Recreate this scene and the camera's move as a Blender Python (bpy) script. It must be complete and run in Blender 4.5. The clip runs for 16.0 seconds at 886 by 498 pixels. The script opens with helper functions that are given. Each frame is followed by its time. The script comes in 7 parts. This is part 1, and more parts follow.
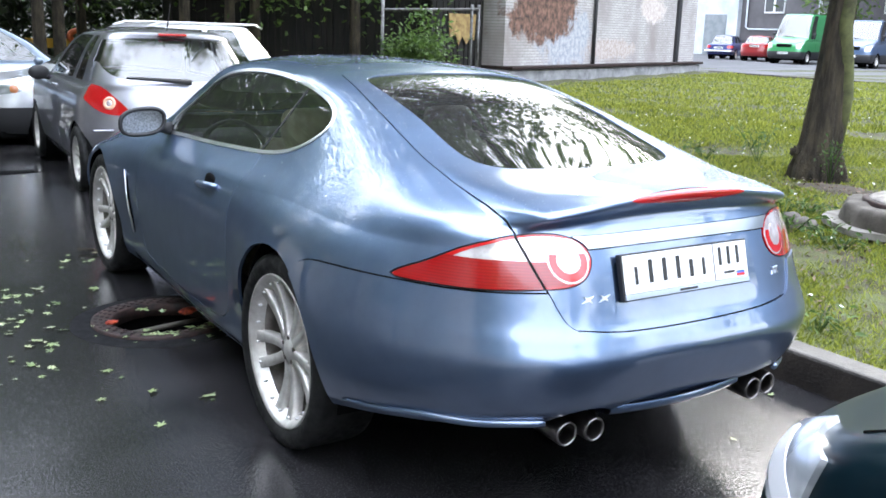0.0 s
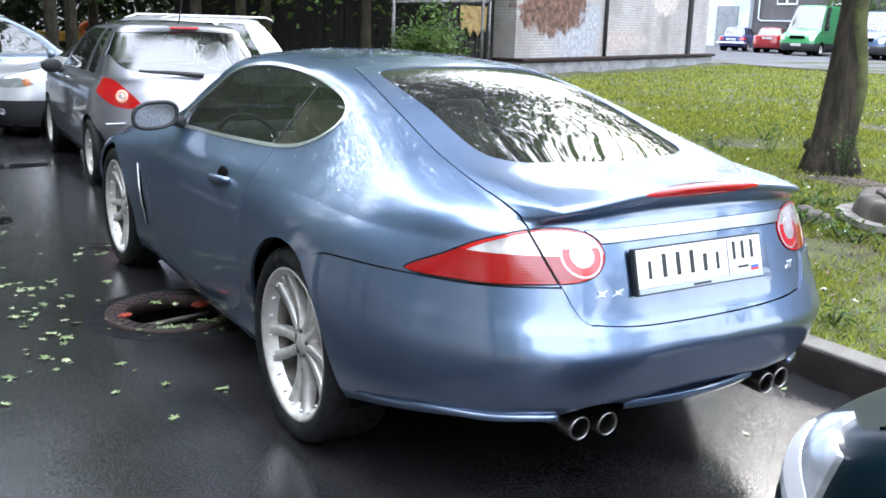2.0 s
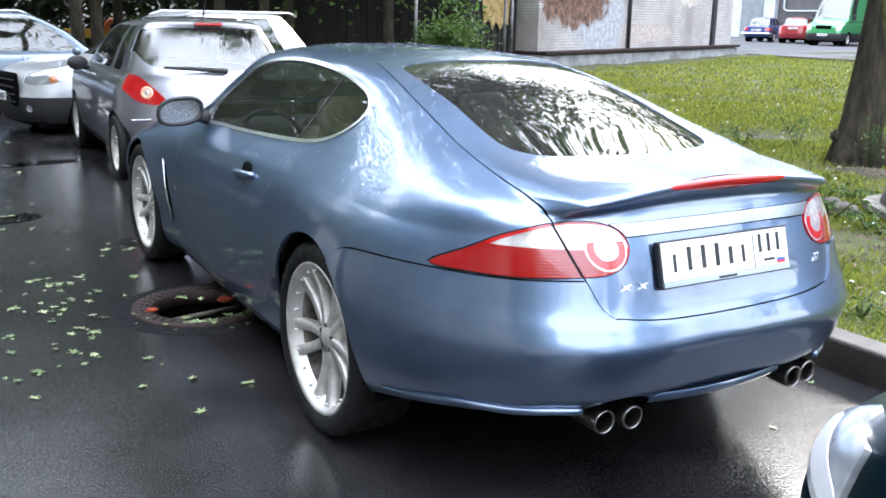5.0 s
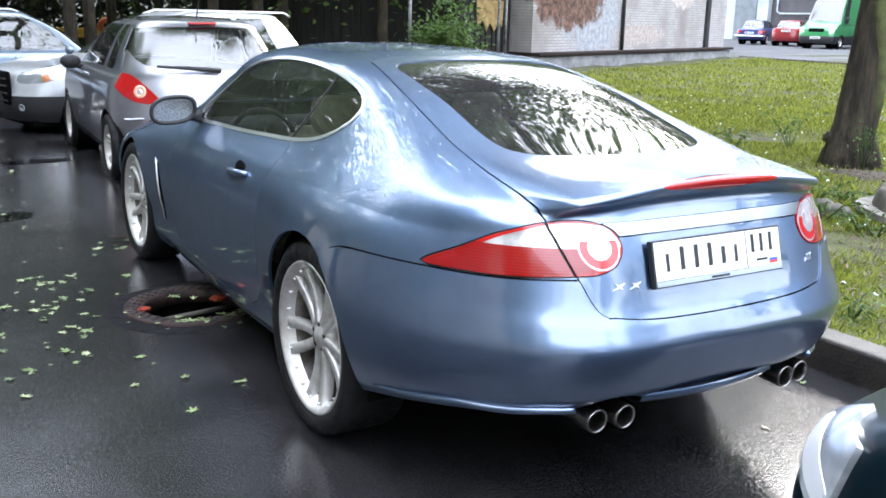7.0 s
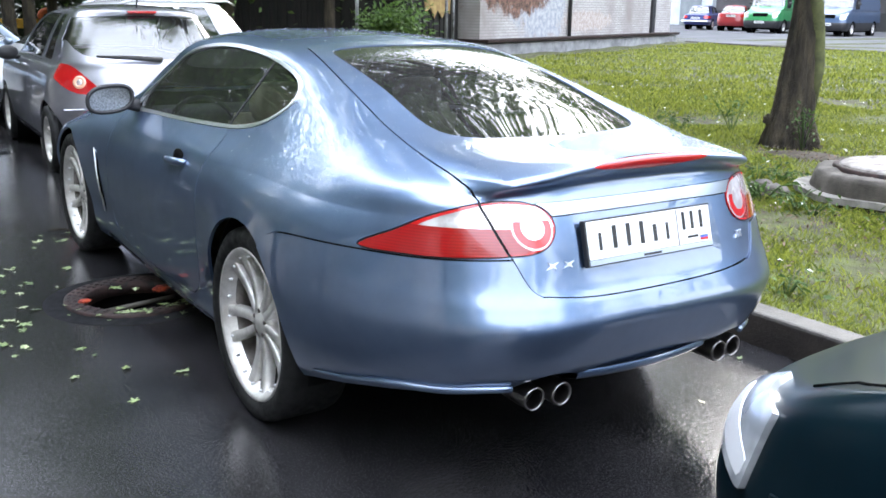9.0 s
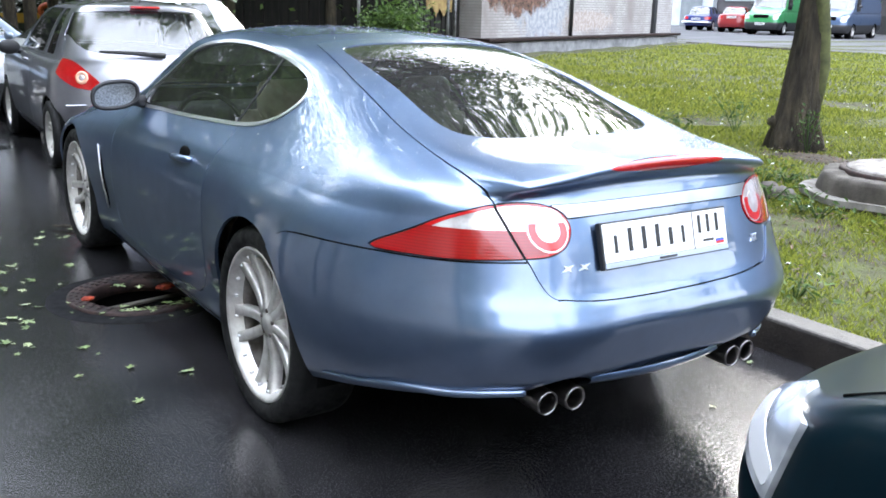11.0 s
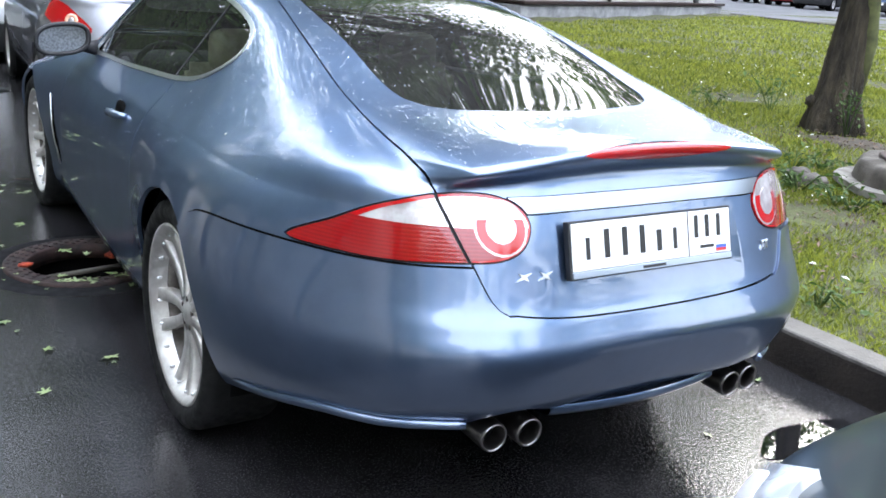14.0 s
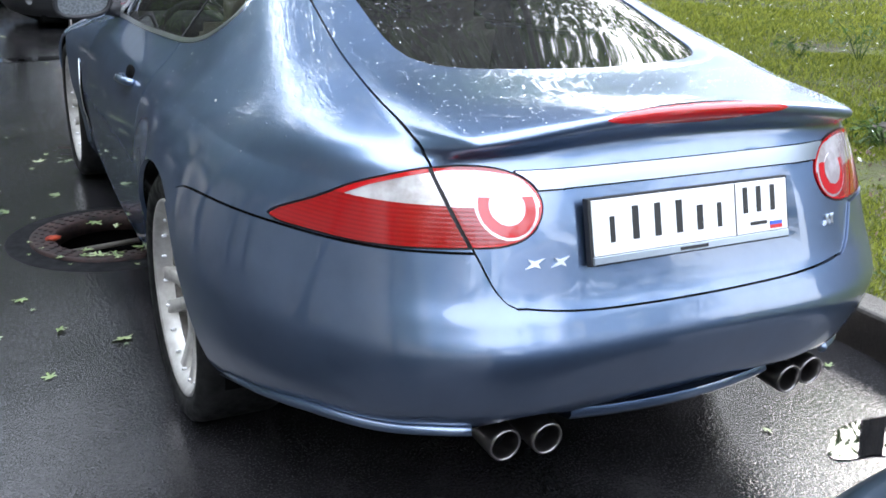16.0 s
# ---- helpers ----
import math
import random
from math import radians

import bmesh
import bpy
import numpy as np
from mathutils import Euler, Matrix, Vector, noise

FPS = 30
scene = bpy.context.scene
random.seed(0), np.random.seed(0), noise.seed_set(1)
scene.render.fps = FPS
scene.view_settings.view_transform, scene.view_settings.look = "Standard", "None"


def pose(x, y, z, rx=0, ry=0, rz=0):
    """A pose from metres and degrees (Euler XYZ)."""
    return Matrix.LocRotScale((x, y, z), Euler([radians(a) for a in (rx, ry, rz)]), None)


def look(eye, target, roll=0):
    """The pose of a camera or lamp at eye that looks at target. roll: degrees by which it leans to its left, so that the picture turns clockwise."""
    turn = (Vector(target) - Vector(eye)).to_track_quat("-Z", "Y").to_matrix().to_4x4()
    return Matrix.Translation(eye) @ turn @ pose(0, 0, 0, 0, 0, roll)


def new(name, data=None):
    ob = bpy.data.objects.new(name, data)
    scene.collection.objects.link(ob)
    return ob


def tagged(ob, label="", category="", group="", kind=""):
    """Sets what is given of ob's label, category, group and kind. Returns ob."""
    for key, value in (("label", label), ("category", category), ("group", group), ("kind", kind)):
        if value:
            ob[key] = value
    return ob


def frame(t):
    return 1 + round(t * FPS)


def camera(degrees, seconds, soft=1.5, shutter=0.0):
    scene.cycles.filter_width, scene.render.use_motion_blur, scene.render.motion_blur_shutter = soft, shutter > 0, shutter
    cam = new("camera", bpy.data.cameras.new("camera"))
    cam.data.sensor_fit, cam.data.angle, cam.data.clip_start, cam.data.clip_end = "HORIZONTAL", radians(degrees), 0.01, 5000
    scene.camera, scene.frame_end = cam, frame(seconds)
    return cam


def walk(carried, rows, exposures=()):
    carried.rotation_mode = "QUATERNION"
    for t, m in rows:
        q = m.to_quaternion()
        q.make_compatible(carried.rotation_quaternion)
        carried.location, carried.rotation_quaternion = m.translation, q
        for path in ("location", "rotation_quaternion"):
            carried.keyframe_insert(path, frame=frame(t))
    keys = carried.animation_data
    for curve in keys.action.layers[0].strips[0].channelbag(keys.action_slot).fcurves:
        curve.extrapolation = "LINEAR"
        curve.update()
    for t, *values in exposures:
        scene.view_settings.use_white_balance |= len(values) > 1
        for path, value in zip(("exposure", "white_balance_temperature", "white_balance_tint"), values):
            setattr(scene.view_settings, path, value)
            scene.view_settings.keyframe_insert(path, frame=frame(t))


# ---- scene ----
cam = camera(49.8, 16.0, soft=1.7)
PATH = [
    (0, (-2.133, -2.987, 1.475), (-1.075, -1.351, 1.025), 1.8),
    (0.5, (-2.128, -2.985, 1.475), (-1.078, -1.345, 1.021), 1.7),
    (1, (-2.138, -2.987, 1.48), (-1.092, -1.346, 1.017), 1.5),
    (1.5, (-2.134, -2.983, 1.478), (-1.092, -1.34, 1.014), 1.5),
    (2, (-2.138, -2.981, 1.479), (-1.1, -1.336, 1.013), 1.7),
    (2.5, (-2.139, -2.983, 1.476), (-1.11, -1.333, 1.006), 1.9),
    (3, (-2.149, -2.982, 1.482), (-1.126, -1.331, 1.006), 1.8),
    (3.5, (-2.153, -2.983, 1.473), (-1.141, -1.324, 1.002), 1.8),
    (4, (-2.146, -2.979, 1.477), (-1.144, -1.315, 1.0), 1.5),
    (6.5, (-2.139, -2.99, 1.481), (-1.144, -1.323, 1.002), 0.9),
    (7, (-2.14, -2.983, 1.473), (-1.133, -1.322, 0.996), 1.4),
    (7.5, (-2.143, -2.993, 1.469), (-1.109, -1.352, 0.981), 2.1),
    (8, (-2.122, -3.019, 1.469), (-1.058, -1.406, 0.954), 1.6),
    (8.5, (-2.104, -3.037, 1.466), (-1.023, -1.43, 0.966), 0.8),
    (10.8, (-2.121, -2.978, 1.456), (-1.011, -1.388, 0.964), 2.1),
    (11, (-2.121, -2.973, 1.459), (-1.033, -1.372, 0.958), 1.5),
    (11.5, (-2.136, -2.937, 1.454), (-1.085, -1.311, 0.953), 2.3),
    (12, (-2.14, -2.873, 1.453), (-1.1, -1.243, 0.943), 2.5),
    (12.5, (-2.008, -2.863, 1.433), (-0.957, -1.243, 0.911), 2.3),
    (13, (-1.811, -2.875, 1.44), (-0.856, -1.199, 0.91), 1.3),
    (13.5, (-1.721, -2.816, 1.421), (-0.816, -1.125, 0.856), 0.6),
    (14, (-1.639, -2.669, 1.417), (-0.613, -1.052, 0.838), 3.9),
    (14.5, (-1.601, -2.595, 1.417), (-0.508, -1.03, 0.82), 4.6),
    (15, (-1.505, -2.575, 1.403), (-0.496, -0.966, 0.776), 3.0),
    (15.5, (-1.386, -2.552, 1.396), (-0.478, -0.89, 0.751), 2.7),
    (16, (-1.345, -2.502, 1.385), (-0.477, -0.828, 0.716), 2.0),
]
walk(cam, [(t, look(eye, target, roll)) for t, eye, target, roll in PATH],
     [(0, 2.80), (12.5, 2.80), (14, 2.66), (16, 2.54)])

# ---- light ----
world = bpy.data.worlds.new("overcast_sky")
scene.world = world
world.use_nodes = True
wn, wl = world.node_tree.nodes, world.node_tree.links
wn.clear()
w_out = wn.new("ShaderNodeOutputWorld")
w_bg = wn.new("ShaderNodeBackground")
w_sky = wn.new("ShaderNodeTexSky")
w_sky.sky_type = "NISHITA"
w_sky.sun_disc = False
w_sky.sun_elevation = radians(25)
w_sky.sun_rotation = radians(61)
w_sky.air_density, w_sky.dust_density, w_sky.ozone_density = 1.0, 1.5, 1.0
w_grey = wn.new("ShaderNodeHueSaturation")
w_grey.inputs["Saturation"].default_value = 0.55
w_bg.inputs["Strength"].default_value = 0.15
wl.new(w_sky.outputs[0], w_grey.inputs["Color"])
w_cloud = wn.new("ShaderNodeMixRGB")
w_cloud.inputs[0].default_value = 0.68
w_cloud.inputs[2].default_value = (5.5, 6.0, 7.1, 1)
wl.new(w_grey.outputs[0], w_cloud.inputs[1])
# an overcast sky is about three times as bright overhead as at the horizon
w_co = wn.new("ShaderNodeTexCoord")
w_xyz = wn.new("ShaderNodeSeparateXYZ")
w_rise = wn.new("ShaderNodeMapRange")
w_rise.inputs["From Min"].default_value, w_rise.inputs["From Max"].default_value = 0.0, 1.0
w_rise.inputs["To Min"].default_value, w_rise.inputs["To Max"].default_value = 0.66, 1.5
w_over = wn.new("ShaderNodeMixRGB")
w_over.blend_type = "MULTIPLY"
w_over.inputs[0].default_value = 1.0
wl.new(w_co.outputs["Generated"], w_xyz.inputs[0])
wl.new(w_xyz.outputs["Z"], w_rise.inputs["Value"])
wl.new(w_cloud.outputs[0], w_over.inputs[1])
wl.new(w_rise.outputs[0], w_over.inputs[2])
wl.new(w_over.outputs[0], w_bg.inputs["Color"])
wl.new(w_bg.outputs[0], w_out.inputs["Surface"])

sun_data = bpy.data.lights.new("sun", "SUN")
sun_data.energy, sun_data.angle, sun_data.color = 0.5, radians(18), (1.0, 0.98, 0.95)
sun = new("sun", sun_data)
sun.matrix_world = look((41, 22.5, 22), (0, 0, 0))


# ---- materials ----
def material(name, base, rough=0.5, metal=0.0, spec=0.5, coat=0.0, coat_rough=0.03):
    m = bpy.data.materials.new(name)
    m.use_nodes = True
    b = m.node_tree.nodes["Principled BSDF"]
    b.inputs["Base Color"].default_value = (*base, 1)
    b.inputs["Roughness"].default_value = rough
    b.inputs["Metallic"].default_value = metal
    b.inputs["Specular IOR Level"].default_value = spec
    b.inputs["Coat Weight"].default_value = coat
    b.inputs["Coat Roughness"].default_value = coat_rough
    return m


def node(m, kind, **values):
    n = m.node_tree.nodes.new(kind)
    for key, value in values.items():
        n.inputs[key].default_value = value
    return n


def link(m, a, b):
    m.node_tree.links.new(a, b)


def bsdf(m):
    return m.node_tree.nodes["Principled BSDF"]


def noise_tex(m, scale, detail=4.0, rough=0.6, stretch=None):
    """Noise over the object's own metres."""
    co = node(m, "ShaderNodeTexCoord")
    n = node(m, "ShaderNodeTexNoise", Scale=scale, Detail=detail, Roughness=rough)
    if stretch:
        mp = node(m, "ShaderNodeMapping", Scale=stretch)
        link(m, co.outputs["Object"], mp.inputs["Vector"])
        link(m, mp.outputs[0], n.inputs["Vector"])
    else:
        link(m, co.outputs["Object"], n.inputs["Vector"])
    return n.outputs["Fac"]


def ramp(m, fac, stops):
    r = node(m, "ShaderNodeValToRGB")
    el = r.color_ramp.elements
    while len(el) < len(stops):
        el.new(0.5)
    for e, (p, c) in zip(el, stops):
        e.position = p
        e.color = (*c, 1) if len(c) == 3 else c
    link(m, fac, r.inputs["Fac"])
    return r.outputs["Color"]


def grey(v):
    return (v, v, v)


def mottle(m, dark, light, scale, lo=0.35, hi=0.65, detail=4.0, stretch=None):
    link(m, ramp(m, noise_tex(m, scale, detail, stretch=stretch), [(lo, dark), (hi, light)]), bsdf(m).inputs["Base Color"])
    return m


def bump(m, fac, strength=0.3, distance=0.01):
    b = node(m, "ShaderNodeBump", Strength=strength, Distance=distance)
    link(m, fac, b.inputs["Height"])
    link(m, b.outputs[0], bsdf(m).inputs["Normal"])
    return m


def rough_map(m, fac, lo, hi, a=0.35, b=0.65):
    link(m, ramp(m, fac, [(a, grey(lo)), (b, grey(hi))]), bsdf(m).inputs["Roughness"])
    return m


def paint(name, base, metal=0.55, rough=0.33, wet=0.0, coat_ior=1.5):
    m = material(name, base, rough, metal, coat=1.0, coat_rough=0.015)
    bsdf(m).inputs["Coat IOR"].default_value = coat_ior
    dirt = noise_tex(m, 9.0, 6.0)
    dark = tuple(c * 0.86 for c in base)
    link(m, ramp(m, dirt, [(0.3, dark), (0.7, base)]), bsdf(m).inputs["Base Color"])
    if wet:
        co = node(m, "ShaderNodeTexCoord")
        v = node(m, "ShaderNodeTexVoronoi", Scale=150.0)
        link(m, co.outputs["Object"], v.inputs["Vector"])
        drops = ramp(m, v.outputs["Distance"], [(0.0, grey(1)), (0.32, grey(0))])
        few = ramp(m, noise_tex(m, 60.0, 2.0), [(0.5, grey(0)), (0.6, grey(1))])
        mul = node(m, "ShaderNodeMixRGB")
        mul.blend_type = "MULTIPLY"
        mul.inputs[0].default_value = 1.0
        link(m, drops, mul.inputs[1])
        link(m, few, mul.inputs[2])
        b = node(m, "ShaderNodeBump", Strength=wet, Distance=0.002)
        link(m, mul.outputs[0], b.inputs["Height"])
        link(m, b.outputs[0], bsdf(m).inputs["Coat Normal"])
    return m


def glass(name, tint=(0.75, 0.85, 0.8), rough=0.0, film_share=0.02, ior=1.8):
    """Thin glass: clear, mirroring at a slant, with a film of rain and dust."""
    m = bpy.data.materials.new(name)
    m.use_nodes = True
    m.node_tree.nodes.clear()
    out = node(m, "ShaderNodeOutputMaterial")
    clear = node(m, "ShaderNodeBsdfTransparent")
    clear.inputs["Color"].default_value = (*tint, 1)
    shine = node(m, "ShaderNodeBsdfGlossy")
    shine.inputs["Roughness"].default_value = rough
    fres = node(m, "ShaderNodeFresnel", IOR=ior)
    mix = node(m, "ShaderNodeMixShader")
    link(m, fres.outputs[0], mix.inputs[0])
    link(m, clear.outputs[0], mix.inputs[1])
    link(m, shine.outputs[0], mix.inputs[2])
    film = node(m, "ShaderNodeBsdfDiffuse")
    film.inputs["Color"].default_value = (0.5, 0.5, 0.48, 1)
    dirty = node(m, "ShaderNodeMixShader")
    link(m, ramp(m, noise_tex(m, 55.0, 5.0), [(0.35, grey(film_share * 0.4)), (0.7, grey(film_share * 1.8))]), dirty.inputs[0])
    link(m, mix.outputs[0], dirty.inputs[1])
    link(m, film.outputs[0], dirty.inputs[2])
    link(m, dirty.outputs[0], out.inputs["Surface"])
    return m


BLUE = paint("ice_blue_metallic_paint", (0.140, 0.206, 0.334), 0.91, 0.40, wet=0.05, coat_ior=1.9)
BLACK_PLASTIC = bump(material("black_plastic", (0.015, 0.015, 0.017), 0.55), noise_tex(bpy.data.materials[-1], 400), 0.1, 0.001)
# near-black for the underbody; also carries the shade of arches, slots and shaft
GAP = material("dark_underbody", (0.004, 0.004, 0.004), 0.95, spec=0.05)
CHROME = material("chrome", (0.80, 0.81, 0.83), 0.28, 1.0)
ALLOY = material("silver_alloy", (0.55, 0.54, 0.53), 0.42, 0.7)
mottle(ALLOY, (0.58, 0.55, 0.52), (0.78, 0.76, 0.73), 22)
RUBBER = material("tyre_rubber", (0.018, 0.018, 0.019), 0.62, spec=0.2)
rough_map(mottle(RUBBER, (0.006, 0.006, 0.006), (0.018, 0.018, 0.018), 14), noise_tex(RUBBER, 30), 0.45, 0.75)
BRAKE_DISC = material("brake_disc_steel", (0.12, 0.10, 0.09), 0.4, 0.8)
RED_LENS = material("red_lens", (0.40, 0.005, 0.008), 0.10, 0.0, coat=1.0)
CLEAR_LENS = mottle(material("clear_lens_with_reflector", (0.72, 0.69, 0.70), 0.16, 0.5, coat=1.0), (0.50, 0.44, 0.45), (0.78, 0.75, 0.76), 16, 0.4, 0.6)
WINDOW = glass("tinted_car_glass", (0.82, 0.88, 0.84), ior=1.95)
WET_WINDOW = glass("wet_tinted_glass", (0.42, 0.48, 0.46), 0.015, ior=2.5)
DARK_GLASS = glass("rear_screen_glass", (0.12, 0.14, 0.13), 0.02, 0.03, ior=2.3)
PLATE_WHITE = material("plate_white", (0.78, 0.78, 0.77), 0.35)
PLATE_BLACK = material("plate_black", (0.012, 0.012, 0.012), 0.4)
LEATHER = material("cream_leather", (0.55, 0.48, 0.38), 0.5)
mottle(LEATHER, (0.45, 0.39, 0.30), (0.6, 0.53, 0.43), 30)
DARK_TRIM = material("charcoal_cabin_trim", (0.03, 0.03, 0.033), 0.7)
EXHAUST = material("smoked_steel_exhaust", (0.34, 0.32, 0.31), 0.28, 1.0)


# ---- shaping tools ----
def spline(knots, ys):
    """A smooth curve through (place, value) pairs, without overshoot."""
    k = np.array(sorted(knots), float)
    k = k[np.concatenate([[True], np.diff(k[:, 0]) > 1e-4])]
    x, v = k[:, 0], k[:, 1]
    ys = np.clip(np.asarray(ys, float), x[0], x[-1])
    if len(x) == 2:
        return np.interp(ys, x, v)
    h, d = np.diff(x), np.diff(v) / np.diff(x)
    m = np.zeros(len(x))
    m[0], m[-1] = d[0], d[-1]
    for i in range(1, len(x) - 1):
        if d[i - 1] * d[i] > 0:
            a, b = 2 * h[i] + h[i - 1], h[i] + 2 * h[i - 1]
            m[i] = (a + b) / (a / d[i - 1] + b / d[i])
    i = np.clip(np.searchsorted(x, ys, side="right") - 1, 0, len(x) - 2)
    s = (ys - x[i]) / h[i]
    return ((2 * s**3 - 3 * s**2 + 1) * v[i] + (s**3 - 2 * s**2 + s) * h[i] * m[i]
            + (-2 * s**3 + 3 * s**2) * v[i + 1] + (s**3 - s**2) * h[i] * m[i + 1])


def closed_curve(points, steps=14):
    """A smooth closed line through 2D points."""
    p, out = np.array(points, float), []
    n = len(p)
    for i in range(n):
        a, b, c, d = p[i - 1], p[i], p[(i + 1) % n], p[(i + 2) % n]
        for s in np.arange(steps) / steps:
            out.append(0.5 * (2 * b + (c - a) * s + (2 * a - 5 * b + 4 * c - d) * s**2 + (3 * b - a - 3 * c + d) * s**3))
    return np.array(out)


def outline_distance(q, poly):
    """Signed distance of 2D points to a closed line: less than 0 inside."""
    q, poly = np.asarray(q, float), np.asarray(poly, float)
    best, inside = np.full(len(q), 1e9), np.zeros(len(q), bool)
    for a, b in zip(poly, np.roll(poly, -1, 0)):
        e = b - a
        s = np.clip(((q - a) @ e) / max(e @ e, 1e-12), 0, 1)
        best = np.minimum(best, ((q - a - s[:, None] * e) ** 2).sum(1))
        cross = (a[1] > q[:, 1]) != (b[1] > q[:, 1])
        inside ^= cross & (q[:, 0] < (b[0] - a[0]) * (q[:, 1] - a[1]) / (b[1] - a[1] + 1e-15) + a[0])
    return np.where(inside, -1, 1) * np.sqrt(best)


class Skin:
    """A smooth triangle sheet with its normals, which can be cut along lines."""

    def __init__(self, v, n, f):
        self.v, self.n, self.f = v, n, f

    def cut(self, value):
        """The piece where value (one a vertex) is less than 0, and the rest."""
        value = np.where(np.abs(value) < 1e-6, 1e-6, value)
        neg = value < 0
        count = neg[self.f].sum(1)
        ins, outs = [self.f[count == 3]], [self.f[count == 0]]
        nv, nn, made = [], [], {}
        base = len(self.v)

        def split(a, b):
            key = (min(a, b), max(a, b))
            if key not in made:
                s = value[a] / (value[a] - value[b])
                nv.append(self.v[a] + s * (self.v[b] - self.v[a]))
                nn.append(self.n[a] + s * (self.n[b] - self.n[a]))
                made[key] = base + len(nv) - 1
            return made[key]

        add_in, add_out = [], []
        for tri in self.f[(count == 1) | (count == 2)]:
            t = list(map(int, tri))
            lone = neg[t].sum() == 1
            k = next(i for i in range(3) if neg[t[i]] == lone)
            a, b, c = t[k], t[(k + 1) % 3], t[(k + 2) % 3]
            p, q = split(a, b), split(a, c)
            one, two = (add_in, add_out) if lone else (add_out, add_in)
            one.append((a, p, q))
            two += [(p, b, c), (p, c, q)]
        if nv:
            v, n = np.vstack([self.v, nv]), np.vstack([self.n, nn])
        else:
            v, n = self.v, self.n
        if add_in:
            ins.append(np.array(add_in))
            outs.append(np.array(add_out))
        return Skin(v, n, np.vstack(ins)).tidy(), Skin(v, n, np.vstack(outs)).tidy()

    def tidy(self):
        used, inv = np.unique(self.f, return_inverse=True)
        return Skin(self.v[used], self.n[used], inv.reshape(-1, 3))

    def islands(self):
        """The connected pieces, the largest first."""
        tag = np.arange(len(self.v))
        while True:
            low = tag[self.f].min(1)
            new_tag = tag.copy()
            for k in range(3):
                np.minimum.at(new_tag, self.f[:, k], low)
            new_tag = new_tag[new_tag]
            if (new_tag == tag).all():
                break
            tag = new_tag
        of = tag[self.f[:, 0]]
        ids, counts = np.unique(of, return_counts=True)
        return [Skin(self.v, self.n, self.f[of == i]).tidy() for i in ids[np.argsort(-counts)]]

    def moved(self, along):
        return Skin(self.v + self.n[:, :3] * np.reshape(along, (-1, 1)), self.n, self.f)

    def flipped(self):
        return Skin(self.v, self.n * (-1, -1, -1, 1, 1), self.f[:, ::-1])

    def rim(self, depth):
        """The sheet with its borders turned in by depth."""
        e = np.vstack([self.f[:, [0, 1]], self.f[:, [1, 2]], self.f[:, [2, 0]]])
        seen = {}
        for a, b in e:
            seen[(int(a), int(b))] = 1
        v, n, f = [self.v], [self.n], [self.f]
        base = len(self.v)
        for a, b in list(seen):
            if (b, a) in seen:
                continue
            pa, pb = self.v[a], self.v[b]
            qa, qb = pa - self.n[a, :3] * depth, pb - self.n[b, :3] * depth
            out = np.cross(pb - pa, self.n[a, :3])
            out = out / (np.linalg.norm(out) + 1e-12)
            v.append(np.array([pa, pb, qb, qa]))
            n.append(np.array([np.concatenate([out, self.n[a, 3:]])] * 4))
            f.append(np.array([[base, base + 2, base + 1], [base, base + 3, base + 2]]))
            base += 4
        return Skin(np.vstack(v), np.vstack(n), np.vstack(f))


def skin_mesh(name, skin, mat):
    me = bpy.data.meshes.new(name)
    me.from_pydata(skin.v.tolist(), [], skin.f.tolist())
    me.materials.append(mat)
    me.shade_smooth()
    n = skin.n[:, :3] / (np.linalg.norm(skin.n[:, :3], axis=1, keepdims=True) + 1e-12)
    me.normals_split_custom_set_from_vertices(n.tolist())
    me.update()
    return me


def skin_part(name, skin, mat, parent, label=""):
    ob = new(name, skin_mesh(name, skin, mat))
    ob.parent = parent
    return tagged(ob, label)


def part(name, bm, mat, parent=None, label="", smooth=True):
    """Links a bmesh as one mesh object under a thing or a part."""
    me = bpy.data.meshes.new(name)
    bm.to_mesh(me)
    bm.free()
    for m in mat if isinstance(mat, (list, tuple)) else [mat]:
        me.materials.append(m)
    if smooth:
        me.shade_smooth()
    ob = new(name, me)
    if parent:
        ob.parent = parent
    return tagged(ob, label)


def thing(name, label, category, m=None, group="", kind=""):
    ob = new(name)
    ob.empty_display_size = 0.1
    if m is not None:
        ob.matrix_world = m
    return tagged(ob, label, category, group, kind)


def thing_part(name, parent, m):
    """A part that holds parts of its own."""
    ob = new(name)
    ob.empty_display_size = 0.05
    ob.parent = parent
    ob.matrix_local = m
    return ob


def smooth_step(x):
    x = np.clip(x, 0, 1)
    return x * x * (3 - 2 * x)


def box_bm(lo, hi, bevel=0.0, segments=2, bm=None):
    bm = bm or bmesh.new()
    size = [b - a for a, b in zip(lo, hi)]
    mid = [(a + b) / 2 for a, b in zip(lo, hi)]
    made = bmesh.ops.create_cube(bm, size=1.0, matrix=Matrix.Translation(mid) @ Matrix.Diagonal((*size, 1)))
    if bevel:
        edges = {e for v in made["verts"] for e in v.link_edges}
        bmesh.ops.bevel(bm, geom=list(edges), offset=bevel, segments=segments, affect="EDGES", profile=0.5)
    return bm


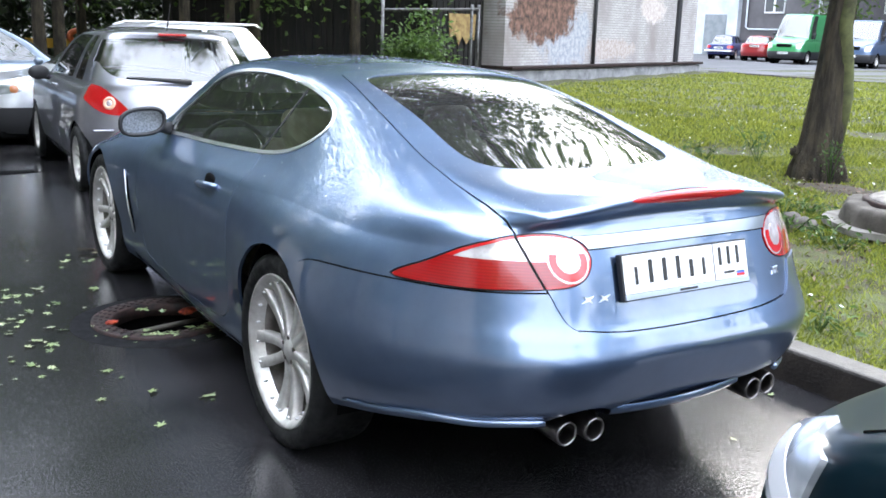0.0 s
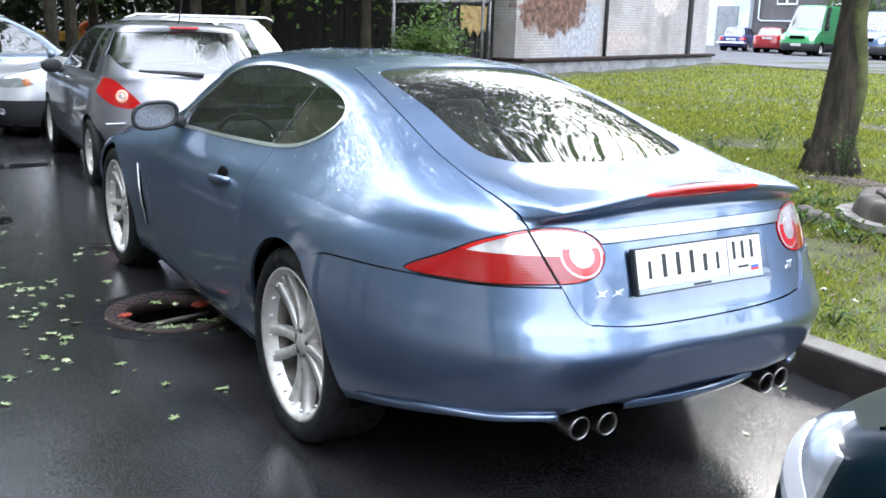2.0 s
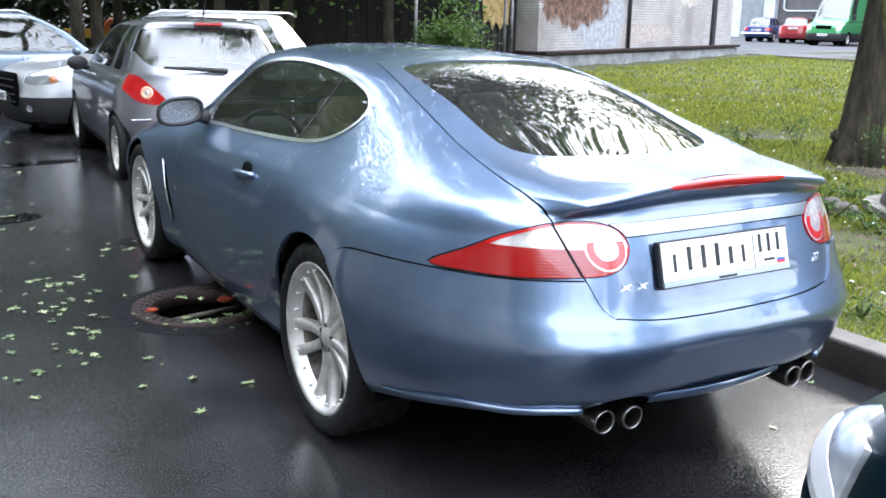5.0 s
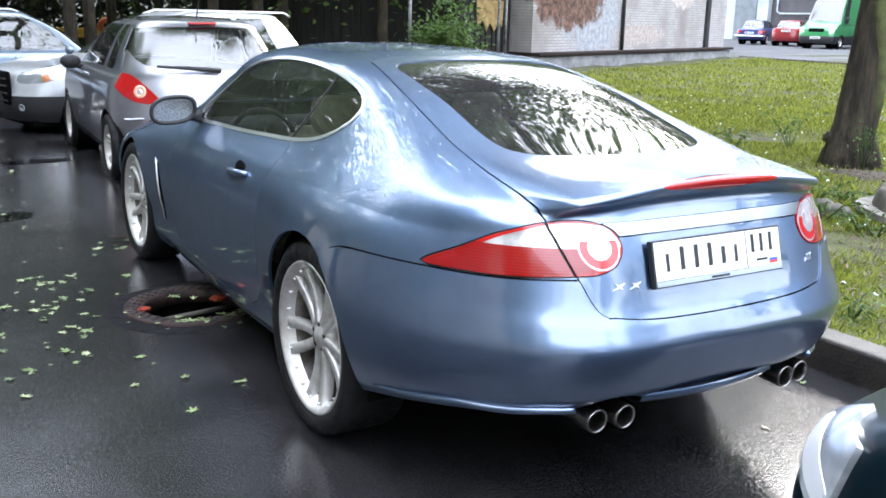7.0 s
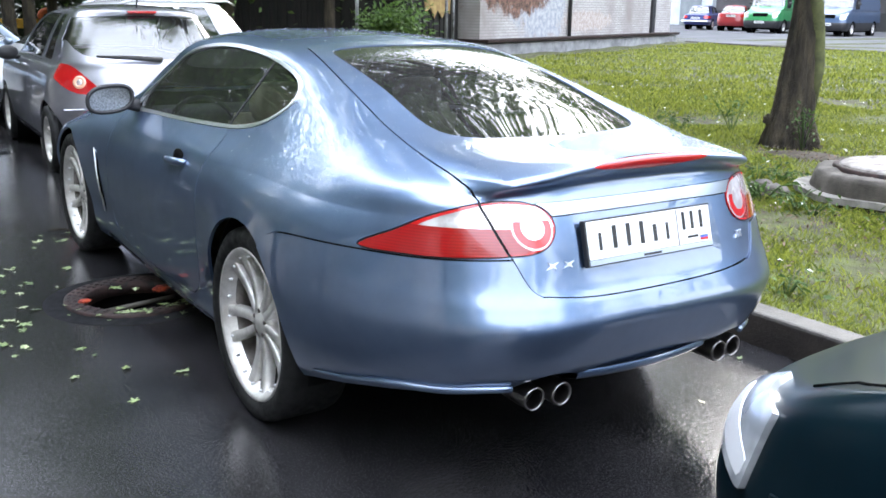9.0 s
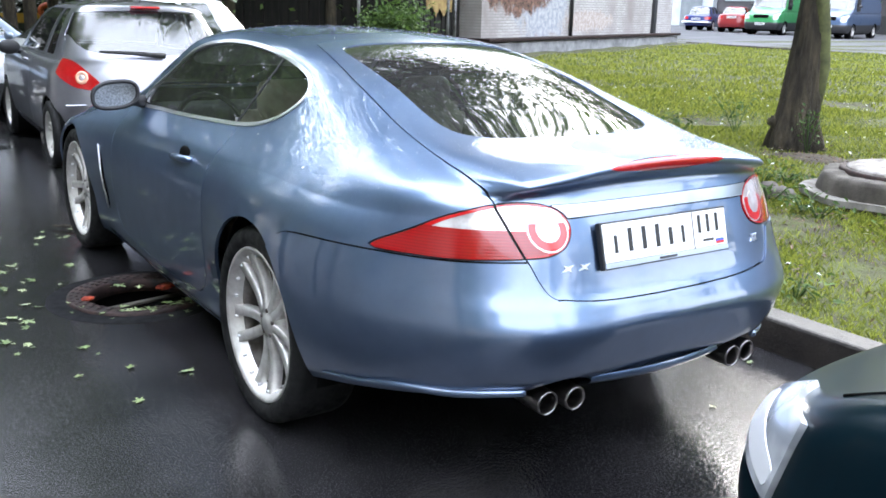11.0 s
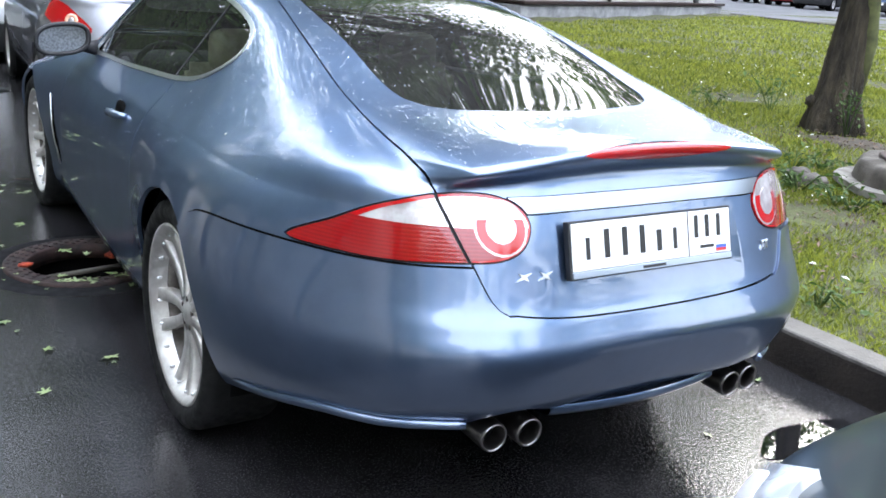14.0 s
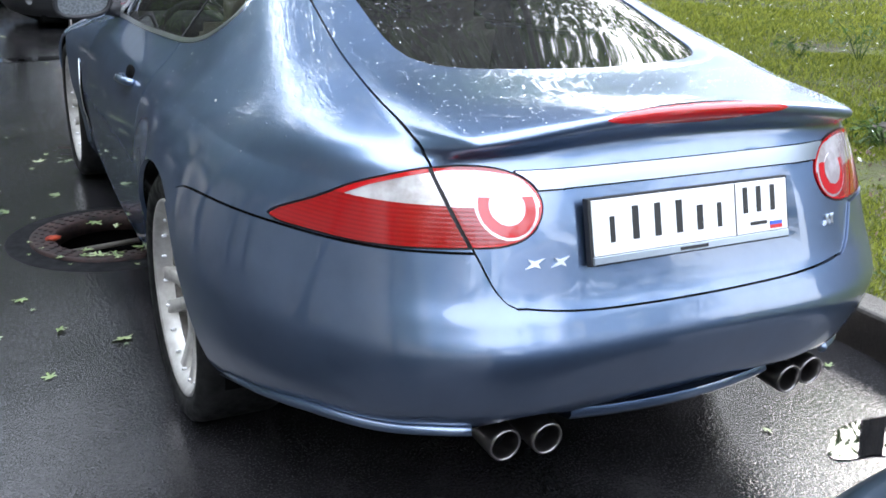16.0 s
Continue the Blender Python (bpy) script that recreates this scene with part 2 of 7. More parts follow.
def lathe_bm(profile, axis="Z", steps=48, bm=None, m=None):
    """Turns (radius, height) pairs round an axis."""
    bm = bm or bmesh.new()
    turn = {"Z": Matrix(), "X": Matrix.Rotation(radians(90), 4, "Y"), "Y": Matrix.Rotation(radians(-90), 4, "X")}[axis]
    turn = (m or Matrix()) @ turn
    rings = [[bm.verts.new(turn @ Vector((r * math.cos(a), r * math.sin(a), h)))
              for a in (2 * math.pi * i / steps for i in range(steps))] for r, h in profile]
    for a, b in zip(rings, rings[1:]):
        for i in range(steps):
            j = (i + 1) % steps
            bm.faces.new((a[i], a[j], b[j], b[i]))
    return bm


def tube_bm(points, radius, sides=8, closed=False, bm=None, cap=True):
    """A round bar along 3D points; radius is one number or one a point."""
    bm = bm or bmesh.new()
    p = [Vector(q) for q in points]
    n = len(p)
    r = radius if isinstance(radius, (list, tuple)) else [radius] * n
    rings, side = [], None
    for i in range(n):
        a, b = (p[i - 1], p[(i + 1) % n]) if closed else (p[max(i - 1, 0)], p[min(i + 1, n - 1)])
        t = (b - a).normalized()
        if side is None:
            side = t.orthogonal().normalized()
        side = (side - t * side.dot(t)).normalized()
        other = t.cross(side)
        rings.append([bm.verts.new(p[i] + r[i] * (math.cos(k) * side + math.sin(k) * other))
                      for k in (2 * math.pi * s / sides for s in range(sides))])
    for i in range(n if closed else n - 1):
        a, b = rings[i], rings[(i + 1) % n]
        for s in range(sides):
            q = (s + 1) % sides
            bm.faces.new((a[s], a[q], b[q], b[s]))
    if cap and not closed:
        bm.faces.new(rings[0][::-1])
        bm.faces.new(rings[-1])
    return bm


def plate_bm(outline, thick, m=None, bm=None):
    """A flat sheet with this 2D outline, from 0 to thick along its z."""
    bm = bm or bmesh.new()
    m = m or Matrix()
    low = [bm.verts.new(m @ Vector((x, y, 0))) for x, y in outline]
    top = [bm.verts.new(m @ Vector((x, y, thick))) for x, y in outline]
    bm.faces.new(low[::-1])
    bm.faces.new(top)
    for i in range(len(low)):
        j = (i + 1) % len(low)
        bm.faces.new((low[i], low[j], top[j], top[i]))
    return bm


def body_surface(rings, corner=60, side=120, front=26, steps=8):
    """The skin of a car from its rings: lines that run round it from the tail's middle to the nose's middle, from the sill to the roof.
    A ring: tail y, where its tail corner begins, where its nose corner begins, nose y, corner powers, half width and height over y, crown."""
    th = np.linspace(0, math.pi / 2, corner + 1)
    sides = np.linspace(0, 1, side + 1)[1:-1]
    tf = np.linspace(math.pi / 2, 0, front + 1)
    rows = []
    for yr, y0, y1, yf, nr, nf, wide, high, crown in rings:
        cr, sr = np.cos(th).clip(0) ** (2 / nr), np.sin(th).clip(0) ** (2 / nr)
        cf, sf = np.cos(tf).clip(0) ** (2 / nf), np.sin(tf).clip(0) ** (2 / nf)
        y = np.concatenate([y0 - (y0 - yr) * cr, y0 + (y1 - y0) * sides, y1 + (yf - y1) * cf])
        cap = np.concatenate([sr, np.ones(len(sides)), sf])
        w = spline(wide, y) * cap
        z = spline(high, y)
        if crown:
            z = z + crown[0] * np.clip(1 - (w / crown[1]) ** 2, 0, 1) * (y < 0.3)
        rows.append(np.stack([-w, y, z], 1))
    rows = np.array(rows)
    k = len(rows)
    grid = []
    for j in range(k - 1):
        a, b, c, d = rows[max(j - 1, 0)], rows[j], rows[j + 1], rows[min(j + 2, k - 1)]
        lab = np.linalg.norm(b - a, axis=1, keepdims=True) ** 0.5 + 1e-6
        lbc = np.linalg.norm(c - b, axis=1, keepdims=True) ** 0.5 + 1e-6
        lcd = np.linalg.norm(d - c, axis=1, keepdims=True) ** 0.5 + 1e-6
        m1 = (c - b) if j == 0 else (c - b) + lbc * ((b - a) / lab - (c - a) / (lab + lbc))
        m2 = (c - b) if j == k - 2 else (c - b) + lbc * ((d - c) / lcd - (d - b) / (lbc + lcd))
        for s in np.arange(steps + (j == k - 2)) / steps:
            grid.append((2 * s**3 - 3 * s**2 + 1) * b + (s**3 - 2 * s**2 + s) * m1 + (-2 * s**3 + 3 * s**2) * c + (s**3 - s**2) * m2)
    half = np.array(grid)
    other = half[:, -2:0:-1] * (-1, 1, 1)
    g = np.concatenate([half, other], 1)
    nv, nu = g.shape[:2]
    du = np.roll(g, -1, 1) - np.roll(g, 1, 1)
    dv = np.gradient(g, axis=0)
    nrm = np.cross(dv, du)
    nrm[-1] = (0, 0, 1)
    nrm /= np.linalg.norm(nrm, axis=2, keepdims=True) + 1e-12
    idx = np.arange(nv * nu).reshape(nv, nu)
    a, b = idx[:-1], np.roll(idx[:-1], -1, 1)
    d, c = idx[1:], np.roll(idx[1:], -1, 1)
    f = np.concatenate([np.stack([a, d, c], -1).reshape(-1, 3), np.stack([a, c, b], -1).reshape(-1, 3)])
    col = np.concatenate([np.linspace(0, 1, corner + 1), 1 + sides, np.linspace(2, 3, front + 1)])
    col = np.concatenate([col, col[-2:0:-1]])
    where = np.stack(np.meshgrid(np.arange(nv) / steps, col, indexing="ij"), -1)
    return Skin(g.reshape(-1, 3), np.concatenate([nrm, where], 2).reshape(-1, 5), f)


# ---- the blue coupe: y runs forward from the rear axle, x to its right ----
COUPE_RINGS = []


def line_round(tail, corner, nose_corner, nose, rear_power, nose_power, width, height, crown=None):
    """One line round the coupe: where tail and nose lie and their corners begin, half width and height along y, crown across the tail."""
    COUPE_RINGS.append((tail, corner, nose_corner, nose, rear_power, nose_power, width, height, crown))


# underside edge
line_round(-1.030, 0.0, 2.75, 3.45, 2.8, 2.6,
           [(-1, 0.862), (-0.3, 0.868), (0, 0.875), (0.5, 0.8), (2.2, 0.8), (2.75, 0.84), (3.5, 0.8)],
           [(-1.1, 0.40), (-0.93, 0.375), (-0.6, 0.325), (-0.38, 0.29), (-0.2, 0.24), (0, 0.21), (0.5, 0.185), (2.2, 0.185), (3.5, 0.22)])
# sill
line_round(-1.072, 0.0, 2.75, 3.56, 2.8, 2.6,
           [(-1, 0.893), (-0.3, 0.893), (0, 0.905), (0.5, 0.835), (2.2, 0.83), (2.75, 0.87), (3.5, 0.83)],
           [(-1.1, 0.43), (-0.93, 0.415), (-0.6, 0.37), (-0.38, 0.335), (-0.2, 0.31), (0, 0.29), (0.5, 0.25), (2.2, 0.25), (3.5, 0.28)])
# lower side
line_round(-1.108, 0.0, 2.75, 3.64, 2.8, 2.6,
           [(-1, 0.925), (0, 0.925), (0.5, 0.855), (2.2, 0.85), (2.75, 0.895), (3.5, 0.85)],
           [(-1.1, 0.51), (-0.6, 0.45), (0, 0.42), (0.5, 0.38), (2.2, 0.38), (3.5, 0.4)])
# widest line of the bumper
line_round(-1.124, 0.0, 2.75, 3.67, 2.8, 2.6,
           [(-1, 0.935), (0, 0.937), (0.6, 0.868), (1.2, 0.862), (2.2, 0.875), (2.75, 0.915), (3.5, 0.86)],
           [(-1.1, 0.575), (-0.6, 0.57), (0, 0.57), (0.5, 0.54), (2.2, 0.54), (3.5, 0.52)])
# bumper shoulder
line_round(-1.106, 0.0, 2.75, 3.66, 2.8, 2.6,
           [(-1, 0.92), (0, 0.928), (0.6, 0.868), (1.2, 0.862), (2.2, 0.872), (2.75, 0.905), (3.5, 0.85)],
           [(-1.1, 0.628), (-0.6, 0.65), (0, 0.66), (0.5, 0.64), (2.2, 0.64), (3.5, 0.6)])
# tailgate foot
line_round(-1.082, 0.0, 2.75, 3.62, 2.8, 2.6,
           [(-1, 0.906), (0, 0.91), (0.6, 0.862), (1.2, 0.855), (2.2, 0.862), (2.75, 0.89), (3.5, 0.83)],
           [(-1.1, 0.678), (-0.6, 0.71), (0, 0.73), (0.5, 0.71), (2.2, 0.71), (3.5, 0.64)])
# lamp line
line_round(-1.042, 0.0, 2.75, 3.5, 2.8, 2.6,
           [(-1, 0.875), (0, 0.878), (0.6, 0.84), (1.2, 0.832), (2.2, 0.835), (2.75, 0.85), (3.5, 0.79)],
           [(-1.1, 0.82), (-0.6, 0.8), (0, 0.81), (0.5, 0.79), (2.2, 0.78), (3.5, 0.69)])
# upper side
line_round(-1.012, 0.0, 2.75, 3.4, 2.9, 2.6,
           [(-1, 0.835), (0, 0.825), (0.6, 0.805), (1.2, 0.8), (2.2, 0.79), (2.75, 0.78), (3.4, 0.72)],
           [(-1.1, 0.9), (-0.6, 0.865), (0, 0.88), (0.5, 0.855), (2.2, 0.835), (3.4, 0.72)])
# crease below the hollow
line_round(-0.985, 0.0, 2.75, 3.35, 3.0, 2.5,
           [(-1, 0.81), (0, 0.785), (0.6, 0.78), (1.2, 0.78), (2.2, 0.755), (2.75, 0.72), (3.4, 0.67)],
           [(-1.1, 0.942), (-0.6, 0.90), (0, 0.913), (0.5, 0.885), (1.2, 0.878), (2.2, 0.86), (2.75, 0.83), (3.4, 0.74)],
           (0.028, 0.6))
# hollow under the lip
line_round(-0.990, 0.0, 2.75, 3.3, 3.1, 2.5,
           [(-1, 0.8), (0, 0.765), (0.6, 0.765), (1.2, 0.768), (2.2, 0.735), (2.75, 0.69), (3.4, 0.64)],
           [(-1.1, 0.950), (-0.6, 0.915), (0, 0.93), (0.5, 0.9), (1.2, 0.893), (2.2, 0.875), (2.75, 0.84), (3.4, 0.75)],
           (0.030, 0.6))
# foot of the spoiler lip
line_round(-1.031, 0.0, 2.74, 3.25, 3.3, 2.4,
           [(-1, 0.785), (0, 0.75), (0.6, 0.755), (1.2, 0.758), (2.2, 0.718), (2.75, 0.655), (3.4, 0.6)],
           [(-1.1, 0.966), (-0.6, 0.93), (0, 0.943), (0.5, 0.912), (1.2, 0.905), (2.2, 0.886), (2.75, 0.85), (3.4, 0.765)],
           (0.047, 0.6))
# spoiler lip
line_round(-1.034, 0.0, 2.72, 3.2, 3.3, 2.4,
           [(-1, 0.775), (0, 0.735), (0.6, 0.745), (1.2, 0.748), (2.2, 0.7), (2.75, 0.62), (3.4, 0.55)],
           [(-1.1, 0.968), (-0.6, 0.945), (0, 0.955), (0.5, 0.922), (1.2, 0.915), (2.2, 0.895), (2.75, 0.86), (3.4, 0.78)],
           (0.062, 0.6))
# deck edge
line_round(-0.985, 0.0, 2.65, 3.0, 3.2, 2.4,
           [(-1, 0.75), (-0.5, 0.73), (0, 0.715), (0.6, 0.725), (1.2, 0.728), (2.2, 0.66), (3.0, 0.5)],
           [(-1.1, 0.985), (-0.6, 0.975), (0, 0.985), (0.5, 0.945), (1.2, 0.935), (2.2, 0.92), (3.0, 0.83)],
           (0.052, 0.6))
# window foot
line_round(-0.58, 0.1, 2.1, 2.45, 3.7, 2.4,
           [(-0.6, 0.69), (0, 0.655), (0.6, 0.655), (1.2, 0.66), (2.0, 0.63), (2.5, 0.5)],
           [(-0.6, 1.045), (-0.3, 1.055), (0.1, 1.068), (0.6, 1.045), (1.2, 1.035), (2.0, 0.99), (2.5, 0.93)],
           (0.012, 0.6))
# pillar middle
line_round(-0.13, 0.35, 1.85, 2.1, 3.7, 2.4,
           [(-0.6, 0.6), (0.2, 0.565), (0.6, 0.575), (1.2, 0.58), (1.8, 0.57), (2.5, 0.5)],
           [(-0.2, 1.165), (0.0, 1.165), (0.35, 1.165), (0.7, 1.17), (1.2, 1.17), (1.8, 1.1), (2.2, 1.06)],
           (0.025, 0.6))
# roof edge
line_round(0.3, 0.7, 1.5, 1.75, 3.3, 2.4,
           [(0, 0.46), (0.7, 0.475), (1.2, 0.48), (1.7, 0.47)],
           [(0.2, 1.268), (0.6, 1.268), (1.2, 1.27), (1.5, 1.255), (1.8, 1.22)],
           (0.018, 0.5))
# roof flank
line_round(0.55, 0.85, 1.35, 1.55, 2.4, 2.4,
           [(0, 0.22), (2, 0.22)],
           [(0.5, 1.302), (0.8, 1.312), (1.2, 1.314), (1.5, 1.298)])
# roof crest
line_round(0.62, 0.9, 1.3, 1.5, 2.4, 2.4,
           [(0, 0.001), (2, 0.001)],
           [(0.5, 1.306), (0.85, 1.32), (1.2, 1.32), (1.5, 1.302)])
coupe = thing("car", "ice-blue metallic two-door coupe with rain drops, parked at the kerb", "car")
skin = body_surface(COUPE_RINGS, 80, 150, 24, 8)


def soft_shoulder(s, steps=8, low=7, high=13):
    """Outside the tailgate the lip of the spoiler fades into one smooth shoulder."""
    nv = int(round(s.n[:, 3].max() * steps)) + 1
    g = s.v.reshape(nv, -1, 3)
    a, b = low * steps, high * steps
    p, q = g[a], g[b]
    m0, m1 = (g[a] - g[a - 6]) / 6 * (b - a) * 0.34, (g[b + 6] - g[b]) / 6 * (b - a) * 0.42
    new_g = g.copy()
    for r in range(a, b + 1):
        t = (r - a) / (b - a)
        curve = (2 * t**3 - 3 * t**2 + 1) * p + (t**3 - 2 * t**2 + t) * m0 + (3 * t**2 - 2 * t**3) * q + (t**3 - t**2) * m1
        x, y = np.abs(g[r, :, 0]), g[r, :, 1]
        w = (smooth_step((x - 0.485) / 0.075) * smooth_step((2.4 - y) / 0.5))[:, None]
        new_g[r] = g[r] * (1 - w) + curve * w
    # the tail's corners are full: they stand out beyond the plain rounding
    out = s.n[:, :3].reshape(g.shape)[:, :, :2]
    out = out / (np.linalg.norm(out, axis=2, keepdims=True) + 1e-9)
    ax, y, z = np.abs(new_g[:, :, 0]), new_g[:, :, 1], new_g[:, :, 2]
    full = 0.032 * smooth_step((ax - 0.12) / 0.38) * smooth_step((0.80 - ax) / 0.22) * smooth_step((-0.45 - y) / 0.3) * smooth_step((1.04 - z) / 0.10)
    new_g[:, :, :2] += out * full[:, :, None]
    new_g[:, :, 2] += 0.018 * smooth_step((z - 1.08) / 0.2)
    du, dv = np.roll(new_g, -1, 1) - np.roll(new_g, 1, 1), np.gradient(new_g, axis=0)
    n = np.cross(dv, du)
    n[-1] = (0, 0, 1)
    n /= np.linalg.norm(n, axis=2, keepdims=True) + 1e-12
    s.v, s.n = new_g.reshape(-1, 3), np.concatenate([n.reshape(-1, 3), s.n[:, 3:]], 1)
    return s


skin = soft_shoulder(skin)
skin.v[:, 0] *= 1 - 0.05 * smooth_step((skin.v[:, 1] - 0.9) / 1.5)

WHEEL_R, ARCH = 0.350, 0.386
AXLES = (0.0, 2.752)


# wheel arches
for axle in AXLES:
    _, skin = skin.cut(np.hypot(skin.v[:, 1] - axle, skin.v[:, 2] - WHEEL_R) - ARCH)

# side windows, one behind each other on either side
SIDE_GLASS = closed_curve([(1.93, 0.940), (1.45, 0.948), (0.9, 0.968), (0.50, 0.990), (0.27, 1.035), (0.15, 1.11), (0.22, 1.175), (0.5, 1.235),
                           (0.85, 1.262), (1.2, 1.255), (1.5, 1.20), (1.78, 1.06)])
HATCH_REAR = [(-0.30, 0.64), (-0.43, 0.655), (-0.468, 0.69), (-0.50, 0.76), (-0.535, 0.85), (-0.556, 0.93), (-0.560, 0.97)]
TAIL_LAMP = closed_curve([(-0.80, 0.775), (-0.73, 0.835), (-0.65, 0.89), (-0.55, 0.922), (-0.45, 0.925), (-0.385, 0.90), (-0.36, 0.855), (-0.385, 0.805),
                          (-0.44, 0.781), (-0.52, 0.776), (-0.62, 0.772), (-0.72, 0.769)])


def mirrored(v):
    return np.stack([-np.abs(v[:, 0]), v[:, 1], v[:, 2]], 1)


def window_value(v):
    d = outline_distance(v[:, [1, 2]], SIDE_GLASS)
    return np.where(np.abs(v[:, 0]) > 0.3, d, 1.0)


def lamp_value(v):
    m = mirrored(v)
    d = outline_distance(m[:, [0, 2]], TAIL_LAMP)
    return np.where(v[:, 1] < -0.3, d, 1.0)


def hatch_value(v):
    """Less than 0 on the tailgate: below the spoiler's edge by its seam seen from behind, above it by the seam seen from above."""
    x, y, z = np.abs(v[:, 0]), v[:, 1], v[:, 2]
    seam = spline([(z0, -x0) for x0, z0 in HATCH_REAR[1:]], z)
    low = np.maximum(x - seam, 0.642 + 0.022 * np.clip(x / 0.42, 0, 1) ** 3 - z)
    top = spline([(-1.05, 0.560), (-0.93, 0.560), (-0.75, 0.560), (-0.5, 0.553), (-0.2, 0.523), (0.1, 0.482), (0.38, 0.435), (0.5, 0.41)], y)
    high = np.maximum(x - top, y - 0.46)
    return np.where(y > 0.8, 1.0, np.where(z < 0.965, low, high))


REAR_GLASS = closed_curve([(0.0, -0.655), (0.25, -0.617), (0.345, -0.580), (0.405, -0.515), (0.424, -0.40), (0.412, -0.15), (0.398, 0.15), (0.38, 0.30), (0.33, 0.345),
                           (0.2, 0.365), (0.0, 0.37), (-0.2, 0.365), (-0.33, 0.345), (-0.38, 0.30), (-0.398, 0.15), (-0.412, -0.15), (-0.424, -0.40),
                           (-0.405, -0.515), (-0.345, -0.580), (-0.25, -0.617)])


def rear_glass_value(v):
    return np.where(v[:, 2] > 1.0, outline_distance(v[:, :2], REAR_GLASS), 1.0)


def screen_value(v):
    """The windscreen, seen from above."""
    x, y, z = np.abs(v[:, 0]), v[:, 1], v[:, 2]
    edge = spline([(1.5, 0.44), (1.8, 0.53), (2.2, 0.60), (2.5, 0.62)], y)
    low = y - spline([(0, 2.36), (0.3, 2.31), (0.6, 2.1)], x)
    high = spline([(0, 1.56), (0.3, 1.53), (0.6, 1.42)], x) - y
    return np.where(z > 0.85, np.maximum(np.maximum(x - edge, low), high), 1.0)


# hollow for the number plate
hollow = np.maximum(np.abs(skin.v[:, 0]) - 0.285, np.abs(skin.v[:, 2] - 0.795) - 0.075)
skin = skin.moved(np.where(skin.v[:, 1] < -0.9, -0.034 * smooth_step(0.5 - hollow / 0.030), 0.0))
glass_side, skin = skin.cut(window_value(skin.v))
trim_side, skin = skin.cut(window_value(skin.v) - 0.0135)
glass_rear, skin = skin.cut(rear_glass_value(skin.v))
glass_front, skin = skin.cut(screen_value(skin.v))


def faired(s):
    """The same sheet on one low-order curved surface, as bent glass is."""
    def terms(x, y):
        return np.stack([1 + 0 * x, y, y**2, y**3, x**2, x**2 * y, x**4, x**2 * y**2], 1)
    x, y = s.v[:, 0], s.v[:, 1]
    k, *_ = np.linalg.lstsq(terms(x, y), s.v[:, 2], rcond=None)
    s.v[:, 2] = terms(x, y) @ k
    gx = (terms(x + 1e-4, y) - terms(x - 1e-4, y)) @ k / 2e-4
    gy = (terms(x, y + 1e-4) - terms(x, y - 1e-4)) @ k / 2e-4
    n = np.stack([-gx, -gy, 1 + 0 * gx], 1)
    s.n[:, :3] = n / np.linalg.norm(n, axis=1, keepdims=True)
    return s


def faired_side(s):
    """Side glass bent on one smooth sheet, the same on both sides."""
    def terms(y, z):
        return np.stack([1 + 0 * y, y, z, y * y, y * z, z * z, y**3], 1)
    y, z, sign = s.v[:, 1], s.v[:, 2], np.sign(s.v[:, 0])
    k, *_ = np.linalg.lstsq(terms(y, z), np.abs(s.v[:, 0]), rcond=None)
    s.v[:, 0] = sign * (terms(y, z) @ k)
    gy = (terms(y + 1e-4, z) - terms(y - 1e-4, z)) @ k / 2e-4
    gz = (terms(y, z + 1e-4) - terms(y, z - 1e-4)) @ k / 2e-4
    n = np.stack([sign, -gy, -gz], 1)
    s.n[:, :3] = n / np.linalg.norm(n, axis=1, keepdims=True)
    return s


glass_rear, glass_front, glass_side = faired(glass_rear), faired(glass_front), faired_side(glass_side)
lamps, skin = skin.cut(lamp_value(skin.v))
hatch, skin = skin.cut(hatch_value(skin.v))


def strip_value(v):
    d = np.maximum(np.abs(v[:, 0]) - 0.41, np.abs(v[:, 2] - 0.898) - 0.020)
    return np.where(v[:, 1] < -0.9, d, 1.0)


def stop_value(s):
    """A long pointed lens along the spoiler's lip."""
    half = 1.0 * np.clip(1 - (s.v[:, 0] / 0.236) ** 2, 0, 1) ** 0.6 - 0.01
    d = (np.abs(s.n[:, 3] - 10.74) - half) * 0.05
    return np.where((s.v[:, 1] < -0.9) & (np.abs(s.v[:, 0]) < 0.236), d, 1.0)


strip, hatch = hatch.cut(strip_value(hatch.v))
lip = hatch.v[(np.abs(hatch.n[:, 3] - 11) < 0.12) & (hatch.v[:, 1] < -0.9)]
lip_line = np.polyfit(lip[:, 0] ** 2, lip[:, 1], 2)
stop_lamp, hatch = hatch.cut(stop_value(hatch))
stop_lamp.v[:, 1] = np.minimum(stop_lamp.v[:, 1], np.polyval(lip_line, stop_lamp.v[:, 0] ** 2) + 0.10 * np.clip(1.02 - stop_lamp.v[:, 2], 0, 1))
inner = Skin(skin.v, skin.n, skin.f)

DOOR = closed_curve([(0.58, 0.99), (0.56, 0.80), (0.535, 0.6), (0.55, 0.42), (0.62, 0.31), (0.8, 0.275), (1.3, 0.27), (1.75, 0.285), (1.9, 0.33), (1.93, 0.5),
                     (1.94, 0.7), (1.96, 0.86), (1.98, 0.93), (1.7, 1.0), (1.0, 1.0)])
doors, skin = skin.cut(np.where(np.abs(skin.v[:, 0]) > 0.6, outline_distance(skin.v[:, [1, 2]], DOOR), 1.0))
BUMPER_SEAM = [(-1.2, 0.772), (-1.0, 0.772), (-0.8, 0.768), (-0.66, 0.767), (-0.5, 0.764), (-0.36, 0.759), (-0.29, 0.752), (-0.24, 0.736), (-0.20, 0.706), (-0.175, 0.60)]
bumper, skin = skin.cut(np.where(skin.v[:, 1] < -0.175, skin.v[:, 2] - spline(BUMPER_SEAM, skin.v[:, 1]), 1.0))
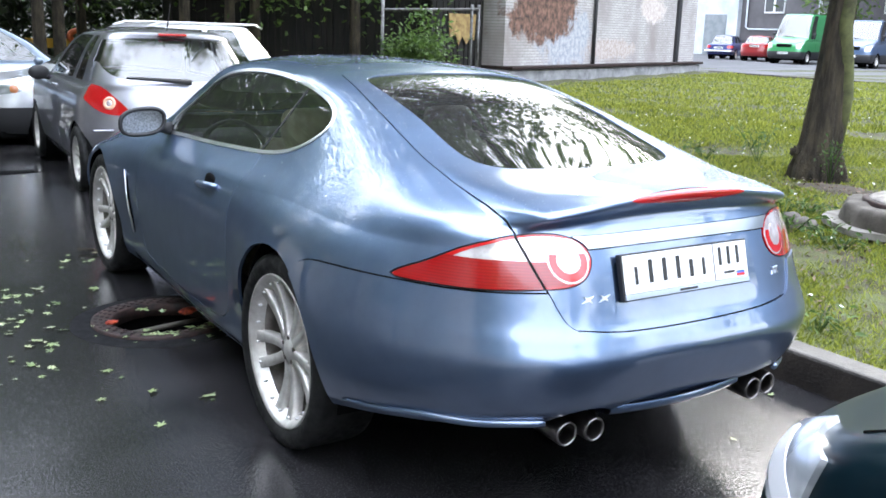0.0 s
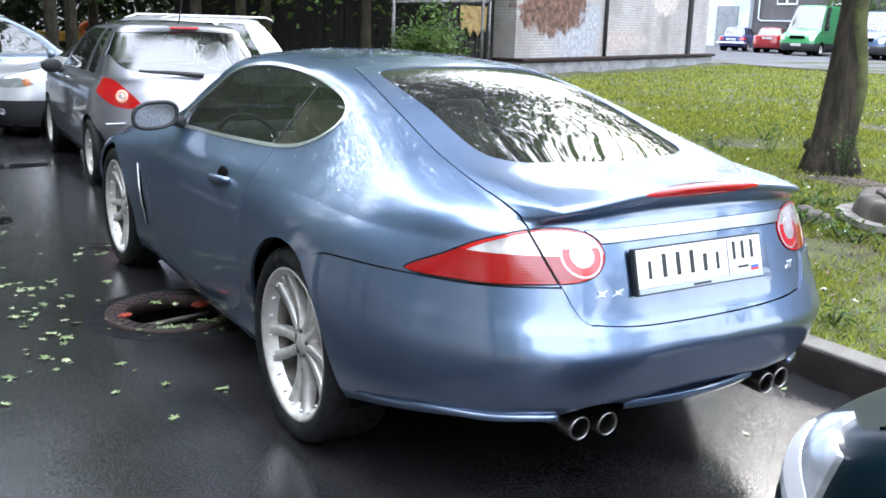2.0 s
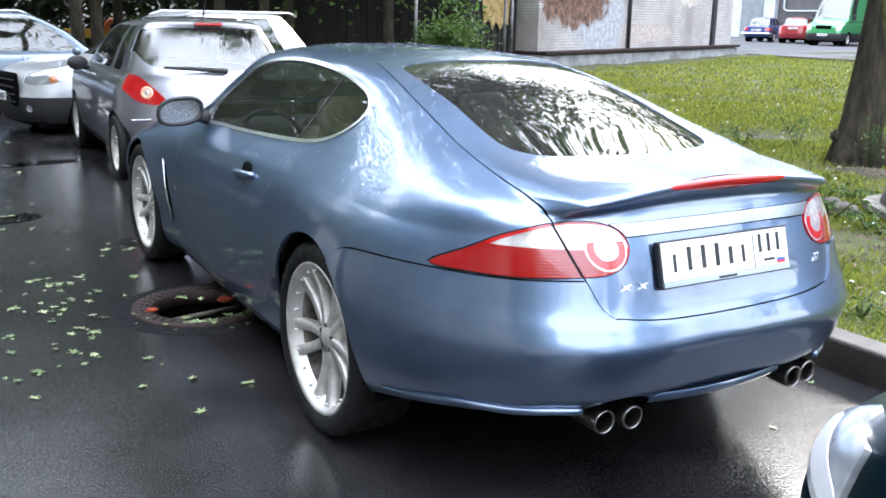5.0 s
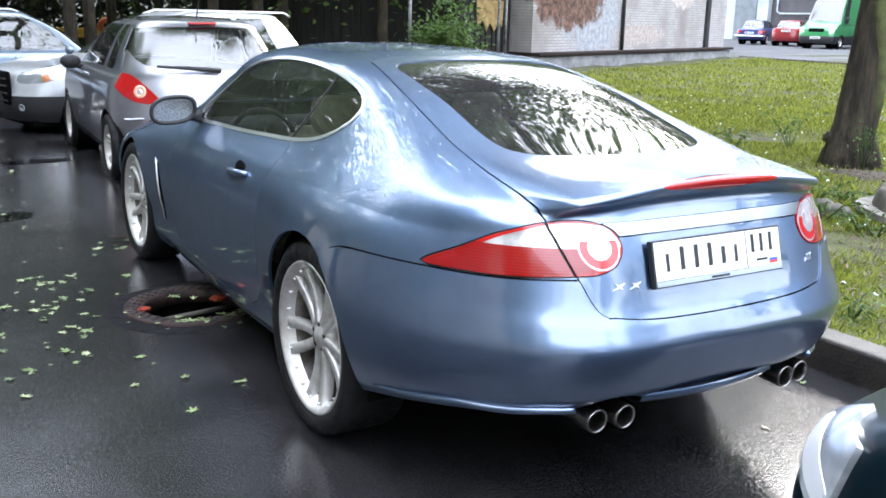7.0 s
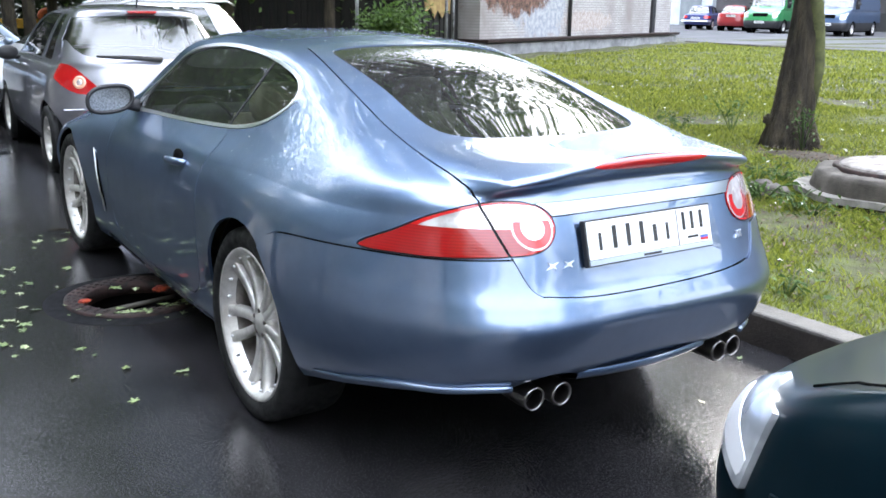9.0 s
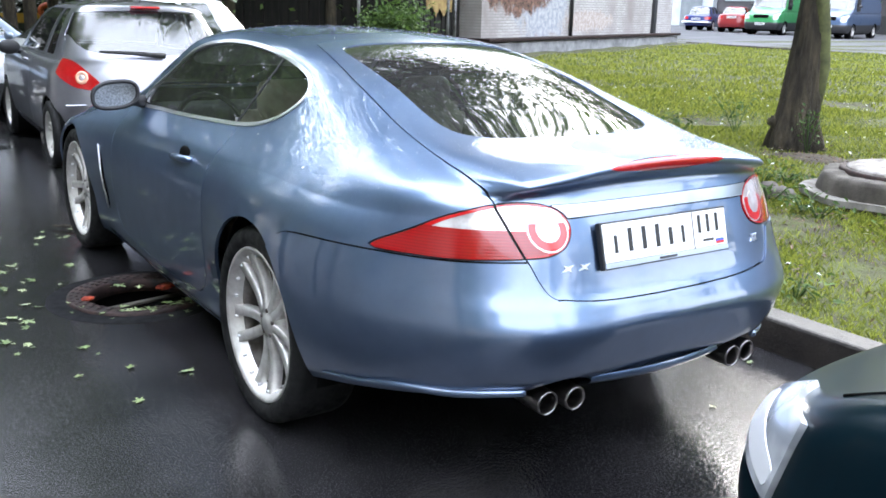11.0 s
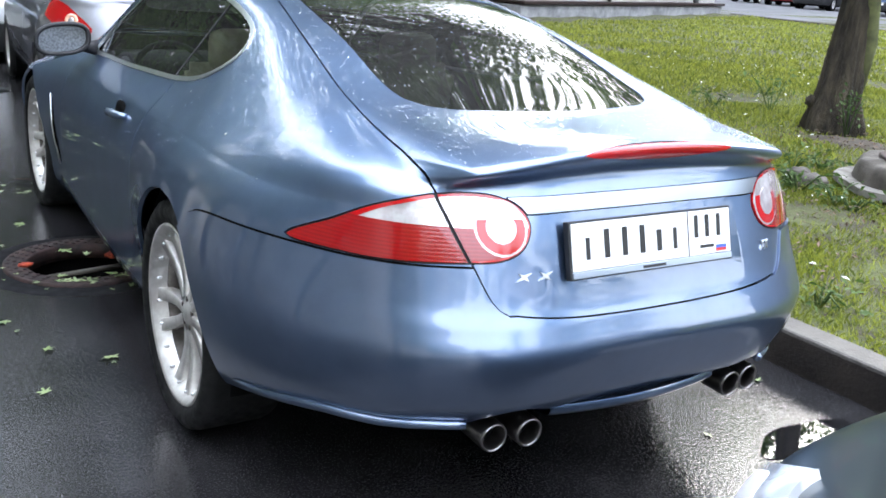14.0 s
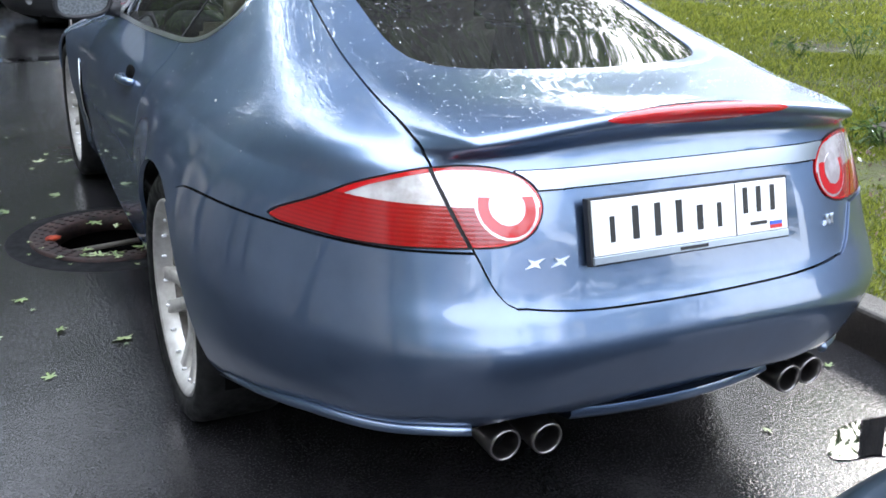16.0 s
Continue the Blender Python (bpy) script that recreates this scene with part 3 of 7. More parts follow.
notch = np.hypot((np.abs(bumper.v[:, 0]) - np.where(bumper.v[:, 0] < 0, 0.370, 0.412)) / 0.112, (bumper.v[:, 2] - 0.368) / 0.058) - 1
_, bumper = bumper.cut(np.where(bumper.v[:, 1] < -0.7, notch, 1.0))
bonnet, skin = skin.cut(np.where((skin.v[:, 1] > 2.05) & (skin.v[:, 2] > 0.6), np.abs(skin.v[:, 0]) - spline([(2.0, 0.68), (2.75, 0.60), (3.5, 0.45)], skin.v[:, 1]), 1.0))


def shrunk(s, value, gap=0.0025):
    return s.cut(value(s.v) + gap)[0]


def sides(s):
    left, right = s.cut(s.v[:, 0])
    return left, right


for k, piece in enumerate(skin.islands()):
    if len(piece.f) > 30:
        skin_part("body" if k == 0 else "body_panel", piece.rim(0.012), BLUE, coupe)
skin_part("bumper", bumper.cut(np.where(bumper.v[:, 1] < -0.1, bumper.v[:, 2] - spline(BUMPER_SEAM, bumper.v[:, 1]) + 0.005, 1.0))[0].moved(0.005).rim(0.016), BLUE, coupe)
skin_part("bonnet", bonnet.rim(0.01), BLUE, coupe)
tailgate = skin_part("tailgate", shrunk(hatch, hatch_value, 0.0045).rim(0.014), BLUE, coupe)
skin_part("rear_window", shrunk(glass_rear, rear_glass_value, 0.003).moved(-0.002).rim(0.004), DARK_GLASS, tailgate, "dark rear window with rain drops")
skin_part("windscreen", glass_front.moved(-0.002).rim(0.004), WINDOW, coupe)
for piece in sides(doors):
    door = skin_part("door", shrunk(piece, lambda v: outline_distance(v[:, [1, 2]], DOOR), 0.004).rim(0.012), BLUE, coupe)
for piece in sides(glass_side):
    pane_line = piece.v[:, 1] - 0.60 + 0.42 * (piece.v[:, 2] - 0.97)
    quarter, ahead = piece.cut(pane_line + 0.006)
    strip_, ahead = ahead.cut(ahead.v[:, 1] - 0.60 + 0.42 * (ahead.v[:, 2] - 0.97) - 0.006)
    skin_part("quarter_window", quarter.moved(-0.006).rim(0.004), WINDOW, coupe)
    skin_part("window_divider", strip_.moved(-0.004).rim(0.006), BLACK_PLASTIC, coupe)
    skin_part("side_window", ahead.moved(-0.006).rim(0.004), WINDOW, coupe)
# near-black sheet behind the panels, standing in for shade in the seams
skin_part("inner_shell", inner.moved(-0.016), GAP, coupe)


# tail lamps, cut where the tailgate opens
def lamp_split(v):
    seam = spline([(z0, -x0) for x0, z0 in HATCH_REAR[1:]], v[:, 2])
    return np.abs(v[:, 0]) - seam


RED_RIBS = material("ribbed_red_lens", (0.60, 0.010, 0.012), 0.14, 0.0, coat=1.0)
rib_co = node(RED_RIBS, "ShaderNodeTexCoord")
rib_wave = node(RED_RIBS, "ShaderNodeTexWave", Scale=38.0, Distortion=0.0)
rib_wave.bands_direction = "Z"
link(RED_RIBS, rib_co.outputs["Object"], rib_wave.inputs["Vector"])
link(RED_RIBS, ramp(RED_RIBS, rib_wave.outputs["Fac"], [(0.15, (0.21, 0.002, 0.004)), (0.6, (0.27, 0.003, 0.005))]), bsdf(RED_RIBS).inputs["Base Color"])
bump(RED_RIBS, rib_wave.outputs["Fac"], 0.12, 0.0015)


def ring_distance(v, x=0.433, z=0.853):
    return np.hypot(np.abs(v[:, 0]) - x, v[:, 2] - z)


for piece in sides(lamps):
    lamp_thing = skin_part("tail_lamp", piece.moved(-0.008).rim(0.02), BLACK_PLASTIC, coupe, "red and clear tail lamp with a round reflector")
    lens, _ = piece.cut(lamp_value(piece.v) + 0.004)
    outer, inner_lens = lens.cut(0.004 - lamp_split(lens.v))
    inner_lens, _ = inner_lens.cut(lamp_split(inner_lens.v) + 0.004)
    clear, red = outer.moved(0.003).cut(0.853 - outer.v[:, 2])
    for w_ in red.islands():
        skin_part("red_lens", w_.rim(0.01), RED_RIBS, lamp_thing)
    border, clear = clear.cut(-(lamp_value(clear.v) + 0.009))
    skin_part("clear_lens", clear.rim(0.01), CLEAR_LENS, lamp_thing)
    skin_part("red_border", border.moved(0.001).rim(0.01), RED_LENS, lamp_thing)
    disc, rest = inner_lens.moved(0.003).cut(ring_distance(inner_lens.v) - 0.034)
    skin_part("round_reflector", disc.moved(0.002).rim(0.01), CLEAR_LENS, lamp_thing)
    ring, rest = rest.cut(ring_distance(rest.v) - 0.055)
    low_ring, top_ring = ring.cut(ring.v[:, 2] - 0.872)
    skin_part("red_ring", low_ring.moved(0.001).rim(0.01), RED_LENS, lamp_thing)
    line, rest = rest.cut(ring_distance(rest.v) - 0.060)
    border, rest = rest.cut(-(lamp_value(rest.v) + 0.009))
    skin_part("red_border", border.rim(0.01), RED_LENS, lamp_thing)
    clear, red = rest.cut(0.853 - rest.v[:, 2])
    for low in red.cut(np.abs(red.v[:, 0]) - 0.433):
        if len(low.f):
            for w_ in low.islands():
                skin_part("red_lens", w_.rim(0.01), RED_RIBS, lamp_thing)
    white = [clear, top_ring, line]
    for w in white:
        for w_ in w.islands():
            if len(w_.f) > 6:
                skin_part("clear_lens", w_.rim(0.01), CLEAR_LENS, lamp_thing)

SATIN = material("bright_boot_strip", (0.40, 0.45, 0.52), 0.32, 1.0)
skin_part("chrome_strip", strip.cut(strip_value(strip.v) + 0.003)[0].moved(0.006).rim(0.012), SATIN, tailgate, "bright metal strip above the plate")
skin_part("stop_lamp", stop_lamp.moved(0.003).rim(0.012), RED_LENS, tailgate, "long red high-level stop lamp")
for piece in sides(trim_side):
    skin_part("window_trim", piece.moved(0.004).rim(0.012), CHROME, coupe, "bright chrome window surround")


def surface_at(s, x=None, y=None, z=None):
    """The vertex and normal of a skin nearest to the coordinates given."""
    d = np.zeros(len(s.v))
    for k, value in enumerate((x, y, z)):
        if value is not None:
            d += (s.v[:, k] - value) ** 2
    k = np.argmin(d)
    return Vector(s.v[k]), Vector(s.n[k, :3])


# number plate with its frame
plate_m = pose(0, -1.040, 0.7945, 90 - 15, 0, 0)
plate = thing_part("number_plate", coupe, plate_m)
tagged(plate, "white plate in a black frame with a silver lower edge")


def slab(name, x0, y0, x1, y1, z0, z1, mat, parent, bevel=0.0015):
    return part(name, box_bm((x0, y0, z0), (x1, y1, z1), bevel, 1), mat, parent, smooth=False)


slab("plate_frame", -0.266, -0.071, 0.266, 0.066, -0.012, 0.006, BLACK_PLASTIC, plate)
slab("frame_lip", -0.262, -0.068, 0.262, -0.052, 0.004, 0.0105, SATIN, plate)
slab("plate_sheet", -0.2595, -0.051, 0.2595, 0.061, 0.005, 0.010, PLATE_WHITE, plate)
for k, (a, b) in enumerate([(-0.238, -0.188), (-0.178, -0.132), (-0.122, -0.076), (-0.066, -0.020), (-0.008, 0.032), (0.042, 0.088)]):
    h = 0.072 if k in (1, 2, 3) else 0.056
    mid, wide = (a + b) / 2, 0.012 if k in (0, 5) else 0.016
    slab("dark_bar", mid - wide / 2, -0.026, mid + wide / 2, -0.030 + h, 0.009, 0.0112, PLATE_BLACK, plate, 0.0)
for a in (0.132, 0.170, 0.210):
    slab("dark_bar", a, -0.006, a + 0.013, 0.050, 0.009, 0.0112, PLATE_BLACK, plate, 0.0)
slab("divider", 0.1085, -0.050, 0.1115, 0.060, 0.009, 0.0112, PLATE_BLACK, plate, 0.0)
slab("small_bar", 0.150, -0.034, 0.198, -0.026, 0.009, 0.0112, PLATE_BLACK, plate, 0.0)
slab("label_bar", -0.045, -0.064, 0.03, -0.057, 0.0100, 0.0112, BLACK_PLASTIC, plate, 0.0)
for k, c in enumerate([(0.75, 0.75, 0.75), (0.04, 0.10, 0.5), (0.5, 0.03, 0.03)]):
    slab("flag_stripe", 0.206, -0.022 - 0.008 * (k + 1), 0.242, -0.022 - 0.008 * k, 0.009, 0.0112, material("flag_stripe", c, 0.5), plate, 0.0)


def badge(x, z, w, h, parent):
    """Two small slanted bright shapes on the tailgate."""
    for k in (-1, 1):
        p, n = surface_at(hatch, x=x + k * w * 0.27, z=z, y=-1.05)
        m = Matrix.Translation(p) @ n.to_track_quat("Z", "Y").to_matrix().to_4x4()
        bm = plate_bm([(-w * 0.25, -h * 0.5), (0.0, -h * 0.25), (w * 0.14, -h * 0.5), (w * 0.08, 0.0), (w * 0.25, h * 0.5), (0.0, h * 0.25), (-w * 0.16, h * 0.5), (-w * 0.08, 0.0)], 0.004, m)
        part("badge", bm, CHROME, parent, smooth=False)


badge(-0.365, 0.746, 0.082, 0.019, tailgate)
badge(0.395, 0.748, 0.042, 0.024, tailgate)

# exhaust tips, two a side
for sx, outer, inner_x in ((-1, 0.417, 0.322), (1, 0.456, 0.372)):
    for x in (outer, inner_x):
        tip = lathe_bm([(0.028, 0.16), (0.031, 0.02), (0.0315, 0.004), (0.034, 0.0), (0.0365, 0.003), (0.038, 0.01), (0.038, 0.06), (0.036, 0.19)], "Y", 40)
        ob = part("exhaust_tip", tip, EXHAUST, coupe, "polished dark steel exhaust tip")
        ob.location = (sx * x, -1.042 + 0.012 * (x > 0.4), 0.340)
        ob.rotation_euler = (radians(2), 0, 0)
        core = part("exhaust_core", lathe_bm([(0.0, 0.05), (0.030, 0.05)], "Y", 24), GAP, ob)

# silencer, floor and wheel housings, near-black to carry the shade under the car
part("floor_pan", box_bm((-0.70, -0.30, 0.235), (0.70, 3.3, 0.30), 0.03, 2), GAP, coupe)
part("rear_box", box_bm((-0.55, -0.90, 0.42), (0.55, -0.5, 0.54), 0.05, 3), GAP, coupe)
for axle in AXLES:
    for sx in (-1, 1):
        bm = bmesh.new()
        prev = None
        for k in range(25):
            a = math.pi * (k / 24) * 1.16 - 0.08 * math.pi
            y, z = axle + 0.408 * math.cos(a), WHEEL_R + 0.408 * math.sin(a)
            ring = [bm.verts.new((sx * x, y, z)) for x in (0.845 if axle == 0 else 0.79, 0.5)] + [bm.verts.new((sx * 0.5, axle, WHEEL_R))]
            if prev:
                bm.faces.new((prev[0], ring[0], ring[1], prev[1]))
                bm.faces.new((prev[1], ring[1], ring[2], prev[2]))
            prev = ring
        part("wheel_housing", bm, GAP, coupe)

# raised lip along the bumper's lower edge, outside the exhausts
for sx in (-1, 1):
    line = []
    for k in range(22):
        f = k / 21
        x, y = spline([(0, 0.885), (0.35, 0.80), (0.7, 0.63), (1, 0.49)], [f])[0], spline([(0, -0.47), (0.35, -0.74), (0.7, -0.95), (1, -1.01)], [f])[0]
        p, n = surface_at(bumper, x=sx * x, y=y, z=0.40 - 0.06 * (1 - f))
        line.append(p + n * 0.003 + Vector((0, 0, -0.012)))
    line = [(line[max(k - 1, 0)] + line[k] * 2 + line[min(k + 1, 21)]) / 4 for k in range(22)]
    part("bumper_lip", tube_bm(line, [0.004 + 0.009 * min(1, 3 * k / 21) for k in range(22)], 10), BLUE, coupe)

# diffuser blade between the exhausts
bm = bmesh.new()
blade = []
for k in range(25):
    x = -0.275 + 0.55 * k / 24
    y = -1.078 + 0.15 * (abs(x) / 0.6) ** 2
    blade.append([bm.verts.new((x, y + dy, z)) for dy, z in ((0.0, 0.405), (-0.006, 0.392), (0.004, 0.378), (0.05, 0.368), (0.12, 0.375))])
for a, b in zip(blade, blade[1:]):
    for k in range(4):
        bm.faces.new((a[k], b[k], b[k + 1], a[k + 1]))
part("diffuser", bm, BLUE, coupe)

# parking sensors
for x in (-0.52, -0.20, 0.20, 0.52):
    p, n = surface_at(bumper, x=x, z=0.603, y=-1.1)
    ob = part("parking_sensor", lathe_bm([(0.0, 0.0012), (0.009, 0.0012), (0.0095, 0.0), (0.0105, 0.0), (0.011, 0.0014), (0.012, -0.002)], "Z", 20), BLUE, coupe)
    ob.matrix_local = Matrix.Translation(p) @ n.to_track_quat("Z", "Y").to_matrix().to_4x4()
    part("sensor_ring", lathe_bm([(0.0118, 0.001), (0.0125, 0.0016), (0.0145, 0.0012), (0.015, -0.002)], "Z", 24), BLACK_PLASTIC, ob)

# door handles
for sx in (-1, 1):
    p, n = surface_at(doors, x=sx * 0.84, y=0.86, z=0.818)
    h = thing_part("door_handle", coupe, Matrix.Translation(p) @ Matrix.Rotation(0 if sx < 0 else math.pi, 4, "Z"))
    dish = bmesh.new()
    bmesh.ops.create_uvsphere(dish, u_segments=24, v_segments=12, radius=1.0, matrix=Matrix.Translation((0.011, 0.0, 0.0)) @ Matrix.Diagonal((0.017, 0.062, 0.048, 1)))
    # near-black ellipsoid for the shadow in the recess behind the grip
    part("handle_recess_shade", dish, GAP, h)
    part("grip", tube_bm([(0.0, -0.105, 0.005), (-0.018, -0.085, 0.006), (-0.028, -0.03, 0.004), (-0.028, 0.03, 0.0), (-0.018, 0.085, -0.004), (0.0, 0.105, -0.006)],
                         [0.010, 0.014, 0.015, 0.015, 0.014, 0.010], 12), BLUE, h)

# wing vents behind the front wheels
for sx in (-1, 1):
    # the slot is a near-black bar: the opening's shade given as a solid strip
    for name, dy, r, mat in (("vent_slot", 0.0, 0.016, GAP), ("vent_blade", 0.026, 0.007, CHROME)):
        pts = []
        for k in range(13):
            z = 0.36 + 0.33 * k / 12
            y = 2.09 + dy + 0.07 * (k / 12) - 0.035 * math.sin(math.pi * k / 12)
            p, n = surface_at(skin, x=sx * 0.86, y=y, z=z)
            pts.append((p.x + sx * (0.004 if name == "vent_blade" else -0.006), y, z))
        rr = [r * (0.25 + 0.75 * math.sin(math.pi * (k + 0.5) / 13)) for k in range(13)]
        part(name, tube_bm(pts, rr, 10), mat, coupe)

# door mirrors
MIRROR = mottle(material("rain_wet_mirror", (0.5, 0.52, 0.55), 0.30, 1.0), (0.18, 0.19, 0.205), (0.32, 0.335, 0.35), 120, 0.4, 0.6, detail=3)
for sx in (-1, 1):
    mir = thing_part("door_mirror", coupe, pose(sx * 0.84, 1.76, 0.985))
    shell, cap_rows = bmesh.new(), []
    for k in range(9):
        a = math.pi / 2 * k / 8
        ww, yy = math.cos(a) ** 0.7, 0.12 * math.sin(a)
        cap_rows.append([shell.verts.new((0.112 * ww * math.copysign(abs(math.cos(q)) ** 0.75, math.cos(q)), yy,
                                          (0.067 * ww) * math.copysign(abs(math.sin(q)) ** 0.8, math.sin(q)) - 0.012 * sx * math.cos(q)))
                         for q in (2 * math.pi * i / 32 for i in range(32))])
    for a, b in zip(cap_rows, cap_rows[1:]):
        for i in range(32):
            shell.faces.new((a[i], a[(i + 1) % 32], b[(i + 1) % 32], b[i]))
    part("mirror_shell", shell, BLUE, mir)
    rim_line = [(0.108 * math.copysign(abs(math.cos(q)) ** 0.75, math.cos(q)), -0.004, 0.063 * math.copysign(abs(math.sin(q)) ** 0.8, math.sin(q)) - 0.012 * sx * math.cos(q))
                for q in (2 * math.pi * i / 32 for i in range(32))]
    part("mirror_rim", tube_bm(rim_line, 0.010, 8, closed=True), BLACK_PLASTIC, mir)
    pane = bmesh.new()
    pane.faces.new([pane.verts.new((0.93 * x, 0.002, 0.93 * z)) for x, y, z in rim_line][::-1])
    part("mirror_glass", pane, MIRROR, mir)
    part("mirror_arm", tube_bm([(-sx * 0.15, 0.03, -0.04), (-sx * 0.11, 0.035, -0.035), (-sx * 0.05, 0.04, -0.02)], [0.035, 0.028, 0.03], 12), BLACK_PLASTIC, mir)


# darker than the rim: shade behind the spokes put into the barrel's colour
SHADED_BARREL = mottle(material("dull_wheel_barrel", (0.16, 0.14, 0.12), 0.5, 0.5), (0.07, 0.06, 0.05), (0.24, 0.22, 0.20), 12)


def wheel(x, y, face, parent, rr, rim_r, half, style="ten", tyre_mat=RUBBER, rim_mat=ALLOY):
    """A wheel at an axle's end, built with its outside towards -x and turned for the other side."""
    w = thing_part("wheel", parent, pose(x, y, rr, 0, 0, 0 if face < 0 else 180))
    s = half
    tyre = [(rim_r - 0.012, s - 0.02), (rim_r + 0.02, s), (rr - 0.03, s + 0.004), (rr - 0.006, s - 0.012), (rr, s - 0.035), (rr, -s + 0.035), (rr - 0.006, -s + 0.012),
            (rr - 0.03, -s - 0.004), (rim_r + 0.03, -s - 0.002), (rim_r + 0.012, -s + 0.004), (rim_r + 0.004, -s + 0.014), (rim_r - 0.012, -s + 0.02)]
    tread = lathe_bm(tyre, "X", 72)
    part("tyre", tread, tyre_mat, w)
    part("barrel", lathe_bm([(rim_r - 0.03, s - 0.03), (rim_r - 0.045, 0.0), (rim_r - 0.036, -s + 0.056)], "X", 60), SHADED_BARREL, w)
    rim = lathe_bm([(rim_r - 0.035, -s + 0.055), (rim_r - 0.022, -s + 0.03), (rim_r - 0.008, -s + 0.012),
                    (rim_r - 0.002, -s + 0.006), (rim_r + 0.005, -s + 0.006), (rim_r + 0.007, -s + 0.012), (rim_r + 0.002, -s + 0.02)], "X", 72)
    part("rim", rim, rim_mat, w)
    hub_x = -s + 0.045
    pairs = 5
    for k in range(pairs):
        for side in (-1, 1):
            a = 2 * math.pi * k / pairs + (-0.28 if style == "ten" else 0.33)
            if style == "ten":
                a_hub, a_rim = a + side * 0.26, a + side * 0.205
            else:
                a_hub, a_rim = a + side * 0.10, a + side * 0.13
            spoke, rows = bmesh.new(), []
            n = 9
            for i in range(n):
                f = i / (n - 1)
                rad = 0.052 + (rim_r - 0.02 - 0.052) * f
                ang = a_hub + (a_rim - a_hub) * f**0.8
                wide = (0.0155 + 0.006 * f**2 if style == "ten" else 0.0185 + 0.012 * f**1.5) * (rim_r / 0.262)
                out = hub_x - 0.018 * f**1.5 + 0.010 * math.sin(math.pi * f)
                c, t = Vector((0, math.cos(ang), math.sin(ang))), Vector((0, -math.sin(ang), math.cos(ang)))
                rows.append([spoke.verts.new(c * rad + t * (u * wide) + Vector((out + d, 0, 0)))
                             for u, d in ((-1, 0.038), (-0.98, 0.006), (-0.84, 0.0), (0, 0.002), (0.84, 0.0), (0.98, 0.006), (1, 0.038))])
            for p, q in zip(rows, rows[1:]):
                for i in range(6):
                    spoke.faces.new((p[i], p[i + 1], q[i + 1], q[i]))
            part("spoke", spoke, rim_mat, w)
    part("hub", lathe_bm([(0.0, hub_x - 0.004), (0.028, hub_x - 0.004), (0.031, hub_x), (0.055, hub_x + 0.006), (0.068, hub_x + 0.02), (0.07, hub_x + 0.06)], "X", 40), rim_mat, w)
    for k in range(5):
        a = 2 * math.pi * k / 5 + 0.33
        nut = lathe_bm([(0.0, -0.004), (0.008, -0.004), (0.009, 0.0), (0.009, 0.012)], "X", 10)
        ob = part("wheel_nut", nut, BRAKE_DISC, w)
        ob.location = (hub_x + 0.004, 0.046 * math.cos(a), 0.046 * math.sin(a))
    if style == "ten":
        for k in range(20):
            a = 2 * math.pi * (k + 0.5) / 20
            ob = part("rim_bolt", lathe_bm([(0.0, -0.004), (0.0045, -0.004), (0.005, 0.0), (0.005, 0.01)], "X", 8), CHROME, w)
            ob.location = (-s + 0.028, (rim_r - 0.028) * math.cos(a), (rim_r - 0.028) * math.sin(a))
    part("brake_disc", lathe_bm([(0.05, 0.0), (rim_r * 0.70, 0.0), (rim_r * 0.70, 0.025), (0.05, 0.025)], "X", 48), BRAKE_DISC, w)
    # near-black disc that closes the wheel, for the shade behind the spokes
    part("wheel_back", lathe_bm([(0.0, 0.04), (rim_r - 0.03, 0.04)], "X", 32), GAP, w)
    return w


for axle, wx in zip(AXLES, (0.766, 0.70)):
    for face in (-1, 1):
        wheel(face * wx, axle, face, coupe, WHEEL_R, 0.270, 0.122)


# cabin: two front seats, rear bench, dashboard, steering wheel
def seat_bm(w, cushion, back, tilt):
    bm = box_bm((-w / 2, -0.26, 0.0), (w / 2, 0.26, cushion), 0.06, 3)
    made = bmesh.ops.create_cube(bm, size=1.0, matrix=Matrix.Translation((0, -0.27, back / 2 + 0.05)) @ Matrix.Rotation(radians(tilt), 4, "X") @ Matrix.Diagonal((w, 0.13, back, 1)))
    edges = {e for v in made["verts"] for e in v.link_edges}
    bmesh.ops.bevel(bm, geom=list(edges), offset=0.055, segments=3, affect="EDGES")
    return bm


for x in (-0.36, 0.36):
    ob = part("seat", seat_bm(0.5, 0.2, 0.62, 14), LEATHER, coupe, "cream leather front seat")
    ob.location = (x, 1.22, 0.33)
    head = part("headrest", box_bm((-0.13, -0.05, 0), (0.13, 0.05, 0.17), 0.05, 3), LEATHER, ob)
    head.location = (0, -0.36, 0.62)
ob = part("rear_bench", seat_bm(1.1, 0.22, 0.46, 20), LEATHER, coupe, "cream leather rear bench")
ob.location = (0, 0.42, 0.40)
part("parcel_shelf", box_bm((-0.6, -0.75, 0.84), (0.6, 0.05, 0.87), 0.02), DARK_TRIM, coupe)
part("dashboard", box_bm((-0.66, 1.9, 0.55), (0.66, 2.25, 0.90), 0.08, 4), DARK_TRIM, coupe)
part("steering_wheel", tube_bm([(-0.36 + 0.18 * math.cos(a), 1.78 + 0.07 * math.sin(a), 0.80 + 0.165 * math.sin(a)) for a in (2 * math.pi * k / 28 for k in range(28))], 0.014, 8, closed=True), DARK_TRIM, coupe)
part("cabin_floor", box_bm((-0.72, -0.2, 0.30), (0.72, 2.2, 0.34)), DARK_TRIM, coupe)


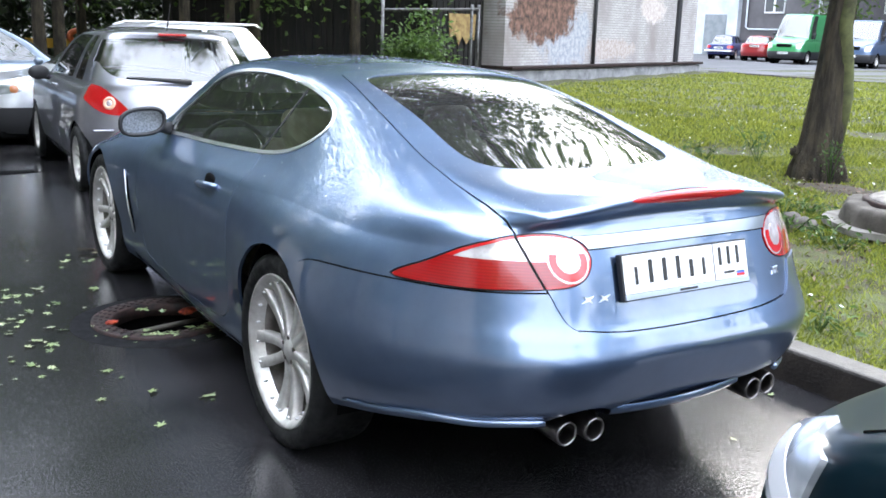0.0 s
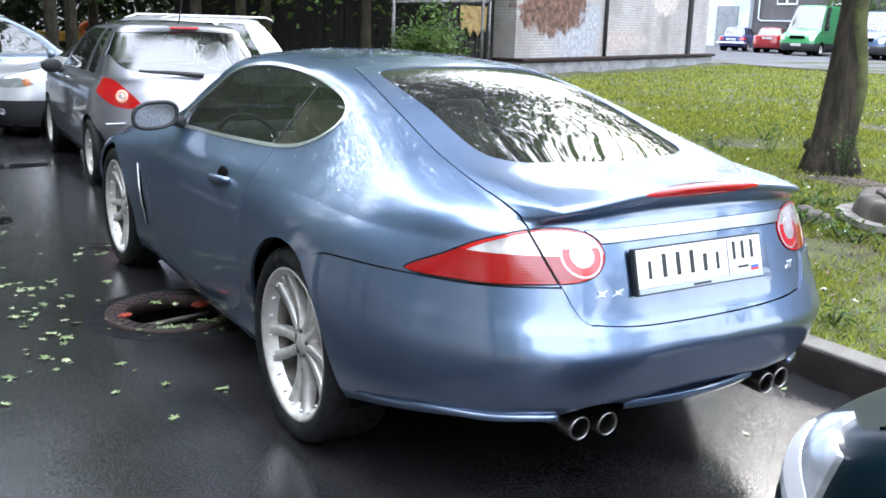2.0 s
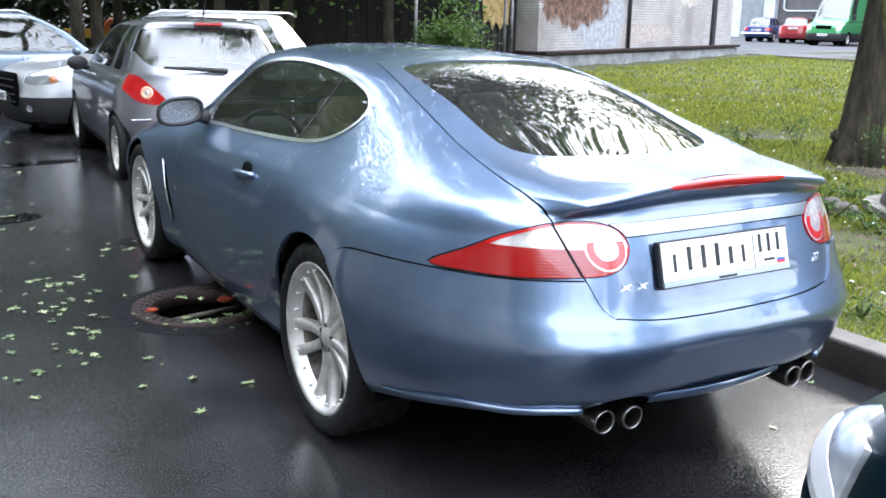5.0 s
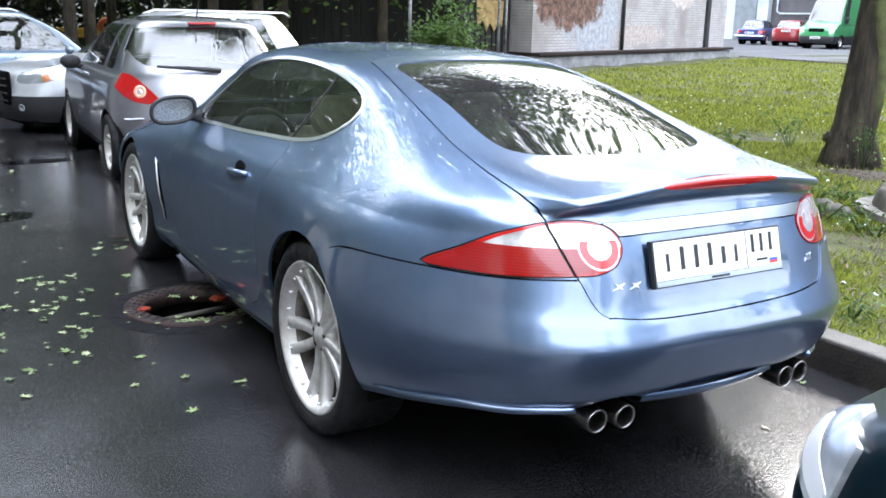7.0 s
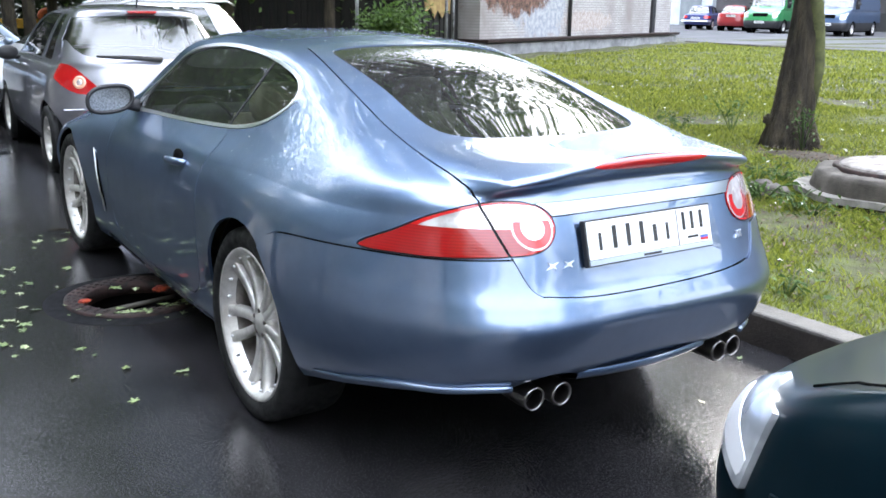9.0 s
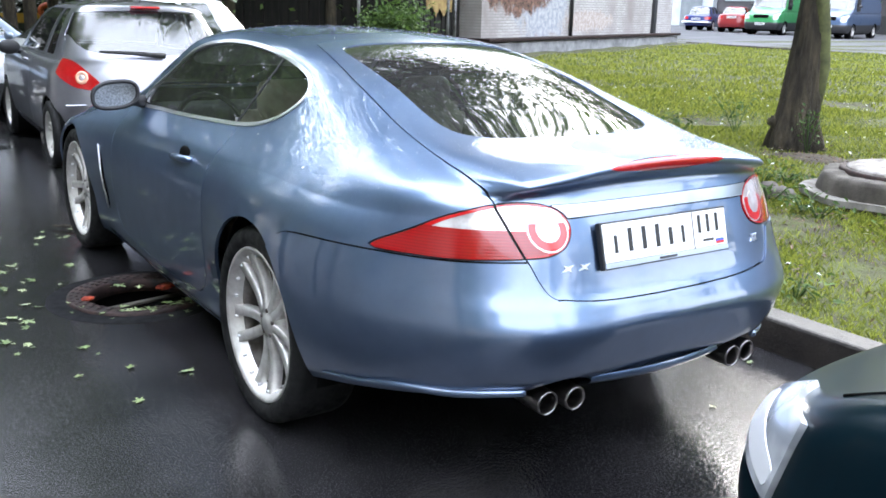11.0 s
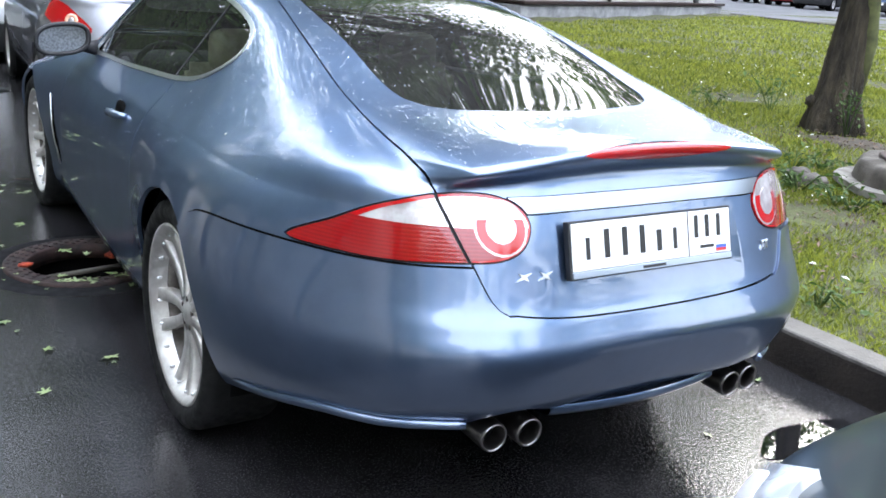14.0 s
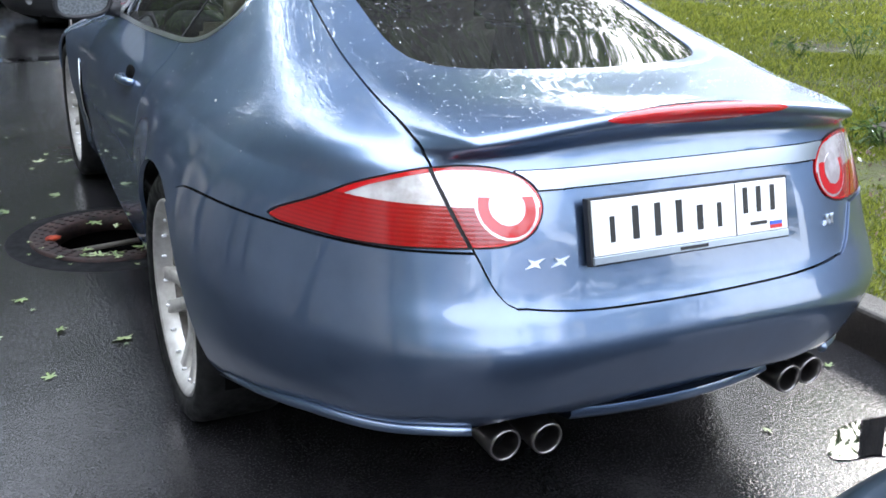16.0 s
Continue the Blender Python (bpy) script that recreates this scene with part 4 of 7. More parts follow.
# rain drops and fallen petals on the upper surfaces
def sprinkle(name, skins, count, lo, hi, seed, mat, label, up=0.25, flat=0.45):
    r = np.random.default_rng(seed)
    pts, nrm, area = [], [], []
    for s in skins:
        a, b, c = s.v[s.f[:, 0]], s.v[s.f[:, 1]], s.v[s.f[:, 2]]
        ar = np.linalg.norm(np.cross(b - a, c - a), axis=1) / 2
        n = s.n[s.f[:, 0], :3]
        ar = ar * (n[:, 2] > up) * (a[:, 1] < 2.2)
        pts.append((a + b + c) / 3)
        nrm.append(n)
        area.append(ar)
    pts, nrm, area = np.concatenate(pts), np.concatenate(nrm), np.concatenate(area)
    k = r.choice(len(pts), count, p=area / area.sum())
    c = pts[k] + r.normal(0, 0.004, (count, 3)) * (1, 1, 0)
    n = nrm[k]
    t = np.cross(n, (0.3, 0.9, 0.1))
    t /= np.linalg.norm(t, axis=1, keepdims=True)
    b = np.cross(n, t)
    rad = r.uniform(lo, hi, count)[:, None]
    ring = [c + rad * (math.cos(q) * t + math.sin(q) * b) for q in (2 * math.pi * i / 6 for i in range(6))]
    mid = [c + rad * 0.62 * (math.cos(q) * t + math.sin(q) * b) + n * rad * flat for q in (2 * math.pi * i / 6 for i in range(6))]
    v = np.stack(ring + mid + [c + n * rad * flat * 1.25], 1).reshape(-1, 3)
    base = (np.arange(count) * 13)[:, None]
    f = []
    for i in range(6):
        j = (i + 1) % 6
        f += [base + np.array([[i, j, 6 + j]]), base + np.array([[i, 6 + j, 6 + i]]), base + np.array([[6 + i, 6 + j, 12]])]
    me = bpy.data.meshes.new(name)
    me.from_pydata(v.tolist(), [], np.concatenate(f).tolist())
    me.materials.append(mat)
    me.shade_smooth()
    ob = new(name, me)
    ob.parent = coupe
    return tagged(ob, label, kind="stuff")


DROP = material("rain_drop", (0.30, 0.36, 0.45), 0.04, 0.0, spec=0.9, coat=1.0)
sprinkle("rain_film", [skin, hatch, bonnet], 1500, 0.001, 0.0022, 1, DROP, "rain drops on the paint", 0.55)
sprinkle("rain_film", [glass_rear], 380, 0.0009, 0.0020, 2, DROP, "rain drops on the glass", flat=0.35)
sprinkle("rain_film", [hatch], 700, 0.001, 0.0022, 5, DROP, "rain drops on the deck", 0.85)
sprinkle("petal_litter", [skin, hatch], 34, 0.003, 0.005, 3, material("white_petal", (0.8, 0.8, 0.77), 0.6), "white fallen petals stuck to the wet paint", 0.35, 0.15)


# ---- other cars ----
def car_rings(hw, sill, belt, roof, tail, nose, deck, base, roof_rear, roof_front, cowl, hood_back, hood_nose, tail_z, mid=0.52, inset=0.86, power=3.2, top=0.79, glass_power=2.8):
    """Rings of an ordinary car. base: where the rear window meets the deck; cowl: the foot of the windscreen."""
    y0, y1 = tail + 0.62, nose - 0.75
    g = belt + (roof - belt) * 0.5

    def ring(z_side, w, yt, zt, yn, zn, p=power, a=y0, b=y1):
        a, b = max(a, yt + 0.25), min(b, yn - 0.25)
        return (yt, a, b, yn, p, p * 0.9, [(tail - 1, hw * w), (nose + 1, hw * w)],
                [(yt, zt), (yt + 0.35, zt * 0.6 + z_side * 0.4), (max(a, yt + 0.5), z_side), (min(b, yn - 0.6), z_side), (yn, zn)], None)
    return [
        ring(sill, 0.90, tail + 0.07, sill + 0.08, nose - 0.10, sill + 0.02),
        ring(sill + 0.12, 0.965, tail + 0.015, sill + 0.18, nose - 0.03, sill + 0.13),
        ring(mid, 1.0, tail, mid, nose, mid - 0.04),
        ring(mid + 0.15, 0.995, tail + 0.015, mid + 0.13, nose - 0.03, mid + 0.06),
        ring(belt - 0.10, 0.975, tail + 0.05, tail_z - 0.10, nose - 0.10, hood_nose - 0.05),
        ring(belt - 0.015, 0.925, tail + 0.07, tail_z, nose - 0.22, hood_nose + 0.005),
        ring(belt + 0.035, inset, base, deck, cowl, hood_back, glass_power, base + 0.4, cowl - 0.35),
        ring(g, inset * (0.51 + 0.5 * top), (base * 0.5 + roof_rear * 0.5), (deck + roof) / 2, (cowl + roof_front) / 2, (hood_back + roof) / 2, glass_power, roof_rear * 0.4 + base * 0.6 + 0.4, cowl - 0.5),
        ring(roof - 0.075, inset * top, roof_rear, roof - 0.07, roof_front, roof - 0.085, glass_power - 0.2, roof_rear + 0.3, roof_front - 0.25),
        ring(roof - 0.018, inset * top * 0.63, roof_rear + 0.15, roof - 0.03, roof_front - 0.15, roof - 0.04, 2.4, roof_rear + 0.4, roof_front - 0.4),
        ring(roof, 0.001, roof_rear + 0.3, roof - 0.01, roof_front - 0.3, roof - 0.02, 2.4, roof_rear + 0.5, roof_front - 0.5),
    ]


def build_car(name, label, m, rings, mat, wheelbase, wheel_r, rim_r, wheel_x, arch=0.05, rear_lamp=None, head_lamp=None, doors=((1.08, 1.93),), glass_rows=(6.12, 7.9),
              window_mat=WET_WINDOW, res=(24, 44, 20, 4), category="car", rear_glass=True, rear_wrap=0.80, rear_window=None, side_split=(1.45, 1.55), lamp_mat=RED_LENS, side_from=1.10, lamp_front=0.2, low_mat=None, low_z=0.36):
    """A car from its rings, with its glass, doors, lamps and wheels as parts. Returns it and the pieces that more can be fixed to."""
    car = thing(name, label, category, m)
    s = body_surface(rings, *res)
    for axle in (0.0, wheelbase):
        _, s = s.cut(np.hypot(s.v[:, 1] - axle, s.v[:, 2] - wheel_r) - wheel_r - arch)
    pieces = {}

    def pick(value, title, material_used, depth=0.006, sides_apart=True, out=0.0, label=""):
        nonlocal s
        got, s = s.cut(value(s))
        made = []
        for half in (got.cut(got.v[:, 0]) if sides_apart else (got,)):
            if len(half.f):
                made.append(skin_part(title, half.moved(out).rim(depth), material_used, car, label))
        return got, made

    def band(sk):
        return np.maximum(glass_rows[0] - sk.n[:, 3], sk.n[:, 3] - glass_rows[1])

    if rear_glass:
        pieces["rear_glass"], _ = pick(lambda k: (np.maximum(band(k) * 0.1, k.n[:, 4] - rear_wrap) * 0.5 if rear_window is None else
                                               np.where((k.v[:, 1] < 0.1) & (k.v[:, 2] > 0.9), outline_distance(k.v[:, [0, 2]], rear_window), 1.0)), "rear_window", window_mat, sides_apart=False, out=-0.003)
    pieces["screen"], _ = pick(lambda k: np.maximum(band(k) * 0.1, 2.16 - k.n[:, 4]) * 0.5, "windscreen", window_mat, sides_apart=False, out=-0.003)
    a, b = side_split
    pick(lambda k: np.maximum(band(k) * 0.1, np.maximum(side_from - k.n[:, 4], k.n[:, 4] - a)) * 0.5, "side_window", window_mat, out=-0.004)
    pick(lambda k: np.maximum(band(k) * 0.1, np.maximum(b - k.n[:, 4], k.n[:, 4] - 1.97)) * 0.5, "side_window", window_mat, out=-0.004)
    for poly, where, title, lm in ((rear_lamp, -1, "tail_lamp", lamp_mat), (head_lamp, 1, "headlamp", HEAD_GLASS)):
        if poly is not None:
            if callable(poly):
                pieces[title], _ = pick(lambda k: poly(k.v), title, MILKY_LENS, depth=0.03, out=0.014)
                continue
            line = closed_curve(poly, 8)
            pieces[title], _ = pick(lambda k: np.where(k.v[:, 1] * where > (0.05 if where > 0 else -wheelbase) if where < 0 else k.v[:, 1] > wheelbase - 0.2,
                                                       np.where((k.v[:, 1] < 0.2) == (where < 0), np.maximum(outline_distance(mirrored(k.v)[:, [0, 2]], line), (k.v[:, 1] - lamp_front) if where < 0 else -9), 1.0), 1.0),
                                    title, lm, depth=0.015, out=0.004 if where < 0 else -0.005)
    shell = Skin(s.v, s.n, s.f)
    if low_mat:
        pick(lambda k: k.v[:, 2] - low_z, "lower_bumper", low_mat, sides_apart=False, out=0.001)
    for lo, hi in doors:
        def door_zone(k):
            return np.maximum(np.maximum(lo - k.n[:, 4], k.n[:, 4] - hi), np.maximum(0.35 - k.n[:, 3], k.n[:, 3] - 6.02) * 0.3)
        got, s = s.cut(door_zone(s))
        got = got.cut(door_zone(got) + 0.0035)[0]
        for half in got.cut(got.v[:, 0]):
            skin_part("door", half.rim(0.012), mat, car)
            k = np.argmin((half.n[:, 3] - 4.7) ** 2 + (half.n[:, 4] - (lo + 0.12)) ** 2)
            p = Vector(half.v[k])
            part("door_handle", tube_bm([p + Vector((0, -0.09, 0)), p + Vector((math.copysign(0.025, p.x), -0.06, 0)), p + Vector((math.copysign(0.025, p.x), 0.06, 0)), p + Vector((0, 0.09, 0))], 0.013, 8), mat, car)
    for k, piece in enumerate(s.islands()):
        if len(piece.f) > 12:
            skin_part("body" if k == 0 else "body_panel", piece.rim(0.012), mat, car)
    skin_part("inner_shell", shell.moved(-0.03), GAP, car)
    half_width = np.abs(shell.v[:, 0]).max()
    part("floor_pan", box_bm((-half_width * 0.8, shell.v[:, 1].min() + 0.25, 0.2), (half_width * 0.8, shell.v[:, 1].max() - 0.25, 0.30), 0.03), GAP, car)
    part("cabin", box_bm((-half_width * 0.78, 0.0, 0.30), (half_width * 0.78, wheelbase * 0.75, 0.85), 0.1, 2), DARK_TRIM, car)
    for axle in (0.0, wheelbase):
        for face in (-1, 1):
            wheel(face * wheel_x, axle, face, car, wheel_r, rim_r, 0.10, "plain")
            part("wheel_housing", lathe_bm([(wheel_r + arch + 0.01, -0.12), (wheel_r + arch + 0.01, 0.12)], "X", 32, m=Matrix.Translation((face * (half_width - 0.17), axle, wheel_r))), GAP, car)
    pieces["shell"] = shell
    return car, pieces


def car_mirror(car, x, y, z, mat):
    mir = thing_part("door_mirror", car, pose(x, y, z))
    bm = bmesh.new()
    bmesh.ops.create_uvsphere(bm, u_segments=20, v_segments=12, radius=1, matrix=Matrix.Diagonal((0.105, 0.07, 0.075, 1)))
    part("mirror_shell", bm, mat, mir)
    part("mirror_arm", tube_bm([(0, 0.02, -0.03), (-math.copysign(0.13, x), 0.03, -0.06)], 0.025, 8), BLACK_PLASTIC, mir)


def plain_plate(car, y, z, facing, w=0.52, tilt=0):
    p = thing_part("number_plate", car, pose(0, y, z, 90 + tilt, 0, 0 if facing < 0 else 180))
    slab("plate_sheet", -w / 2, -0.056, w / 2, 0.056, -0.004, 0.012, PLATE_WHITE, p)
    for k in range(7):
        x = -w * 0.42 + k * w * 0.125
        slab("dark_bar", x, -0.03, x + 0.04, 0.03, 0.011, 0.0135, PLATE_BLACK, p, 0.0)


def road_z(y):
    return -0.018 * max(y - 3.0, 0.0)


SILVER = paint("warm_silver_paint", (0.40, 0.40, 0.45), 0.9, 0.34)
PALE_SILVER = paint("pale_silver_paint", (0.74, 0.75, 0.77), 0.55, 0.34)
GREY_BLUE = paint("grey_blue_paint", (0.20, 0.25, 0.32), 0.6, 0.34)
DARK_GREEN = paint("dark_green_paint", (0.002, 0.011, 0.017), 0.2, 0.3, wet=0.2)
bsdf(DARK_GREEN).inputs["Coat Weight"].default_value = 0.18
bsdf(DARK_GREEN).inputs["Coat IOR"].default_value = 1.4
bsdf(DARK_GREEN).inputs["Specular IOR Level"].default_value = 0.15
NAVY = paint("navy_blue_paint", (0.016, 0.03, 0.15), 0.1, 0.35)
SCARLET = paint("red_paint", (0.30, 0.014, 0.018), 0.1, 0.35)
GREEN = paint("bright_green_paint", (0.03, 0.24, 0.075), 0.05, 0.4)
STEEL_BLUE = paint("steel_blue_paint", (0.05, 0.09, 0.17), 0.2, 0.4)
AMBER = material("amber_lens", (0.62, 0.22, 0.09), 0.2, coat=1.0)
PEACH = material("pale_orange_lens", (0.75, 0.42, 0.28), 0.2, coat=1.0)
HEAD_GLASS = mottle(material("headlamp_glass", (0.85, 0.87, 0.90), 0.08, 0.6, coat=1.0), (0.45, 0.47, 0.50), (0.9, 0.92, 0.95), 6, 0.42, 0.6, detail=1)
MILKY_LENS = mottle(material("milky_clear_lens", (0.7, 0.72, 0.76), 0.22, 0.35, coat=1.0), (0.42, 0.44, 0.47), (0.82, 0.84, 0.87), 9, 0.4, 0.6, detail=1.5)
GREY_PLASTIC = material("grey_bumper_plastic", (0.022, 0.022, 0.024), 0.6)

# silver hatchback in front of the coupe
HATCH_GLASS = closed_curve([(-0.675, 1.28), (-0.62, 1.345), (-0.48, 1.375), (0.0, 1.392), (0.48, 1.375), (0.62, 1.345), (0.675, 1.28), (0.66, 1.18), (0.60, 1.08), (0.45, 1.03), (0.0, 1.015),
                            (-0.45, 1.03), (-0.60, 1.08), (-0.66, 1.18)])
hatch_m = pose(0.57, 5.98, road_z(6.0) - 0.02, 0, 0, -2.5)
rings = car_rings(0.86, 0.20, 0.93, 1.48, -0.62, 3.36, 1.00, -0.53, -0.27, 1.45, 2.42, 0.98, 0.70, 0.93, inset=0.85, power=2.4, top=0.72, glass_power=2.3)
hb, bits = build_car("car", "silver three-door hatchback with wet paint, parked ahead of the coupe", hatch_m, rings, SILVER, 2.51, 0.30, 0.20, 0.76, 0.045,
                     rear_lamp=[(-0.825, 0.925), (-0.80, 0.965), (-0.75, 0.982), (-0.67, 0.965), (-0.585, 0.885), (-0.48, 0.765), (-0.53, 0.735), (-0.60, 0.728), (-0.70, 0.755), (-0.78, 0.825)],
                     head_lamp=[(-0.75, 0.78), (-0.5, 0.72), (-0.45, 0.62), (-0.7, 0.62)], res=(44, 70, 18, 6), side_split=(1.38, 1.44), doors=((1.36, 1.93),), side_from=1.20, lamp_front=-0.20, rear_window=HATCH_GLASS)
for sx in (-1, 1):
    p, n = surface_at(bits["tail_lamp"], x=sx * 0.693, y=-0.50, z=0.852)
    ob = part("round_lens", lathe_bm([(0.026, 0.004), (0.034, 0.011), (0.052, 0.009), (0.058, 0.0)], "Z", 32), PEACH, hb)
    part("lens_centre", lathe_bm([(0, 0.010), (0.016, 0.010), (0.026, 0.006), (0.028, 0.0)], "Z", 28), CLEAR_LENS, ob)
    ob.matrix_local = Matrix.Translation(p) @ n.to_track_quat("Z", "Y").to_matrix().to_4x4()
part("stop_lamp", box_bm((-0.16, -0.325, 1.405), (0.09, -0.245, 1.43), 0.008), RED_LENS, hb)
part("aerial", tube_bm([(-0.03, -0.1, 1.45), (-0.03, -0.24, 1.68)], [0.008, 0.003], 6), BLACK_PLASTIC, hb)
part("wiper", tube_bm([(0.05, -0.575, 1.015), (-0.25, -0.575, 1.04), (-0.50, -0.56, 1.055)], [0.024, 0.016, 0.009], 8), BLACK_PLASTIC, hb)
part("bumper_strip", box_bm((-0.79, -0.44, 0.592), (-0.62, -0.515, 0.612), 0.008), SILVER, hb)
part("parking_sensor", lathe_bm([(0, 0.004), (0.01, 0.004), (0.012, 0)], "Y", 16, m=Matrix.Translation((-0.35, -0.602, 0.60)) @ Matrix.Rotation(math.pi, 4, "Z")), BLACK_PLASTIC, hb)
car_mirror(hb, -0.90, 1.72, 0.98, GREY_PLASTIC)
car_mirror(hb, 0.90, 1.72, 0.98, GREY_PLASTIC)
plain_plate(hb, -0.605, 0.66, -1)

# pale silver estate parked across the end of the road
suv_m = pose(2.86, 11.32, road_z(11.2) - 0.10, 0, 0, 100)


def estate(name, label, m, mat, roof=1.60):
    rings = car_rings(0.89, 0.26, 1.02, roof, -0.92, 3.62, 1.06, -0.86, -0.38, 1.45, 2.45, 1.06, 0.91, 0.98, mid=0.6, inset=0.87)
    c, bits = build_car(name, label, m, rings, mat, 2.67, 0.345, 0.23, 0.79, 0.055, rear_lamp=[(-0.92, 1.22), (-0.60, 1.22), (-0.58, 1.12), (-0.62, 1.02), (-0.92, 1.02)],
                        head_lamp=[(-0.86, 0.90), (-0.70, 0.92), (-0.57, 0.90), (-0.53, 0.80), (-0.64, 0.755), (-0.84, 0.78)], res=(26, 56, 36, 5), doors=((1.1, 1.42), (1.44, 1.92)),
                        side_split=(1.40, 1.45), low_mat=GREY_PLASTIC, low_z=0.60, lamp_front=-0.62)
    for sx in (-1, 1):
        part("roof_rail", tube_bm([(sx * 0.58, -0.5, roof - 0.07), (sx * 0.58, -0.38, roof - 0.015), (sx * 0.57, 1.1, roof - 0.01), (sx * 0.56, 1.3, roof - 0.07)], 0.014, 8), CHROME, c)
        ob = part("indicator", lathe_bm([(0, 0.008), (0.045, 0.006), (0.052, 0)], "Y", 20), AMBER, c)
        p, n = surface_at(bits["headlamp"], x=sx * 0.8, y=3.2, z=0.84)
        ob.matrix_local = Matrix.Translation(p) @ n.to_track_quat("Y", "Z").to_matrix().to_4x4()
        ob = part("fog_lamp", lathe_bm([(0, 0.004), (0.035, 0.004), (0.042, 0.008), (0.048, -0.02)], "Y", 20), HEAD_GLASS, c)
        p, n = surface_at(bits["shell"], x=sx * 0.66, y=3.5, z=0.46)
        ob.matrix_local = Matrix.Translation(p) @ n.to_track_quat("Y", "Z").to_matrix().to_4x4()
        car_mirror(c, sx * 0.95, 1.85, 1.08, mat)
    grille = thing_part("grille", c, pose(0, 3.575, 0.66))
    part("grille_frame", box_bm((-0.52, -0.03, -0.18), (0.52, 0.03, 0.24), 0.03), GAP, grille)
    for k in range(4):
        part("grille_bar", box_bm((-0.50, 0.02, -0.13 + 0.09 * k), (0.50, 0.045, -0.112 + 0.09 * k), 0.004), BLACK_PLASTIC, grille)
    plain_plate(c, 3.64, 0.60, 1)
    return c


suv = estate("estate_car", "pale silver estate car with roof rails, parked across the road", suv_m, PALE_SILVER, 1.70)
suv_far = estate("estate_car", "grey-blue estate car with bright roof rails behind the silver one", pose(-1.2, 14.3, road_z(15) - 0.10, 0, 0, 281), GREY_BLUE, 1.72)

# dark green car behind the coupe: only its near front corner comes into view
dark_m = pose(0.10, -5.0, 0, 0, 0, 0.5)
rings = car_rings(0.845, 0.20, 0.92, 1.42, -0.62, 3.36, 0.98, -0.30, -0.1, 1.45, 2.36, 0.965, 0.715, 0.93, inset=0.87, power=2.85)


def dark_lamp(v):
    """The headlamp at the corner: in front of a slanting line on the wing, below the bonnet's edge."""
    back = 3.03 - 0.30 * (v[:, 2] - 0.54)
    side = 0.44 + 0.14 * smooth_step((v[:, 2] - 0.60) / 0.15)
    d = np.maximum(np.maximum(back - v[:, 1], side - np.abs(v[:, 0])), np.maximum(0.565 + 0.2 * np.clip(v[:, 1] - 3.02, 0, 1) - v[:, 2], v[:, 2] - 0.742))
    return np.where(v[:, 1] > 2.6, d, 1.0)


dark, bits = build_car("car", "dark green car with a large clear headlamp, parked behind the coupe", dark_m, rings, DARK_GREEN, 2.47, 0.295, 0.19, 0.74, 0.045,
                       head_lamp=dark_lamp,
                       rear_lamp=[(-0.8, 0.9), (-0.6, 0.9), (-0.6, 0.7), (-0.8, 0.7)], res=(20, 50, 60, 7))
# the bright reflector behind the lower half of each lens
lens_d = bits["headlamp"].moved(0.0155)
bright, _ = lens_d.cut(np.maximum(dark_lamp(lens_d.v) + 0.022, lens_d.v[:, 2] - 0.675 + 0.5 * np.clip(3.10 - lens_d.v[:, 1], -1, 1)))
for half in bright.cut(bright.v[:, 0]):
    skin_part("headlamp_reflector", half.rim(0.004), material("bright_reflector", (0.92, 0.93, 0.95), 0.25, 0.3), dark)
# seams of the bonnet and of the bumper
shell_d = bits["shell"]
for sx in (-1, 1):
    line = []
    for k in range(24):
        y = 2.93 - 0.70 * k / 23
        p, n = surface_at(shell_d, x=sx * (0.69 - 0.03 * k / 23), y=y, z=0.77 + 0.15 * k / 23)
        line.append(p + n * 0.001)
    part("bonnet_seam", tube_bm(line, 0.004, 6), GAP, dark)
    crease = []
    for k in range(16):
        p, n = surface_at(shell_d, x=sx * 0.80, y=2.93 - 0.05 * k, z=0.605 + 0.003 * k)
        crease.append(p + n * 0.001)
    part("wing_crease", tube_bm(crease, 0.005, 8), DARK_GREEN, dark)

# cars in the far yard
FAR_Z = 0.20
rings = car_rings(0.80, 0.22, 0.90, 1.42, -0.95, 3.1, 0.92, -0.45, -0.12, 1.30, 2.0, 0.95, 0.80, 0.86, inset=0.84, power=5.0)
blue_sedan, bits = build_car("car", "old navy blue saloon with bright bumpers in the far yard", pose(43.0, 36.9, FAR_Z, 0, 0, -64), rings, NAVY, 2.42, 0.29, 0.19, 0.70, 0.05,
                             rear_lamp=[(-0.76, 0.80), (-0.5, 0.80), (-0.5, 0.66), (-0.76, 0.66)], head_lamp=[(-0.7, 0.75), (-0.45, 0.75), (-0.45, 0.6), (-0.7, 0.6)], res=(18, 30, 14, 3), doors=((1.1, 1.45), (1.48, 1.92)))
part("bumper_bar", tube_bm([(-0.82, -0.75, 0.50), (-0.8, -1.0, 0.50), (0.8, -1.0, 0.50), (0.82, -0.75, 0.50)], 0.05, 8), CHROME, blue_sedan)
plain_plate(blue_sedan, -0.97, 0.68, -1)
rings = car_rings(0.84, 0.22, 0.95, 1.45, -0.92, 3.4, 1.0, -0.4, -0.05, 1.4, 2.2, 0.97, 0.80, 0.98, inset=0.86)
red_car, bits = build_car("car", "red saloon parked between the blue one and a van", pose(42.8, 34.2, FAR_Z, 0, 0, -62), rings, SCARLET, 2.6, 0.31, 0.2, 0.74, 0.05,
                          rear_lamp=[(-0.8, 0.95), (-0.5, 0.92), (-0.5, 0.78), (-0.78, 0.78)], head_lamp=[(-0.7, 0.75), (-0.45, 0.75), (-0.45, 0.6), (-0.7, 0.6)], res=(18, 30, 14, 3), doors=((1.1, 1.45), (1.48, 1.92)))
plain_plate(red_car, -0.93, 0.85, -1)


